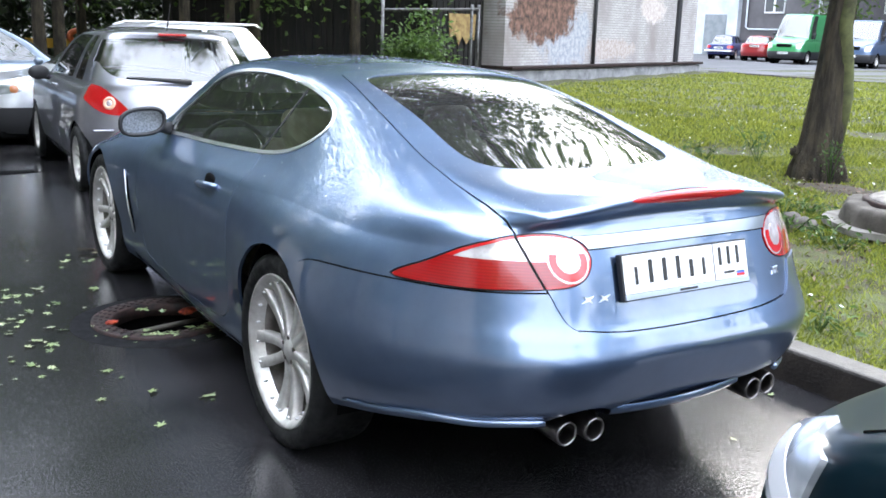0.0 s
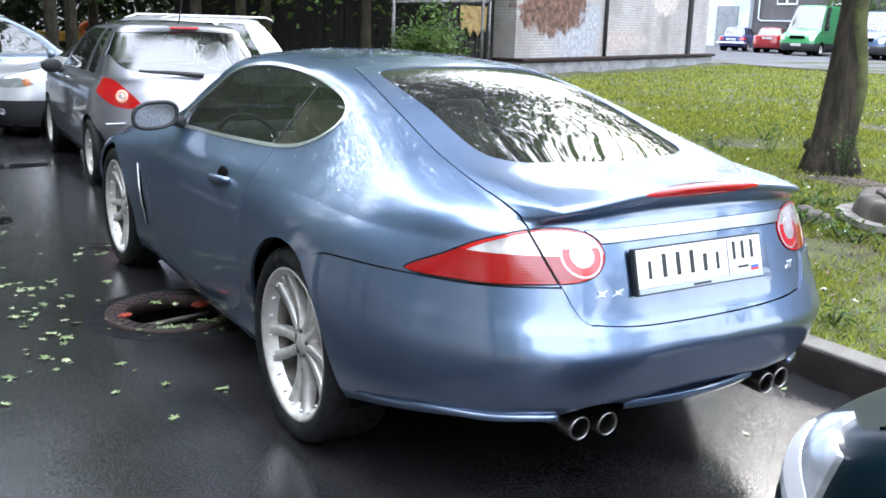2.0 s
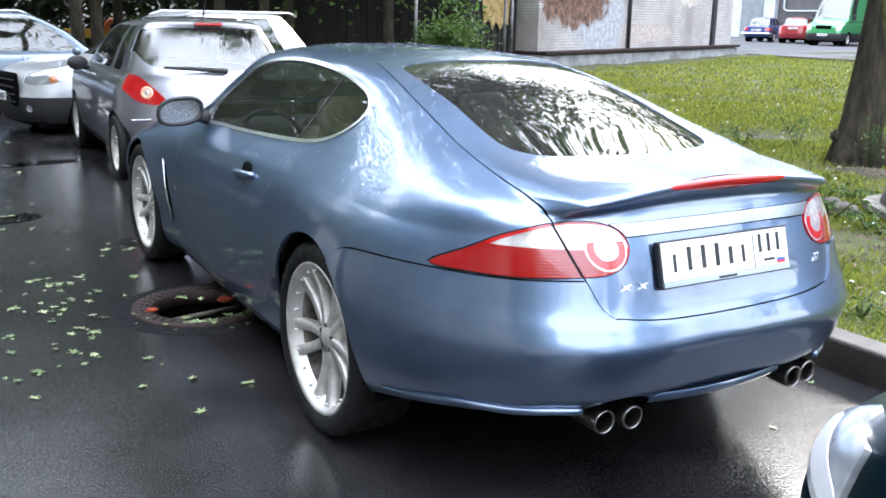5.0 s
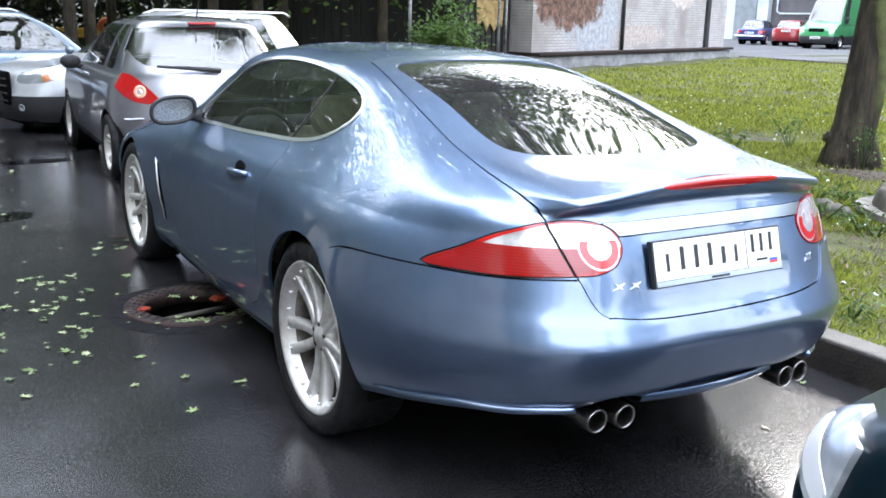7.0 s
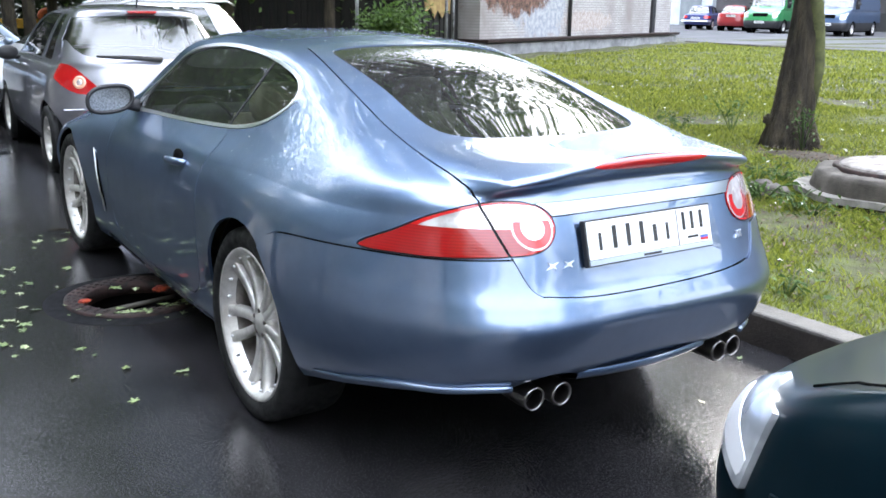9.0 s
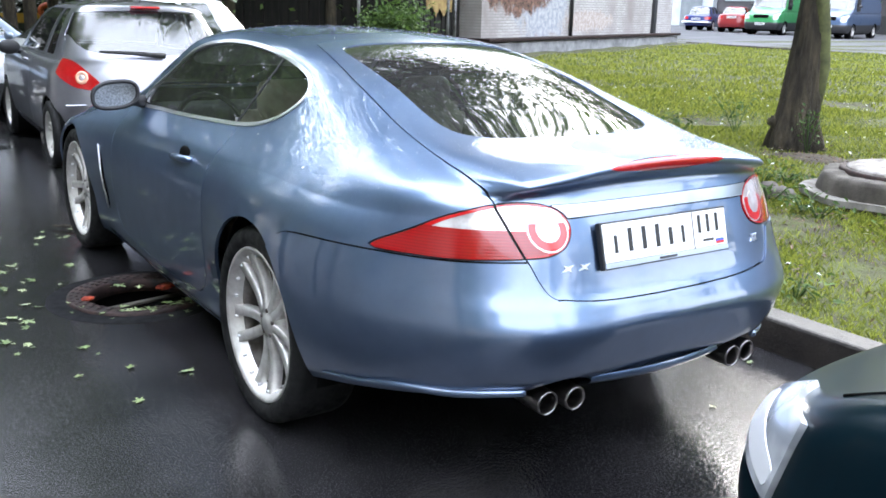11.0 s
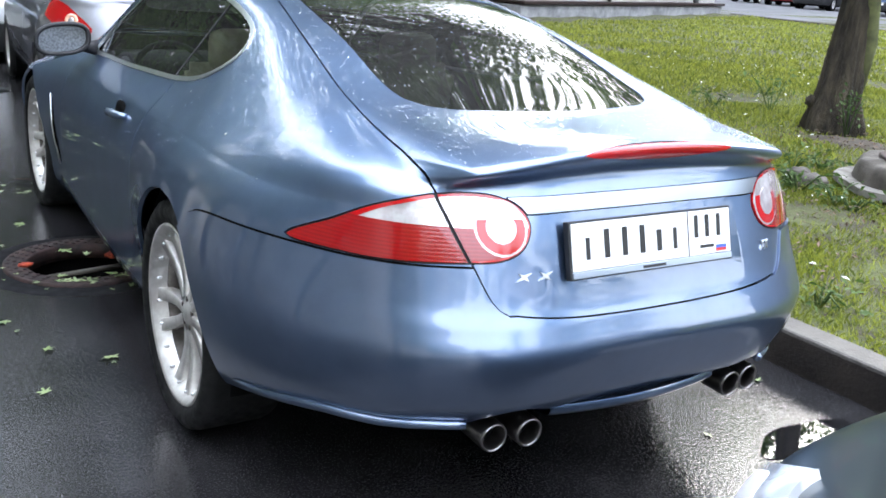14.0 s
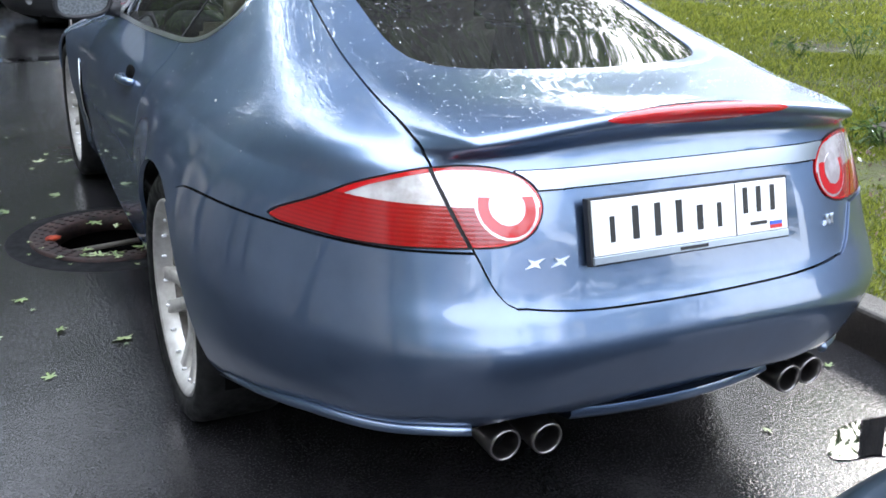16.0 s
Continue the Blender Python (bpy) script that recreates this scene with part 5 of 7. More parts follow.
def van(label, m, mat, roof):
    rings = car_rings(0.97, 0.26, 1.22, roof, -1.2, 4.35, roof - 0.9, -1.19, -1.1, 2.75, 3.62, 1.34, 1.05, 1.3, mid=0.62, inset=0.965, power=6.0)
    c, bits = build_car("van", label, m, rings, mat, 3.3, 0.34, 0.2, 0.84, 0.06, head_lamp=[(-0.92, 1.12), (-0.72, 1.08), (-0.62, 0.92), (-0.64, 0.80), (-0.86, 0.84)],
                        res=(14, 40, 26, 4), rear_glass=False, side_split=(1.08, 1.80), side_from=1.6, doors=((1.70, 1.97),), category="van", low_mat=GREY_PLASTIC, low_z=0.66)
    part("grille", box_bm((-0.40, 4.22, 0.86), (0.40, 4.30, 1.04), 0.03), GAP, c)
    part("wiper", tube_bm([(-0.3, 3.62, 1.40), (0.35, 3.60, 1.44)], 0.014, 6), BLACK_PLASTIC, c)
    plain_plate(c, 4.36, 0.58, 1)
    for sx in (-1, 1):
        car_mirror(c, sx * 1.08, 3.0, 1.55, BLACK_PLASTIC)
    return c


van("bright green delivery van facing the lawn", pose(44.4, 31.7, FAR_Z, 0, 0, 107), GREEN, 2.65)
van("steel blue van with pale lower bumper beside the green one", pose(43.9, 27.3, FAR_Z, 0, 0, 106), STEEL_BLUE, 2.35)


# ---- ground ----
rng = np.random.default_rng(7)
ASPHALT = material("wet_asphalt", (0.03, 0.03, 0.032), 0.3, spec=0.28)
asphalt_grain = noise_tex(ASPHALT, 78, 2.5, 0.6)
link(ASPHALT, ramp(ASPHALT, noise_tex(ASPHALT, 2.2, 8.0), [(0.35, (0.006, 0.006, 0.0065)), (0.65, (0.025, 0.024, 0.025))]), bsdf(ASPHALT).inputs["Base Color"])
# pale aggregate in the dark binder
stone_mix = node(ASPHALT, "ShaderNodeMixRGB")
link(ASPHALT, ramp(ASPHALT, noise_tex(ASPHALT, 170, 2.0, 0.5), [(0.57, grey(0)), (0.66, grey(1))]), stone_mix.inputs[0])
link(ASPHALT, bsdf(ASPHALT).inputs["Base Color"].links[0].from_socket, stone_mix.inputs[1])
stone_mix.inputs[2].default_value = (0.045, 0.043, 0.045, 1)
link(ASPHALT, stone_mix.outputs[0], bsdf(ASPHALT).inputs["Base Color"])
rough_map(ASPHALT, noise_tex(ASPHALT, 1.3, 7.0), 0.05, 0.13, 0.36, 0.64)
bump(ASPHALT, asphalt_grain, 0.40, 0.0034)
WATER = material("puddle_water", (0.008, 0.008, 0.009), 0.02)
DIRT = mottle(material("bare_earth", (0.06, 0.045, 0.03), 0.95), (0.022, 0.017, 0.011), (0.07, 0.052, 0.033), 9, detail=8)
LAWN = mottle(material("lawn_turf", (0.06, 0.10, 0.02), 0.95), (0.030, 0.024, 0.012), (0.075, 0.09, 0.02), 5.0, detail=8)
bump(LAWN, noise_tex(LAWN, 30, 4), 0.8, 0.03)
CONCRETE = material("weathered_concrete", (0.25, 0.24, 0.22), 0.85)
mottle(CONCRETE, (0.028, 0.023, 0.018), (0.12, 0.105, 0.088), 5, 0.3, 0.7, detail=9)
bump(CONCRETE, noise_tex(CONCRETE, 60, 5), 0.5, 0.008)
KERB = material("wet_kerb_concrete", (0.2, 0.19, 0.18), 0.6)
# dark brown below, paler and greyer towards the top, with an uneven border
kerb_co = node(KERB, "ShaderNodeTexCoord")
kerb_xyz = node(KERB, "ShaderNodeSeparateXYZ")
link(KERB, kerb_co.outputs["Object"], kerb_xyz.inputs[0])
kerb_height = node(KERB, "ShaderNodeMath")
kerb_height.operation = "MULTIPLY_ADD"
kerb_height.inputs[1].default_value = 0.06
link(KERB, noise_tex(KERB, 4.0, 9.0, 0.7), kerb_height.inputs[0])
link(KERB, kerb_xyz.outputs["Z"], kerb_height.inputs[2])
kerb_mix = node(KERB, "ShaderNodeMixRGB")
link(KERB, ramp(KERB, kerb_height.outputs[0], [(0.160, grey(0)), (0.180, grey(1))]), kerb_mix.inputs[0])
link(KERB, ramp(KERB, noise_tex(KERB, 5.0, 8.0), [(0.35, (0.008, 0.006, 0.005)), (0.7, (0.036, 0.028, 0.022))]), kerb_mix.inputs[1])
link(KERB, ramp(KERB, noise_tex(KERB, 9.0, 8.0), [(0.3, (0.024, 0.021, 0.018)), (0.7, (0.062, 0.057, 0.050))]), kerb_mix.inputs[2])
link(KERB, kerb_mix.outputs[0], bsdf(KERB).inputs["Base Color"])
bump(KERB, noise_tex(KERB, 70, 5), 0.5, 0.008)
RUST = material("rusty_iron", (0.12, 0.06, 0.04), 0.7, 0.4)
mottle(RUST, (0.010, 0.008, 0.008), (0.05, 0.026, 0.022), 18, detail=6)
BARK = material("grey_brown_bark", (0.07, 0.06, 0.045), 0.95)
mottle(BARK, (0.014, 0.011, 0.008), (0.10, 0.078, 0.048), 9, 0.35, 0.7, detail=8, stretch=(1, 1, 0.25))
bump(BARK, noise_tex(BARK, 16, 8, 0.75, stretch=(1, 1, 0.3)), 1.0, 0.12)

MANHOLE = (-0.81, 1.64)


def sheet(xs, ys, height):
    gx, gy = np.meshgrid(xs, ys)
    v = np.stack([gx.ravel(), gy.ravel(), height(gx.ravel(), gy.ravel())], 1)
    n = np.tile((0.0, 0.0, 1.0), (len(v), 1))
    idx = np.arange(len(v)).reshape(len(ys), len(xs))
    a, b, c, d = idx[:-1, :-1].ravel(), idx[:-1, 1:].ravel(), idx[1:, 1:].ravel(), idx[1:, :-1].ravel()
    return Skin(v, n, np.concatenate([np.stack([a, b, c], 1), np.stack([a, c, d], 1)]))


def yard_height(x, y):
    """The road dips a little ahead and has shallow hollows."""
    dip = -0.018 * np.maximum(y - 3.0, 0.0)
    dip = np.where(y > 25, -0.018 * 22, dip)
    return dip


xs = np.unique(np.concatenate([np.linspace(-80, -6, 20), np.linspace(-6, 1.38, 60)]))
ys = np.unique(np.concatenate([np.linspace(-80, -5, 20), np.linspace(-5, 14, 130), np.linspace(14, 120, 24)]))
road = sheet(xs, ys, yard_height)
hole, road = road.cut(np.hypot(road.v[:, 0] - MANHOLE[0], road.v[:, 1] - MANHOLE[1]) - 0.30)
tagged(new("road", skin_mesh("road", road, ASPHALT)), "dark wet asphalt yard road with fallen leaves", "road", kind="structure")

# puddle films in the hollows of the asphalt
def puddle(cx, cy, rx, ry, turn, seed):
    r = np.random.default_rng(seed)
    ph = r.uniform(0, 6.28, 5)
    pts = []
    for k in range(60):
        a = 2 * math.pi * k / 60
        w = 1 + sum(0.16 / (j + 1) * math.sin((j + 2) * a + ph[j]) for j in range(5))
        x, y = rx * w * math.cos(a), ry * w * math.sin(a)
        pts.append((cx + x * math.cos(turn) - y * math.sin(turn), cy + x * math.sin(turn) + y * math.cos(turn)))
    bm = bmesh.new()
    bm.faces.new([bm.verts.new((x, y, road_z(y) + 0.004)) for x, y in pts])
    tagged(part("puddle", bm, WATER, smooth=False), "shallow puddle of rain water on the asphalt", "puddle", group="puddles", kind="structure")


puddle(0.93, -0.95, 0.22, 0.10, 0.15, 1)
puddle(1.05, -1.35, 0.13, 0.20, 0.1, 3)
puddle(-0.75, 7.4, 0.5, 0.14, 0.1, 4)
puddle(-1.4, 4.4, 0.30, 0.12, 0.3, 5)


# lawn, kerb and the far yard
def lawn_height(x, y):
    swell = 0.025 * np.sin(x * 0.9 + 1.3) * np.cos(y * 0.7) + 0.02 * np.sin(x * 2.1 + y * 1.7)
    return 0.125 + swell * smooth_step((x - 1.5) / 1.5) + 0.07 * smooth_step((x - 8) / 18)


xs = np.unique(np.concatenate([np.linspace(1.46, 12, 60), np.linspace(12, 30, 36), np.linspace(30, 900, 12)]))
ys = np.unique(np.concatenate([np.linspace(-600, -8, 14), np.linspace(-8, 26, 110), np.linspace(26, 900, 14)]))
tagged(new("ground", skin_mesh("ground", sheet(xs, ys, lawn_height), LAWN)), "green lawn turf with bare patches", "ground", kind="structure")
bm = bmesh.new()
bmesh.ops.create_grid(bm, x_segments=2, y_segments=2, size=700, matrix=Matrix.Translation((0, 0, -0.9)))
tagged(part("ground_base", bm, DIRT, smooth=False), "bare earth below the yard reaching the horizon", "ground", kind="structure")
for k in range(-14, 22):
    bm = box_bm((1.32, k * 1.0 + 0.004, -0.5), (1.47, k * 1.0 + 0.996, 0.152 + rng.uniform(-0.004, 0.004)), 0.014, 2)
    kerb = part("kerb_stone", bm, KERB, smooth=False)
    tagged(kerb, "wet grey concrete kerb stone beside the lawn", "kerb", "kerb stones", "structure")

FAR_ASPHALT = mottle(material("far_yard_asphalt", (0.06, 0.06, 0.063), 0.85, spec=0.2), (0.08, 0.08, 0.083), (0.13, 0.13, 0.135), 0.5, detail=8)
tagged(part("far_yard", box_bm((25.6, -60, -0.2), (53, 90, 0.205)), FAR_ASPHALT, smooth=False),
       "grey asphalt of the far parking yard", "road", kind="structure")
for k in range(30):
    y = -8 + k * 1.0
    tagged(part("kerb_stone", box_bm((25.45, y + 0.01, -0.1), (25.6, y + 0.99, 0.26), 0.015, 1), CONCRETE, smooth=False), "far concrete kerb stone between lawn and yard", "kerb", "far kerb stones", "structure")

# road manhole: iron ring round an open shaft with a red cloth
mh = thing("manhole", "rusty iron manhole ring with an open dark shaft in the road", "manhole", pose(MANHOLE[0], MANHOLE[1], 0))
# shaft walls near black, the shade of the pit put into their colour
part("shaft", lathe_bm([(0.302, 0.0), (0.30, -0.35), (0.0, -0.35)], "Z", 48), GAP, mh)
part("collar", lathe_bm([(0.44, 0.0008), (0.42, 0.003), (0.345, 0.005), (0.335, 0.001)], "Z", 64), mottle(material("wet_tar", (0.012, 0.012, 0.013), 0.8, spec=0.1), (0.004, 0.004, 0.005), (0.014, 0.014, 0.015), 20), mh)
part("iron_ring", lathe_bm([(0.345, 0.0), (0.343, 0.016), (0.335, 0.020), (0.255, 0.016), (0.245, 0.010), (0.24, -0.05), (0.29, -0.06)], "Z", 64), RUST, mh)
for row, (r, n) in enumerate(((0.322, 40), (0.295, 36), (0.268, 32))):
    for k in range(n):
        a = 2 * math.pi * (k + 0.5 * (row % 2)) / n
        ob = part("stud", box_bm((-0.008, -0.009, 0), (0.008, 0.009, 0.006), 0.002, 1), RUST, mh, smooth=False) if (row, k) == (0, 0) else new("stud", stud_mesh)
        if (row, k) == (0, 0):
            stud_mesh = ob.data
        ob.parent = mh
        ob.matrix_local = pose(r * math.cos(a), r * math.sin(a), 0.0165, 0, 0, math.degrees(a))
part("cross_bar", tube_bm([(-0.2, -0.06, -0.03), (0.2, 0.02, -0.03)], 0.012, 8), CONCRETE, mh)
lid = part("inner_lid", lathe_bm([(0.0, -0.16), (0.235, -0.16), (0.238, -0.18)], "Z", 40), RUST, mh)
RAG = mottle(material("orange_red_cloth", (0.55, 0.06, 0.02), 0.9), (0.12, 0.012, 0.008), (0.42, 0.06, 0.02), 30)


def crumpled_bm(rx, ry, rz, seed, sub=3):
    bm = bmesh.new()
    bmesh.ops.create_icosphere(bm, subdivisions=sub, radius=1.0)
    off = Vector((seed * 7.3, seed * 3.1, 0))
    for v in bm.verts:
        f = 1 + 0.45 * noise.noise(v.co * 2.2 + off)
        v.co = Vector((v.co.x * rx, v.co.y * ry, v.co.z * rz)) * f
    return bm


for k, (x, y, r) in enumerate([(-0.25, 0.0, 0.022), (0.13, 0.02, 0.030), (0.17, 0.04, 0.022)]):
    ob = part("rag", crumpled_bm(r * 1.3, r, r * 0.5, k), RAG, mh, "orange-red rag")
    ob.location = (x, y, 0.022)


# ---- greenery ----
def leaf_mat(name, dark, light):
    m = material(name, light, 0.55)
    co = node(m, "ShaderNodeNewGeometry")
    link(m, ramp(m, co.outputs["Random Per Island"], [(0.0, dark), (1.0, light)]), bsdf(m).inputs["Base Color"])
    return m


LEAF = leaf_mat("maple_leaves", (0.045, 0.085, 0.018), (0.125, 0.20, 0.045))
LEAF_LIGHT = leaf_mat("sunlit_leaves", (0.03, 0.065, 0.012), (0.10, 0.17, 0.035))
BLADES = leaf_mat("grass_blades", (0.068, 0.095, 0.011), (0.31, 0.34, 0.05))
for m_, share in ((LEAF, 0.45), (LEAF_LIGHT, 0.45), (BLADES, 0.45)):
    # light also passes through the thin leaves
    glow = node(m_, "ShaderNodeBsdfTranslucent")
    link(m_, bsdf(m_).inputs["Base Color"].links[0].from_socket, glow.inputs["Color"])
    blend = node(m_, "ShaderNodeMixShader")
    blend.inputs[0].default_value = share
    link(m_, bsdf(m_).outputs[0], blend.inputs[1])
    link(m_, glow.outputs[0], blend.inputs[2])
    link(m_, blend.outputs[0], m_.node_tree.nodes["Material Output"].inputs["Surface"])


def leaves_mesh(name, centres, normals, sizes, mat, r, ratio=0.75):
    """Many leaves, each a folded pair of triangles."""
    n = len(centres)
    t = np.cross(normals, r.normal(size=(n, 3)))
    t /= np.linalg.norm(t, axis=1, keepdims=True) + 1e-9
    b = np.cross(normals, t)
    s = sizes[:, None]
    v = np.stack([centres - t * s, centres + b * s * ratio * 0.6 + normals * s * 0.18, centres + t * s, centres - b * s * ratio * 0.6 + normals * s * 0.18], 1).reshape(-1, 3)
    k = np.arange(n) * 4
    f = np.concatenate([np.stack([k, k + 1, k + 2], 1), np.stack([k, k + 2, k + 3], 1)])
    me = bpy.data.meshes.new(name)
    me.from_pydata(v.tolist(), [], f.tolist())
    me.materials.append(mat)
    return me


def tree(label, base, height, trunk_r, crown, leaves, seed, lean=(0, 0), clear=2.6, leaf=0.11, trunk=None, group="", lobes=26, mat=None, tight=0.42):
    """A trunk with limbs and a crown of leaf clumps. crown: half widths and height of the crown."""
    r = np.random.default_rng(seed)
    t = thing("tree", label, "tree", pose(*base), group)
    top = Vector((lean[0], lean[1], height * 0.8))
    if trunk is None:
        pts = [Vector((lean[0] * f + 0.05 * math.sin(5 * f + seed), lean[1] * f + 0.05 * math.cos(4 * f + seed), height * 0.8 * f)) for f in np.linspace(0, 1, 10)]
        pts[0].z = -0.1
        rad = [trunk_r * (1.35 if i == 0 else 1 - 0.8 * i / 9) for i in range(10)]
        part("trunk", tube_bm(pts, rad, 14), BARK, t)
    centres, normals, sizes = [], [], []
    rx, ry, rz = crown
    mid = Vector((lean[0], lean[1], clear + rz))
    for k in range(lobes):
        d = r.normal(size=3)
        d /= np.linalg.norm(d)
        f = r.uniform(0.35, 1.0)
        c = np.array(mid) + d * (rx * f, ry * f, rz * f)
        start = Vector((lean[0] * 0.6, lean[1] * 0.6, min(clear * 0.9 + (c[2] - clear) * 0.4, height * 0.75)))
        bend = (start + Vector(c)) / 2 + Vector((0, 0, -0.15))
        if k % 2 == 0:
            part("limb", tube_bm([start, bend, Vector(c)], [trunk_r * 0.30, trunk_r * 0.2, trunk_r * 0.06], 6), BARK, t)
        n = leaves // lobes
        spread = r.uniform(0.45, 0.95) * (rx + ry + rz) / 3 * tight
        p = c + r.normal(size=(n, 3)) * spread * (1.0, 1.0, 0.55)
        q = r.normal(size=(n, 3)) * (0.6, 0.6, 0.4) + (0, 0, 0.7)
        centres.append(p)
        normals.append(q / np.linalg.norm(q, axis=1, keepdims=True))
        sizes.append(r.uniform(0.6, 1.2, n) * leaf)
    ob = new("crown", leaves_mesh("crown", np.concatenate(centres), np.concatenate(normals), np.concatenate(sizes), mat or LEAF, r))
    ob.parent = t
    return t


# the lawn tree beside the coupe: a leaning trunk with a twisted limb and a flared foot
lawn_tree = tree("mature tree with rough dark bark and twisted stem on the lawn", (6.2, 3.02, 0.12), 11.0, 0.24, (5.0, 4.5, 2.8), 38000, 3, (-4.0, 3.0), clear=4.4, leaf=0.085, trunk=1, lobes=84, tight=0.24)


def bark_stem(points, radii, sides=40, seed=0, flare=0.0):
    bm = tube_bm(points, radii, sides)
    for v in bm.verts:
        a = math.atan2(v.co.y, v.co.x)
        k = noise.noise(Vector((math.cos(a) * 2.2, math.sin(a) * 2.2, v.co.z * 0.7 + seed)))
        f = 1 + 0.20 * k + 0.16 * noise.noise(Vector((math.cos(a) * 7, math.sin(a) * 7, v.co.z * 2 + seed))) + 0.08 * noise.noise(Vector((math.cos(a) * 15, math.sin(a) * 15, v.co.z * 6 + seed)))
        if flare and v.co.z < 0.45:
            f *= 1 + flare * (1 - max(v.co.z, 0) / 0.45) ** 2 * (0.6 + 0.5 * math.sin(4 * a + 1))
        c = Vector((0, 0, 0))
        for p, q in zip(points, points[1:]):
            if p[2] <= v.co.z <= q[2]:
                s = (v.co.z - p[2]) / (q[2] - p[2])
                c = Vector(p).lerp(Vector(q), s)
        v.co.x, v.co.y = c.x + (v.co.x - c.x) * f, c.y + (v.co.y - c.y) * f
    return bm


stem = [(0.0, 0, -0.1), (0.0, 0, 0.1), (0.0, 0.0, 0.3), (0.01, 0, 0.6), (0.03, -0.01, 1.0), (0.045, -0.02, 1.5), (0.06, -0.05, 2.1), (0.09, -0.08, 2.8), (0.2, -0.12, 4.0), (0.4, -0.2, 6.0), (0.5, -0.2, 8.5)]
part("trunk", bark_stem(stem, [0.245, 0.235, 0.205, 0.175, 0.145, 0.125, 0.115, 0.11, 0.11, 0.085, 0.05], 72, 2, 0.32), BARK, lawn_tree)
part("twisted_limb", tube_bm([(0.08, -0.13, 0.35), (0.12, -0.14, 0.8), (0.07, -0.14, 1.15), (0.0, -0.13, 1.5), (0.02, -0.15, 1.9), (0.12, -0.15, 2.5)], [0.06, 0.075, 0.07, 0.065, 0.055, 0.045], 14),
     mottle(material("mossy_bark", (0.08, 0.09, 0.03), 0.95), (0.04, 0.04, 0.018), (0.11, 0.12, 0.045), 7, detail=7), lawn_tree)
part("burl", crumpled_bm(0.05, 0.05, 0.06, 5), BARK, lawn_tree).location = (-0.19, 0.13, 0.26)

# trees round the yard: ahead beyond the parked cars, and on the far side of the road
# the last four are out of view, added to darken the flank's reflections
for k, (x, y, h, cl) in enumerate([(-1.6, 19.5, 12, 1.0), (1.73, 19.0, 12, 0.9), (2.25, 19.4, 11, 1.1), (4.94, 19.0, 12, 1.0), (6.02, 19.0, 12, 0.9), (6.72, 19.3, 13, 1.0), (8.84, 18.3, 12, 1.1), (-4.5, 19.0, 13, 1.2),
                                   (3.6, 23.5, 12, 1.0), (-0.5, 24.0, 12, 1.0), (-7.2, 20.0, 15, 0.8), (-9.8, 18.0, 15, 0.8), (-6.0, 25.0, 16, 1.0), (-3.0, 26.0, 16, 1.0)]):
    tree("dark-stemmed broadleaf tree behind the parked cars", (x, y, -0.3), h, 0.15, (2.4, 2.4, 4.6 if h < 14 else 6.2), 7000 if h < 14 else 12000, 20 + k, (0.2 * math.sin(k), 0), clear=cl + 1.2, leaf=0.11, group="trees beyond the cars", lobes=34)
# out of view: some mirrored in the flank, others added to darken the paint
for k, (x, y, h) in enumerate([(-11.0, -6.0, 15), (-11.5, 0.5, 16), (-11.0, 7.0, 16), (-12.0, 14.0, 15), (-9.2, 4.0, 15), (-9.6, 10.4, 16), (-15.0, -14.0, 13), (-15.0, -23.0, 12), (-13.0, -32.0, 12), (-9.0, -40.0, 11), (-3.5, -44.0, 9), (6.0, -30.0, 12), (10.5, -19.0, 13), (17.0, -24.0, 14), (1.5, -37.0, 13)]):
    tree("tall broadleaf tree out of view across the yard, placed for reflections", (x, y, -0.1), h, 0.2, (3.2, 3.6, 6.2), 15000, 40 + k, clear=2.0, leaf=0.10, group="trees across the yard", lobes=40, tight=0.3)


# out of sight behind garage and building, added to break up the mirrored sky
for k, (x, y, h) in enumerate([(15.0, 31.0, 15), (20.5, 33.5, 16), (26.5, 34.5, 15), (32.0, 40.0, 16), (60.0, 8.0, 17), (58.0, 22.0, 17), (57.0, 40.0, 18)]):
    tree("unseen broadleaf tree added behind the garage and the far yard for reflections", (x, y, 0), h, 0.25, (3.6, 3.6, 5.2), 4200, 60 + k, clear=4.0, leaf=0.26, group="trees behind the garage")

# trees out of view, added so that paint, glass and puddle mirror leaves
for k, (x, y, lx, ly, n) in enumerate([(12.2, -1.6, 0, 0, 36), (13.5, -7.6, 0, 0, 44), (13.2, 3.1, -1.0, 5.0, 31)]):
    tree("unseen broadleaf tree added on the lawn for leafy reflections", (x, y, 0.1), 9, 0.2, (3.5, 3.5, 2.3), 300 * n, 130 + k, (lx, ly), clear=3.3, leaf=0.11, group="trees on the lawn", lobes=n, tight=0.28)
# hidden trees added to cover the low sky mirrored in the rear deck
for k, (x, y) in enumerate([(9.5, 24.5), (12.4, 27.0), (6.6, 25.0)]):
    tree("unseen broadleaf tree added behind the board fence to darken the deck's reflection", (x, y, -0.1), 19, 0.2, (3.4, 3.4, 7.4), 17000, 110 + k, clear=3.9, leaf=0.15, group="trees behind the fence")

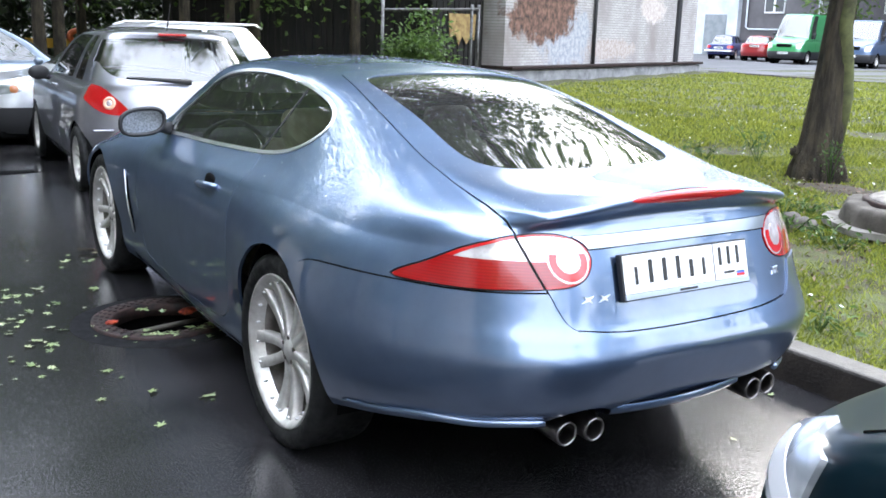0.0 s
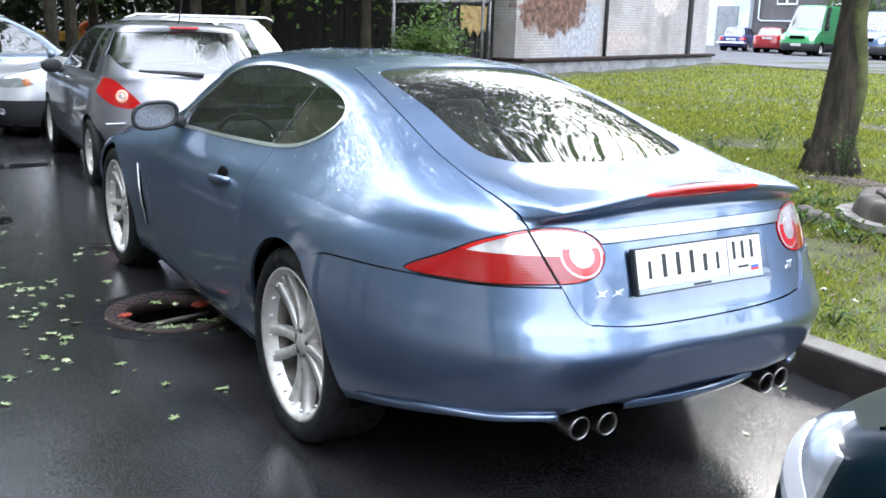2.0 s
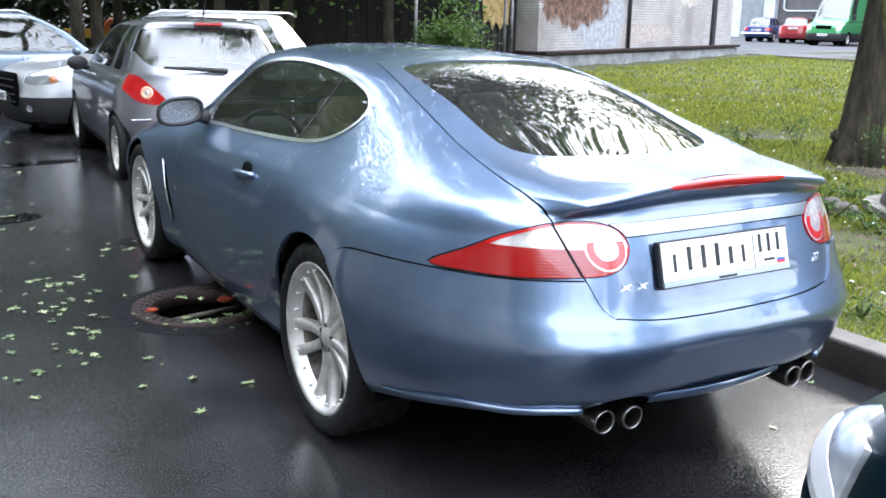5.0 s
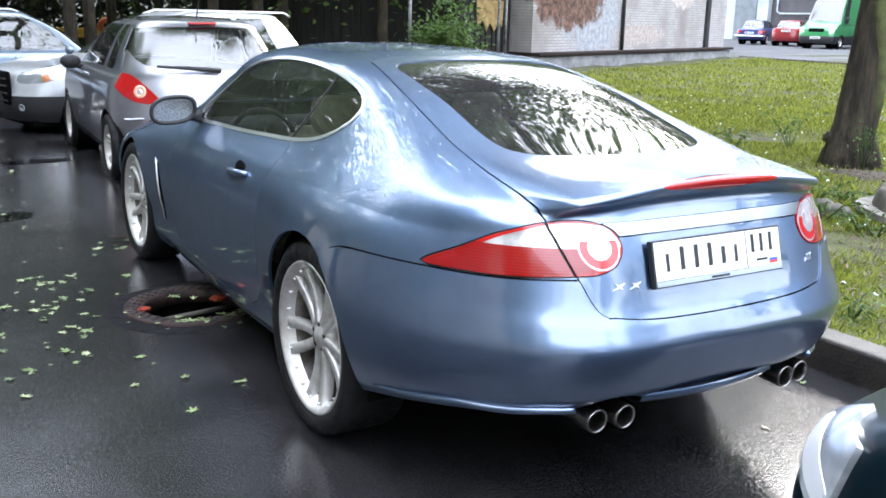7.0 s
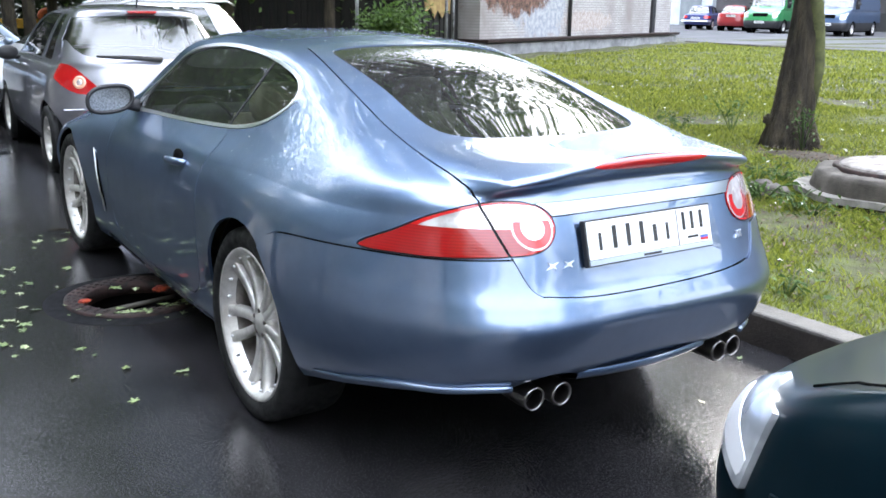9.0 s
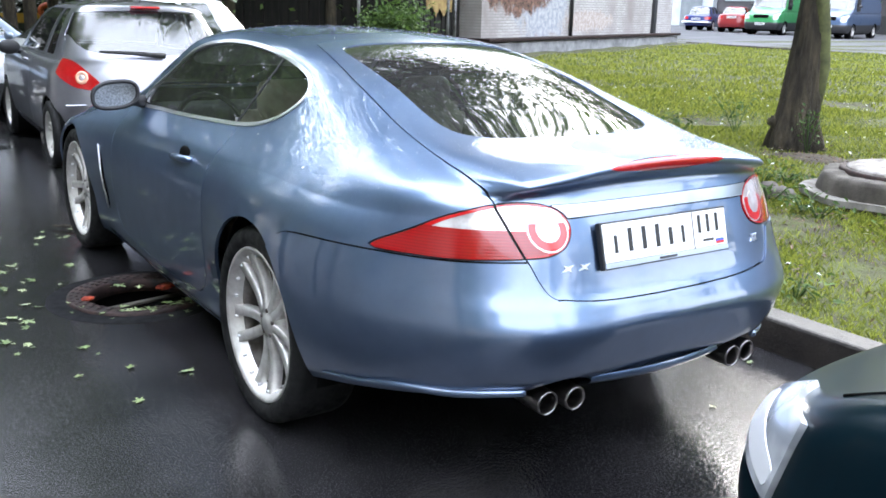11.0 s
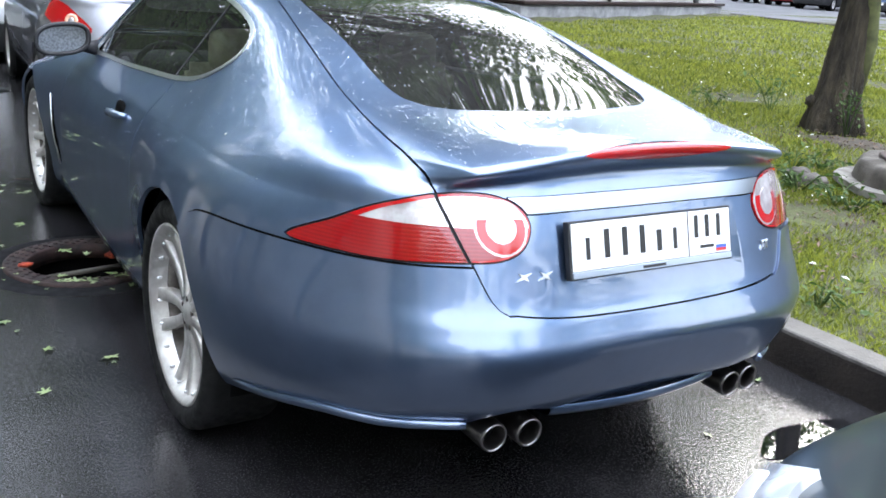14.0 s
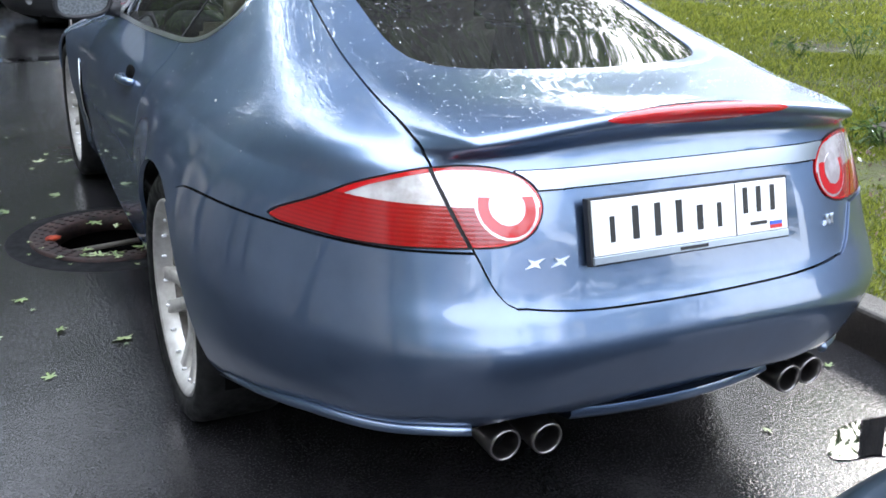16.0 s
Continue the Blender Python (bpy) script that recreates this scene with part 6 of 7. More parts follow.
# grass blades, thickest beside the kerb
def grass(name, label, x0, x1, y0, y1, count, lo, hi, seed, wide=0.006, clump=0.0, keep=None):
    r = np.random.default_rng(seed)
    x, y = r.uniform(x0, x1, count), r.uniform(y0, y1, count)
    patch = np.array([noise.noise(Vector((a * 0.9, b * 0.9, seed))) for a, b in zip(x, y)])
    bare = np.exp(-((x - 3.7) / 0.8) ** 2 - ((y - 0.75) / 0.55) ** 2) + np.exp(-((x - 5.5) / 0.6) ** 2 - ((y - 2.3) / 0.5) ** 2) + 0.8 * np.exp(-((x - 2.4) / 0.5) ** 2 - ((y + 0.2) / 0.45) ** 2)
    ok = patch + r.normal(0, 0.12, count) > -0.45 + 0.75 * bare
    if keep is not None:
        ok &= keep(x, y)
    x, y, patch = x[ok], y[ok], patch[ok]
    n = len(x)
    z = lawn_height(x, y) - 0.01
    h = r.uniform(lo, hi, n) * (0.75 + 0.6 * np.clip(patch, -0.4, 0.6))
    a = r.uniform(0, 2 * math.pi, n)
    w = wide * r.uniform(0.7, 1.4, n)
    dx, dy = np.cos(a) * w, np.sin(a) * w
    bx, by = r.normal(0, 0.45, n) * h, r.normal(0, 0.45, n) * h
    v = np.stack([np.stack([x - dx, y - dy, z], 1), np.stack([x + dx, y + dy, z], 1), np.stack([x + dx * 0.7 + bx * 0.4, y + dy * 0.7 + by * 0.4, z + h * 0.6], 1),
                  np.stack([x + bx, y + by, z + h], 1)], 1).reshape(-1, 3)
    k = np.arange(n) * 4
    f = np.concatenate([np.stack([k, k + 1, k + 2], 1), np.stack([k, k + 2, k + 3], 1)])
    me = bpy.data.meshes.new(name)
    me.from_pydata(v.tolist(), [], f.tolist())
    me.materials.append(BLADES)
    return tagged(new(name, me), label, "grass", kind="stuff")


WELL = (4.52, 0.76)


def clear_ground(x, y):
    return (np.hypot(x - WELL[0], y - WELL[1]) > 0.72) & (np.hypot(x - 6.2, y - 3.0) > 0.30)


grass("grass", "short wet lawn grass beside the kerb", 1.48, 4.5, -2.2, 5.5, 150000, 0.025, 0.085, 1, 0.0036, keep=clear_ground)
grass("grass", "short wet lawn grass round the tree", 4.5, 10.0, -2.0, 9.0, 110000, 0.025, 0.085, 2, 0.0055, keep=clear_ground)
grass("grass", "lawn grass towards the far yard", 10.0, 25.4, 1.0, 21.0, 70000, 0.04, 0.12, 3, 0.014, keep=lambda x, y: y < 21.5 + (x - 25.1) * 0.404 - 0.6)
grass("grass", "lawn grass beyond the parked cars", 1.5, 12.0, 5.5, 17.0, 30000, 0.04, 0.12, 4, 0.012)

grass("grass", "lawn grass beside the rear car", 1.48, 10.0, -10.0, -2.0, 70000, 0.03, 0.10, 5, 0.008)

# white fallen blossom and pale weeds on the lawn
BLOSSOM = material("white_blossom", (0.75, 0.75, 0.70), 0.8)
r_ = np.random.default_rng(12)
px = np.concatenate([r_.uniform(1.6, 4, 90), r_.uniform(3, 12, 420), r_.uniform(10, 24, 200)])
py = np.concatenate([r_.uniform(-1.5, 5, 90), r_.uniform(0, 9, 420), r_.uniform(3, 17, 200)])
ok = (py < 20 + (px - 25.1) * 0.404) & clear_ground(px, py)
px, py = px[ok], py[ok]
cc = np.stack([px, py, lawn_height(px, py) + r_.uniform(0.02, 0.07, len(px))], 1)
nn_ = r_.normal(size=(len(px), 3)) * 0.4 + (0, 0, 1)
nn_ /= np.linalg.norm(nn_, axis=1, keepdims=True)
tagged(new("blossom", leaves_mesh("blossom", cc, nn_, r_.uniform(0.010, 0.028, len(px)), BLOSSOM, r_)), "white fallen blossom scattered over the lawn", "blossom", kind="stuff")


LITTER = leaf_mat("brown_leaf_litter", (0.04, 0.024, 0.014), (0.16, 0.10, 0.06))
r_ = np.random.default_rng(14)
lx = np.concatenate([r_.normal(3.6, 0.9, 900), r_.normal(5.6, 0.6, 500), r_.uniform(1.55, 3.2, 500)])
ly = np.concatenate([r_.normal(0.9, 0.8, 900), r_.normal(2.3, 0.5, 500), r_.uniform(-1.6, 2.0, 500)])
ok = (lx > 1.55) & clear_ground(lx, ly)
lx, ly = lx[ok], ly[ok]
cc = np.stack([lx, ly, lawn_height(lx, ly) + r_.uniform(0.015, 0.06, len(lx))], 1)
nn_ = r_.normal(size=(len(lx), 3)) * 0.5 + (0, 0, 1)
nn_ /= np.linalg.norm(nn_, axis=1, keepdims=True)
tagged(new("leaf_litter", leaves_mesh("leaf_litter", cc, nn_, r_.uniform(0.008, 0.022, len(lx)), LITTER, r_)), "brown dead leaf litter between the grass", "leaf litter", kind="stuff")


# weeds: a branching seedling near the tree and a bright clump
def weed(label, base, height, count, seed, mat, spread=0.25, leaf=(0.018, 0.036)):
    r = np.random.default_rng(seed)
    t = thing("weed", label, "plant", pose(*base))
    cs, ns = [], []
    for k in range(5):
        a = r.uniform(0, 6.28)
        tip = Vector((math.cos(a) * spread * r.uniform(0.4, 1), math.sin(a) * spread * r.uniform(0.4, 1), height * r.uniform(0.6, 1)))
        part("stem", tube_bm([(0, 0, -0.02), tip * 0.5 + Vector((0, 0, 0.05)), tip], [0.006, 0.005, 0.003], 6), LEAF_LIGHT, t)
        n = count * 2 // 5
        cs.append(np.array(tip) * r.uniform(0.4, 1.05, (n, 1)) + r.normal(size=(n, 3)) * 0.045)
        q = r.normal(size=(n, 3)) * 0.5 + (0, 0, 0.8)
        ns.append(q / np.linalg.norm(q, axis=1, keepdims=True))
    ob = new("leaves", leaves_mesh("leaves", np.concatenate(cs), np.concatenate(ns), r.uniform(*leaf, sum(len(c) for c in cs)), mat, r))
    ob.parent = t


weed("small branching seedling with olive leaves on the lawn", (6.5, 4.0, 0.12), 0.42, 26, 1, LEAF_LIGHT, 0.42, (0.025, 0.05))
weed("low spreading weed with olive leaves", (6.15, 4.45, 0.12), 0.2, 20, 2, LEAF_LIGHT, 0.35, (0.02, 0.045))
weed("upright grass tuft at the foot of the tree", (5.95, 2.68, 0.12), 0.45, 30, 3, LEAF_LIGHT, 0.15)
weed("low leafy weed beside the kerb", (1.75, -0.3, 0.12), 0.07, 24, 4, LEAF_LIGHT, 0.14)
weed("low leafy weed beside the concrete well", (3.6, 1.3, 0.12), 0.18, 50, 6, LEAF_LIGHT, 0.3)
r_ = np.random.default_rng(55)
for k in range(7):
    a = r_.uniform(1.8, 4.6)
    weed("low leafy weed in the grass round the concrete well", (WELL[0] + 1.0 * math.cos(a) + r_.normal(0, 0.15), WELL[1] + 1.0 * math.sin(a) + r_.normal(0, 0.15), 0.12), r_.uniform(0.06, 0.13), 24, 70 + k, LEAF_LIGHT, 0.2, (0.015, 0.035))

# bare earth and stones between the tree and the well
tagged(part("bare_patch", lathe_bm([(0.0, 0.02), (0.24, 0.018), (0.38, 0.0), (0.42, -0.05)], "Z", 40, m=Matrix.Translation((5.7, 2.5, 0.12))), DIRT), "bare earth patch at the foot of the tree", "ground", kind="structure")

# concrete well with an iron lid on a broken slab
well = thing("well", "low round concrete well with a rusty lid on a broken slab", "well", pose(WELL[0], WELL[1], 0.10))
slab_line = [(0.76 * math.cos(a) * (1 + 0.07 * math.sin(3 * a + 1) + 0.05 * math.sin(7 * a)), 0.72 * math.sin(a) * (1 + 0.06 * math.sin(4 * a))) for a in (2 * math.pi * k / 36 for k in range(36))]
PALE_SLAB = bump(mottle(material("pale_broken_concrete", (0.2, 0.19, 0.17), 0.9), (0.09, 0.08, 0.065), (0.26, 0.245, 0.22), 7, 0.3, 0.7, detail=9), noise_tex(bpy.data.materials[-1], 45, 6), 0.6, 0.01)
part("dark_foot", lathe_bm([(0.0, 0.06), (0.62, 0.06), (0.64, -0.06)], "Z", 40), DIRT, well)
part("base_slab", plate_bm(slab_line, 0.045, Matrix.Translation((0, 0, 0.055))), PALE_SLAB, well, smooth=False)


def worn(bm, amount, seed):
    for v in bm.verts:
        k = noise.noise(v.co * 5 + Vector((seed, 0, 0))) + 0.5 * noise.noise(v.co * 14 + Vector((0, seed, 0)))
        v.co.x *= 1 + amount * k
        v.co.y *= 1 + amount * k
        v.co.z += amount * 0.35 * k
    return bm


part("ring", worn(lathe_bm([(0.655, 0.09), (0.655, 0.15), (0.65, 0.20), (0.635, 0.228), (0.60, 0.238), (0.50, 0.242)], "Z", 72), 0.055, 3), CONCRETE, well)
part("lid_seat", worn(lathe_bm([(0.52, 0.22), (0.515, 0.262), (0.50, 0.27), (0.47, 0.265)], "Z", 64), 0.012, 5), RUST, well)
part("lid", worn(lathe_bm([(0.0, 0.300), (0.25, 0.299), (0.40, 0.292), (0.46, 0.282), (0.475, 0.27), (0.475, 0.25)], "Z", 64), 0.012, 6), mottle(material("pale_rusty_lid", (0.3, 0.26, 0.23), 0.6), (0.05, 0.035, 0.028), (0.24, 0.22, 0.20), 9, 0.35, 0.6, detail=8), well, "pale rusty iron lid")
part("crack", tube_bm([(-0.56, -0.33, 0.10), (-0.55, -0.34, 0.16), (-0.53, -0.33, 0.20), (-0.48, -0.31, 0.238)], [0.006, 0.010, 0.008, 0.006], 6), GAP, well)
for k, (x, y, s) in enumerate([(-0.70, 0.62, 0.13), (-0.55, 0.85, 0.10)]):
    ob = tagged(part("stone", crumpled_bm(s, s * 0.8, s * 0.45, 10 + k), CONCRETE), "broken lump of grey concrete on the lawn", "stone", "stones by the well")
    ob.location = (WELL[0] + x, WELL[1] + y, 0.15)


# fallen leaves on the road
def maple_leaf(size, seed):
    """A torn, curled five-lobed leaf."""
    r = np.random.default_rng(seed)
    lobes = [(0.0, 1.0), (0.95, 0.85), (-0.95, 0.85), (1.95, 0.55), (-1.95, 0.55)]
    lobes = [(a + r.normal(0, 0.12), m * r.uniform(0.55, 1.1)) for a, m in lobes]
    bm = bmesh.new()
    mid = bm.verts.new((0, 0, 0.004))
    ring = []
    for k in range(36):
        a = 2 * math.pi * k / 36 - math.pi
        reach = 0.28 + max(m * max(0.0, 1 - abs(a - c) / 0.42) for c, m in lobes) * (1 if k % 2 else 0.82)
        rad = size * reach * r.uniform(0.9, 1.1)
        ring.append(bm.verts.new((rad * math.cos(a), rad * math.sin(a), 0.003 + 0.35 * size * abs(noise.noise(Vector((math.cos(a) * 1.3, math.sin(a) * 1.3, seed)))) * reach)))
    for i in range(36):
        bm.faces.new((mid, ring[i], ring[(i + 1) % 36]))
    return bm


FALLEN = material("fallen_green_leaf", (0.14, 0.22, 0.07), 0.4)
info = node(FALLEN, "ShaderNodeObjectInfo")
link(FALLEN, ramp(FALLEN, info.outputs["Random"], [(0.0, (0.07, 0.11, 0.03)), (0.5, (0.17, 0.23, 0.08)), (1.0, (0.33, 0.38, 0.19))]), bsdf(FALLEN).inputs["Base Color"])
shapes = [part("fallen_leaf", maple_leaf(s, 70 + i), FALLEN, smooth=False) for i, s in enumerate((0.018, 0.026, 0.040, 0.022, 0.030, 0.046, 0.015))]
spots = []
r_ = np.random.default_rng(5)
for k in range(165):
    band = r_.integers(0, 4)
    if band < 2:
        spots.append((r_.normal(-1.55, 0.35), r_.uniform(1.0, 9.0)))
    elif band == 2:
        spots.append((r_.normal(-1.35, 0.3), r_.normal(1.7, 0.5)))
    else:
        spots.append((r_.uniform(-2.6, -0.4), r_.uniform(3.2, 12.5)))
for k in range(17):
    # leaves blown together in small heaps
    cx, cy = r_.normal(-1.5, 0.4), r_.uniform(1.2, 8.5)
    spots += [(cx + r_.normal(0, 0.06), cy + r_.normal(0, 0.08)) for _ in range(5)]
spots += [(-0.75 + r_.normal(0, 0.14), 1.36 + r_.normal(0, 0.04)) for _ in range(26)]
spots += [(-0.62, 1.33), (-0.70, 1.27), (-0.55, 1.42), (-0.78, 1.24), (-0.5, 1.36), (1.12, -0.55), (1.0, -1.0), (0.62, -0.78), (-1.2, 0.35), (-0.95, 0.55), (-1.25, -0.5)]
for k, (x, y) in enumerate(spots):
    ob = shapes[k] if k < 7 else new("fallen_leaf", shapes[k % 7].data)
    ob.matrix_world = pose(x, y, road_z(y) + (0.018 if math.hypot(x - MANHOLE[0], y - MANHOLE[1]) < 0.36 else 0.002), r_.uniform(-8, 8), r_.uniform(-8, 8), r_.uniform(0, 360))
    tagged(ob, "torn green maple leaf lying on wet asphalt", "leaf", "fallen leaves")
ob = tagged(part("twig", tube_bm([(-0.86, 3.33, 0.012), (-0.78, 3.26, 0.02), (-0.72, 3.12, 0.012)], [0.006, 0.008, 0.005], 6), BARK), "broken brown twig on the wet road", "twig")


# ---- buildings ----
WALL_TURN = math.degrees(math.atan2(4.17, 10.32))
GARAGE = pose(25.14, 22.49, 0.1, 0, 0, WALL_TURN)


def brick_mat(name, a, b, mortar, stain, worn=()):
    m = material(name, a, 0.9)
    co = node(m, "ShaderNodeTexCoord")
    mp = node(m, "ShaderNodeMapping")
    mp.inputs["Rotation"].default_value = (radians(90), 0, 0)
    br = node(m, "ShaderNodeTexBrick", Scale=1.0)
    br.inputs["Color1"].default_value, br.inputs["Color2"].default_value, br.inputs["Mortar"].default_value = (*a, 1), (*b, 1), (*mortar, 1)
    br.inputs["Brick Width"].default_value, br.inputs["Row Height"].default_value, br.inputs["Mortar Size"].default_value = 0.26, 0.077, 0.009
    link(m, co.outputs["Object"], mp.inputs["Vector"])
    link(m, mp.outputs[0], br.inputs["Vector"])
    mix = node(m, "ShaderNodeMixRGB")
    mix.blend_type = "MIX"
    link(m, ramp(m, noise_tex(m, 0.7, 8.0, stretch=(1, 1, 0.7)), [(0.45, grey(0)), (0.68, grey(1))]), mix.inputs[0])
    link(m, br.outputs["Color"], mix.inputs[1])
    mix.inputs[2].default_value = (*stain, 1)
    colour = mix.outputs[0]
    for centre, size, dark, light, seed in worn:
        # a worn or sprayed patch with a ragged border
        mq = node(m, "ShaderNodeMapping")
        mq.inputs["Location"].default_value = tuple(-c / s_ for c, s_ in zip(centre, size))
        mq.inputs["Scale"].default_value = tuple(1 / s_ for s_ in size)
        link(m, co.outputs["Object"], mq.inputs["Vector"])
        reach = node(m, "ShaderNodeVectorMath")
        reach.operation = "LENGTH"
        link(m, mq.outputs[0], reach.inputs[0])
        rag = node(m, "ShaderNodeMath")
        rag.operation = "MULTIPLY_ADD"
        rag.inputs[1].default_value = 1.9
        link(m, noise_tex(m, 1.3 + 0.3 * seed, 9.0, 0.7), rag.inputs[0])
        link(m, reach.outputs["Value"], rag.inputs[2])
        mask = ramp(m, rag.outputs[0], [(0.0, grey(1)), (0.90, grey(1)), (1.0, grey(0))])
        half = node(m, "ShaderNodeMath")
        half.operation = "MULTIPLY"
        half.inputs[1].default_value = 0.55
        link(m, rag.outputs[0], half.inputs[0])
        link(m, half.outputs[0], mask.node.inputs["Fac"])
        tone = ramp(m, noise_tex(m, 4.5 + seed, 8.0, 0.7), [(0.38, dark), (0.62, light)])
        lay = node(m, "ShaderNodeMixRGB")
        link(m, mask, lay.inputs[0])
        link(m, colour, lay.inputs[1])
        link(m, tone, lay.inputs[2])
        colour = lay.outputs[0]
    link(m, colour, bsdf(m).inputs["Base Color"])
    bump(m, br.outputs["Fac"], -0.6, 0.01)
    return m


WHITE_BRICK = brick_mat("whitewashed_brick", (0.46, 0.435, 0.42), (0.38, 0.36, 0.345), (0.25, 0.235, 0.23), (0.25, 0.222, 0.208),
                        [((-10.0, 0, 1.25), (2.0, 3, 1.1), (0.24, 0.26, 0.30), (0.46, 0.46, 0.47), 3), ((-11.3, 0, 1.95), (2.3, 3, 1.15), (0.035, 0.024, 0.02), (0.24, 0.13, 0.09), 1),
                         ((-4.0, 0, 2.2), (1.2, 3, 0.6), (0.40, 0.33, 0.29), (0.60, 0.55, 0.52), 2), ((-7.0, 0, 0.9), (2.2, 3, 0.4), (0.30, 0.24, 0.21), (0.52, 0.47, 0.44), 4)])
# boards near black: the shade under the foliage is put into their colour
SHADED_TIMBER = mottle(material("dark_weathered_timber", (0.03, 0.025, 0.022), 0.85), (0.002, 0.0018, 0.0015), (0.012, 0.009, 0.007), 3, detail=7, stretch=(6, 6, 0.5))
garage = thing("garage", "low whitewashed brick garage with stained walls and a concrete plinth", "building", GARAGE)
part("brick_wall", box_bm((-13.3, 0.0, 0.45), (0.0, 7.0, 3.6)), WHITE_BRICK, garage, smooth=False)
part("plinth", box_bm((-13.4, -0.25, -0.3), (0.12, 7.1, 0.36), 0.02), mottle(material("pale_plinth_concrete", (0.3, 0.3, 0.3), 0.9), (0.17, 0.17, 0.18), (0.36, 0.36, 0.37), 3, detail=9), garage, smooth=False)
part("plinth_ledge", box_bm((-13.4, -0.34, 0.385), (0.16, 7.1, 0.47), 0.015), RUST, garage, smooth=False)
part("roof", box_bm((-13.7, -0.4, 3.6), (0.4, 7.4, 3.8), 0.02), GREY_PLASTIC, garage, smooth=False)
part("drainpipe", tube_bm([(-8.32, -0.07, 0.47), (-8.32, -0.07, 3.6)], 0.055, 10), GREY_PLASTIC, garage)
part("pilaster", box_bm((-1.95, -0.10, 0.47), (-1.70, 0.0, 3.6)), GREY_PLASTIC, garage, smooth=False)


upright = pose(0, 0, 0, 90, 0, 0)

# recess with dark doors left of the brick wall, then a fence darkened likewise
shed = thing("shed", "timber shed front coloured as in deep shade, with a faded yellow painted patch", "shed", GARAGE)
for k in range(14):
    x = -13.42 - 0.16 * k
    part("board", box_bm((x - 0.152, 0.6 + 0.02 * (k % 3), -0.2), (x, 0.66 + 0.02 * (k % 3), 3.4), 0.006, 1), SHADED_TIMBER, shed, smooth=False)
YELLOWISH = mottle(material("faded_yellow_paint", (0.36, 0.24, 0.09), 0.9), (0.20, 0.12, 0.05), (0.42, 0.30, 0.12), 5, detail=7)
part("painted_patch", plate_bm([(-15.0, 1.75), (-14.95, 1.15), (-14.7, 1.25), (-14.55, 0.98), (-14.4, 1.2), (-14.2, 1.0), (-14.0, 1.2), (-13.85, 1.1), (-13.8, 1.75)], 0.012,
                               Matrix.Translation((0, 0.58, 0)) @ upright), YELLOWISH, shed, "faded yellow painted patch", smooth=False)
part("shed_roof", box_bm((-15.8, -0.3, 3.4), (-13.4, 7.0, 3.55), 0.02), GREY_PLASTIC, shed, smooth=False)
fence = thing("fence", "tall weathered board fence behind the trees, coloured as in deep shade", "fence", pose(11.0, 18.2, 0, 0, 0, -28))
r_ = np.random.default_rng(31)
x = 0.2
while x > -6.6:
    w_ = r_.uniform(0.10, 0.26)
    part("board", box_bm((x - w_, r_.uniform(0, 0.05), -0.6), (x, 0.08, 3.1 + r_.uniform(-0.3, 0.3)), 0.006, 1), SHADED_TIMBER, fence, smooth=False)
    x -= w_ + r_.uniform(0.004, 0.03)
part("backing", box_bm((-6.7, 0.10, -0.6), (0.2, 0.14, 3.0)), SHADED_TIMBER, fence, smooth=False)
frame_ = thing("gate_frame", "thin rusty steel gate frame in front of the fence", "gate", GARAGE)
STEEL = mottle(material("dull_steel_tube", (0.12, 0.12, 0.12), 0.5, 0.6), (0.06, 0.055, 0.05), (0.18, 0.18, 0.18), 8)
for x in (-15.15, -15.45, -18.8):
    part("post", tube_bm([(x, -0.4, -0.2), (x, -0.4, 1.95)], 0.035, 8), STEEL, frame_)
part("top_rail", tube_bm([(-18.8, -0.4, 1.72), (-15.15, -0.4, 1.85)], 0.03, 8), STEEL, frame_)
bush = thing("bush", "leafy green bush in front of the dark fence", "bush", GARAGE @ pose(-18.4, -1.0, -0.05))
r_ = np.random.default_rng(77)
bc, bn = [], []
for k in range(16):
    c = r_.normal(size=3) * (0.34, 0.26, 0.24) + (0, 0, 0.9)
    part("stem", tube_bm([(0, 0, 0), tuple(c * 0.6), tuple(c)], [0.02, 0.014, 0.005], 6), BARK, bush)
    bc.append(c + r_.normal(size=(130, 3)) * (0.24, 0.24, 0.17))
    q = r_.normal(size=(130, 3)) * 0.6 + (0, -0.2, 0.7)
    bn.append(q / np.linalg.norm(q, axis=1, keepdims=True))
ob = new("leaves", leaves_mesh("leaves", np.concatenate(bc), np.concatenate(bn), r_.uniform(0.04, 0.09, 16 * 130), LEAF_LIGHT, r_))
ob.parent = bush

# undergrowth that closes the view beyond the trees, deep shade put into its leaf colour
r_ = np.random.default_rng(91)
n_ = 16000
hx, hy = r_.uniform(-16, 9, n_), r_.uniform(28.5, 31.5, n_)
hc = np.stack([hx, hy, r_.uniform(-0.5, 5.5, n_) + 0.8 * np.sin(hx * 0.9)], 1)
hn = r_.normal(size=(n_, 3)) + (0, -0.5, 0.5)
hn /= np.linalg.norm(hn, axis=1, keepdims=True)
tagged(new("undergrowth", leaves_mesh("undergrowth", hc, hn, r_.uniform(0.15, 0.32, n_), leaf_mat("deep_shade_leaves", (0.006, 0.012, 0.003), (0.03, 0.055, 0.012)), r_)), "dense undergrowth beyond the trees, its leaves coloured as in deep shade", "undergrowth", kind="stuff")

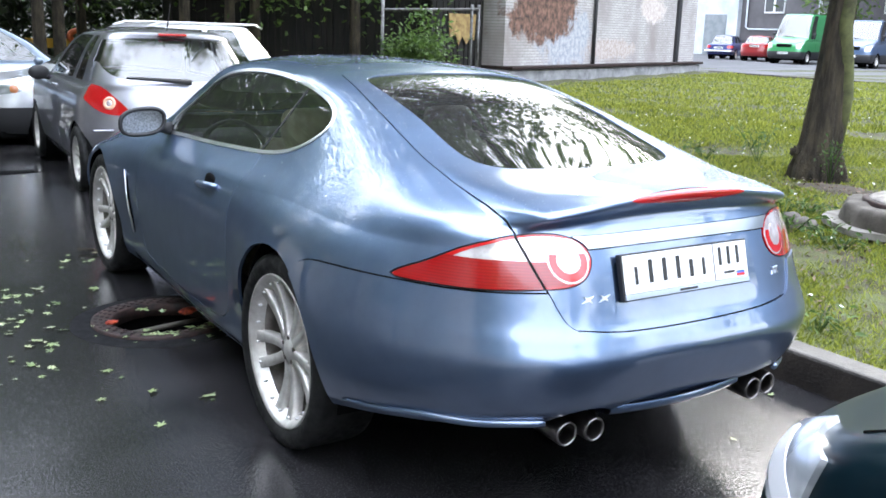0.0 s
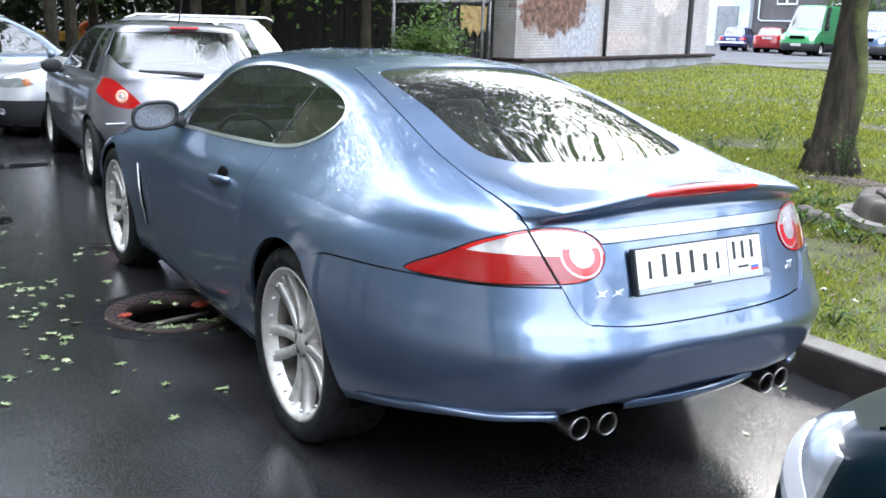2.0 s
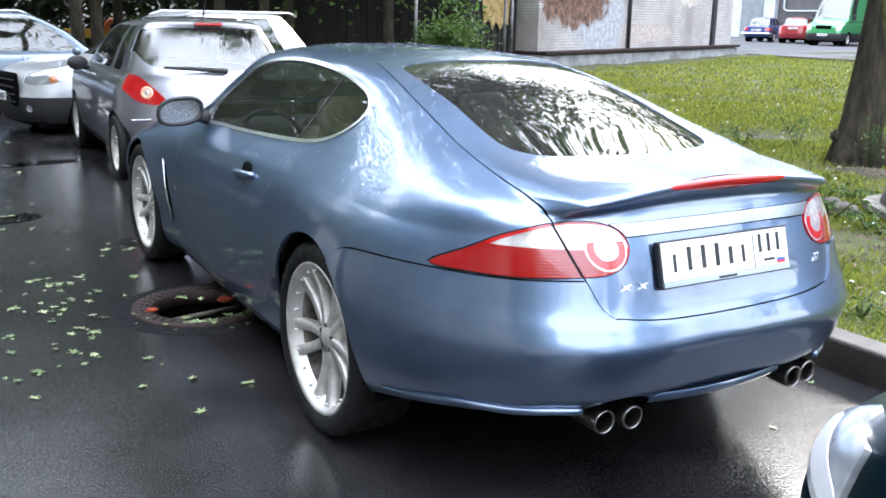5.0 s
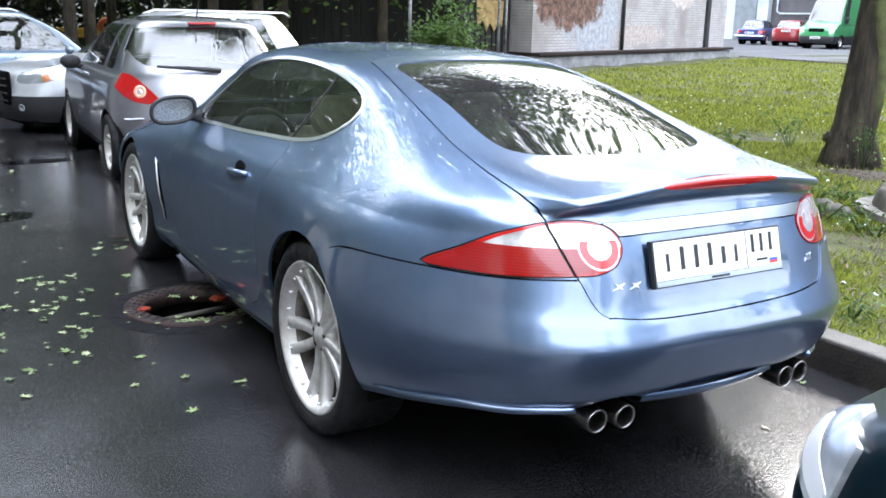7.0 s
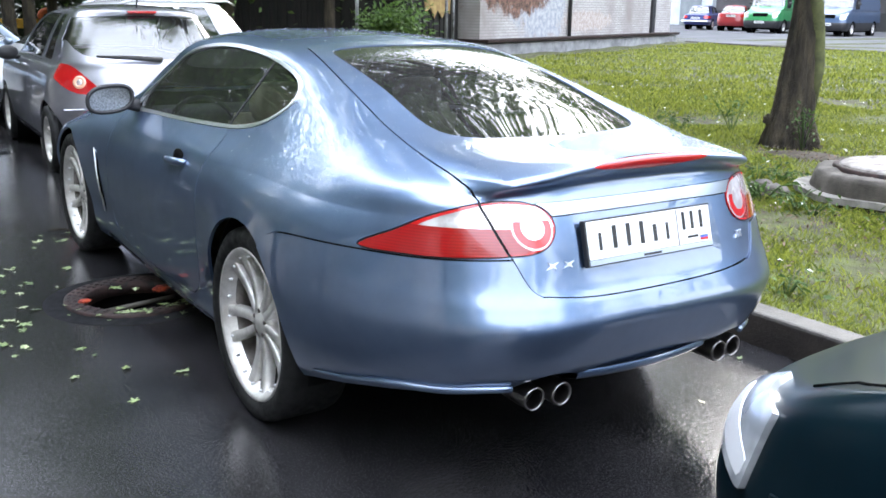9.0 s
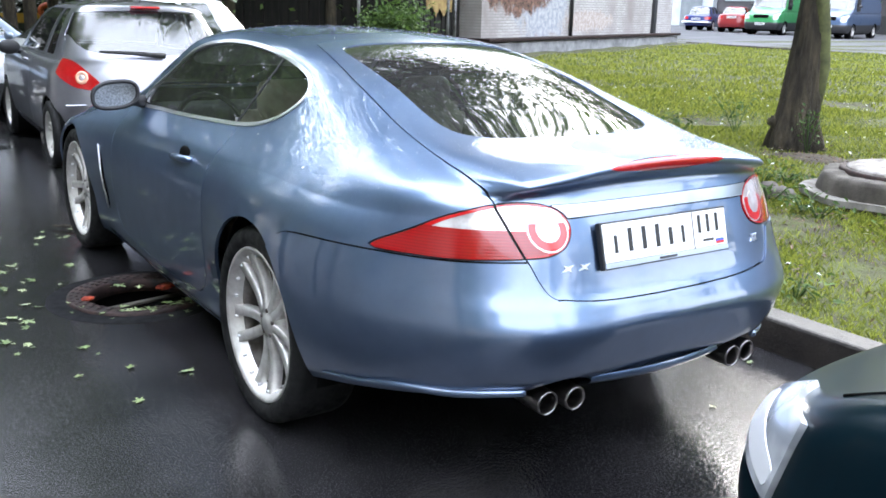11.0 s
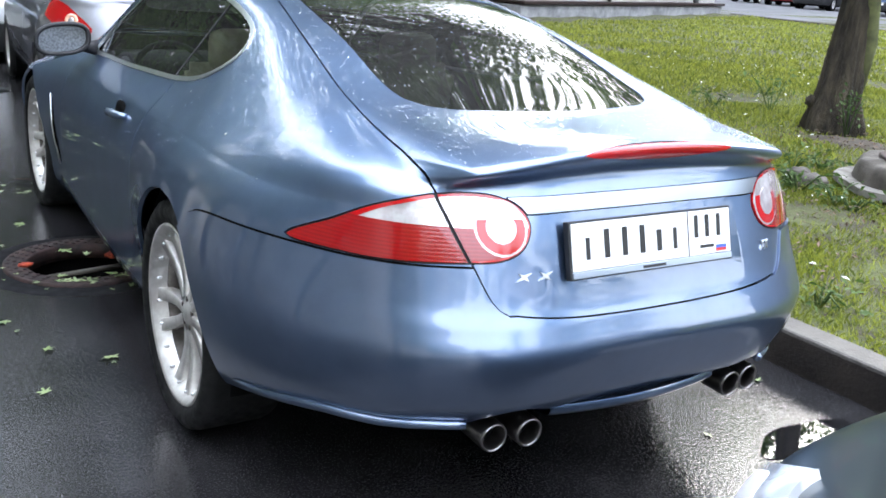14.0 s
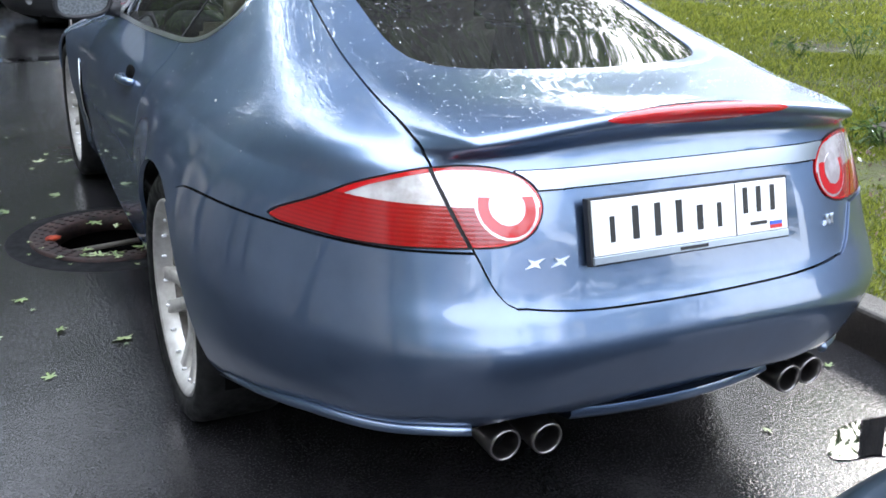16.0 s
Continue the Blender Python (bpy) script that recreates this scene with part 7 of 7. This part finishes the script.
# yellow playground frame far ahead
play = thing("playground_frame", "yellow and orange playground frame behind the trees", "playground", pose(3.2, 25.5, -0.3))
YELLOW = mottle(material("yellow_enamel", (0.55, 0.30, 0.02), 0.5), (0.45, 0.24, 0.015), (0.6, 0.34, 0.03), 4)
ORANGE = mottle(material("orange_enamel", (0.6, 0.12, 0.02), 0.5), (0.45, 0.08, 0.015), (0.6, 0.14, 0.03), 4)
part("panel", box_bm((-1.4, 0, 0.92), (0.6, 0.08, 1.18), 0.02), YELLOW, play, smooth=False)
for x in (-1.3, -0.2, 0.5):
    part("post", tube_bm([(x, 0.04, 0), (x, 0.04, 1.9 if x == -0.2 else 1.15)], 0.05, 8), YELLOW, play)
part("ring", tube_bm([(0.72 + 0.22 * math.cos(a), -0.1, 1.25 + 0.16 * math.sin(a)) for a in (2 * math.pi * k / 20 for k in range(20))], 0.08, 8, closed=True), ORANGE, play)

# grey building behind the far yard
STUCCO = mottle(material("dark_grey_render", (0.09, 0.085, 0.09), 0.9), (0.07, 0.066, 0.07), (0.11, 0.105, 0.11), 0.6, detail=7)
PALE = mottle(material("pale_grey_render", (0.42, 0.45, 0.48), 0.85), (0.34, 0.37, 0.40), (0.48, 0.51, 0.54), 0.8, detail=7)
block = thing("apartment_building", "dark grey rendered building with white framed windows behind the far yard", "building", pose(54, 20, 0.2))
part("facade", box_bm((0.0, -60, -0.3), (12, 25.2, 20)), STUCCO, block, smooth=False)
part("pale_facade", box_bm((-0.4, 25.2, -0.3), (12, 60, 20)), PALE, block, smooth=False)
part("plinth", box_bm((-0.15, -60, -0.3), (0.0, 25.2, 1.1)), GREY_PLASTIC, block, smooth=False)
part("roof", box_bm((-0.6, -60.5, 20), (12.5, 60.5, 20.4), 0.05), GREY_PLASTIC, block, smooth=False)
part("door", box_bm((-0.47, 26.2, 0.0), (-0.38, 28.2, 2.9), 0.01), mottle(material("grey_steel_door", (0.16, 0.18, 0.19), 0.6), (0.13, 0.15, 0.16), (0.19, 0.21, 0.22), 2), block, smooth=False)
part("gas_pipe", tube_bm([(-0.15, 24.6, 4.5), (-0.15, 24.6, 2.05), (-0.15, 24.3, 1.9), (-0.15, 19.0, 1.9), (-0.15, 18.6, 2.1), (-0.15, 18.6, 4.5)], 0.06, 8), PALE, block)
PANE = material("far_window_pane", (0.03, 0.035, 0.04), 0.08)
FRAME_W = material("white_window_frame", (0.6, 0.6, 0.6), 0.6)
for row in range(6):
    for k in range(13):
        y = 22.3 - k * 4.6
        z = 3.0 + row * 2.9
        win = thing_part("window", block, pose(0, y, z))
        part("frame", box_bm((-0.08, -0.85, 0), (0.02, 0.85, 1.6), 0.01, 1), FRAME_W, win, smooth=False)
        for s in (-1, 1):
            part("pane", box_bm((-0.10, s * 0.43 - 0.33, 0.12), (-0.07, s * 0.43 + 0.33, 1.48)), PANE, win, smooth=False)
tree("small broadleaf tree between the vans and the building", (49.5, 33.0, 0.2), 12, 0.16, (2.8, 2.8, 4.6), 5000, 90, clear=1.8, leaf=0.2)

# plain house walls out of view, added to close the yard and shape reflections
PLASTER = mottle(material("pale_plaster", (0.36, 0.35, 0.33), 0.9), (0.28, 0.27, 0.255), (0.42, 0.41, 0.385), 0.5, detail=7)
for name, lo, hi in (("wall_west", (-26, -40, -1), (-18, 60, 17)), ("wall_south", (-40, -90, -1), (60, -84, 15)), ("wall_north", (-18, 46, -1), (20, 52, 13))):
    tagged(part(name, box_bm(lo, hi), PLASTER, smooth=False), "plain grey plastered wall added out of view across the yard", "wall", kind="structure")
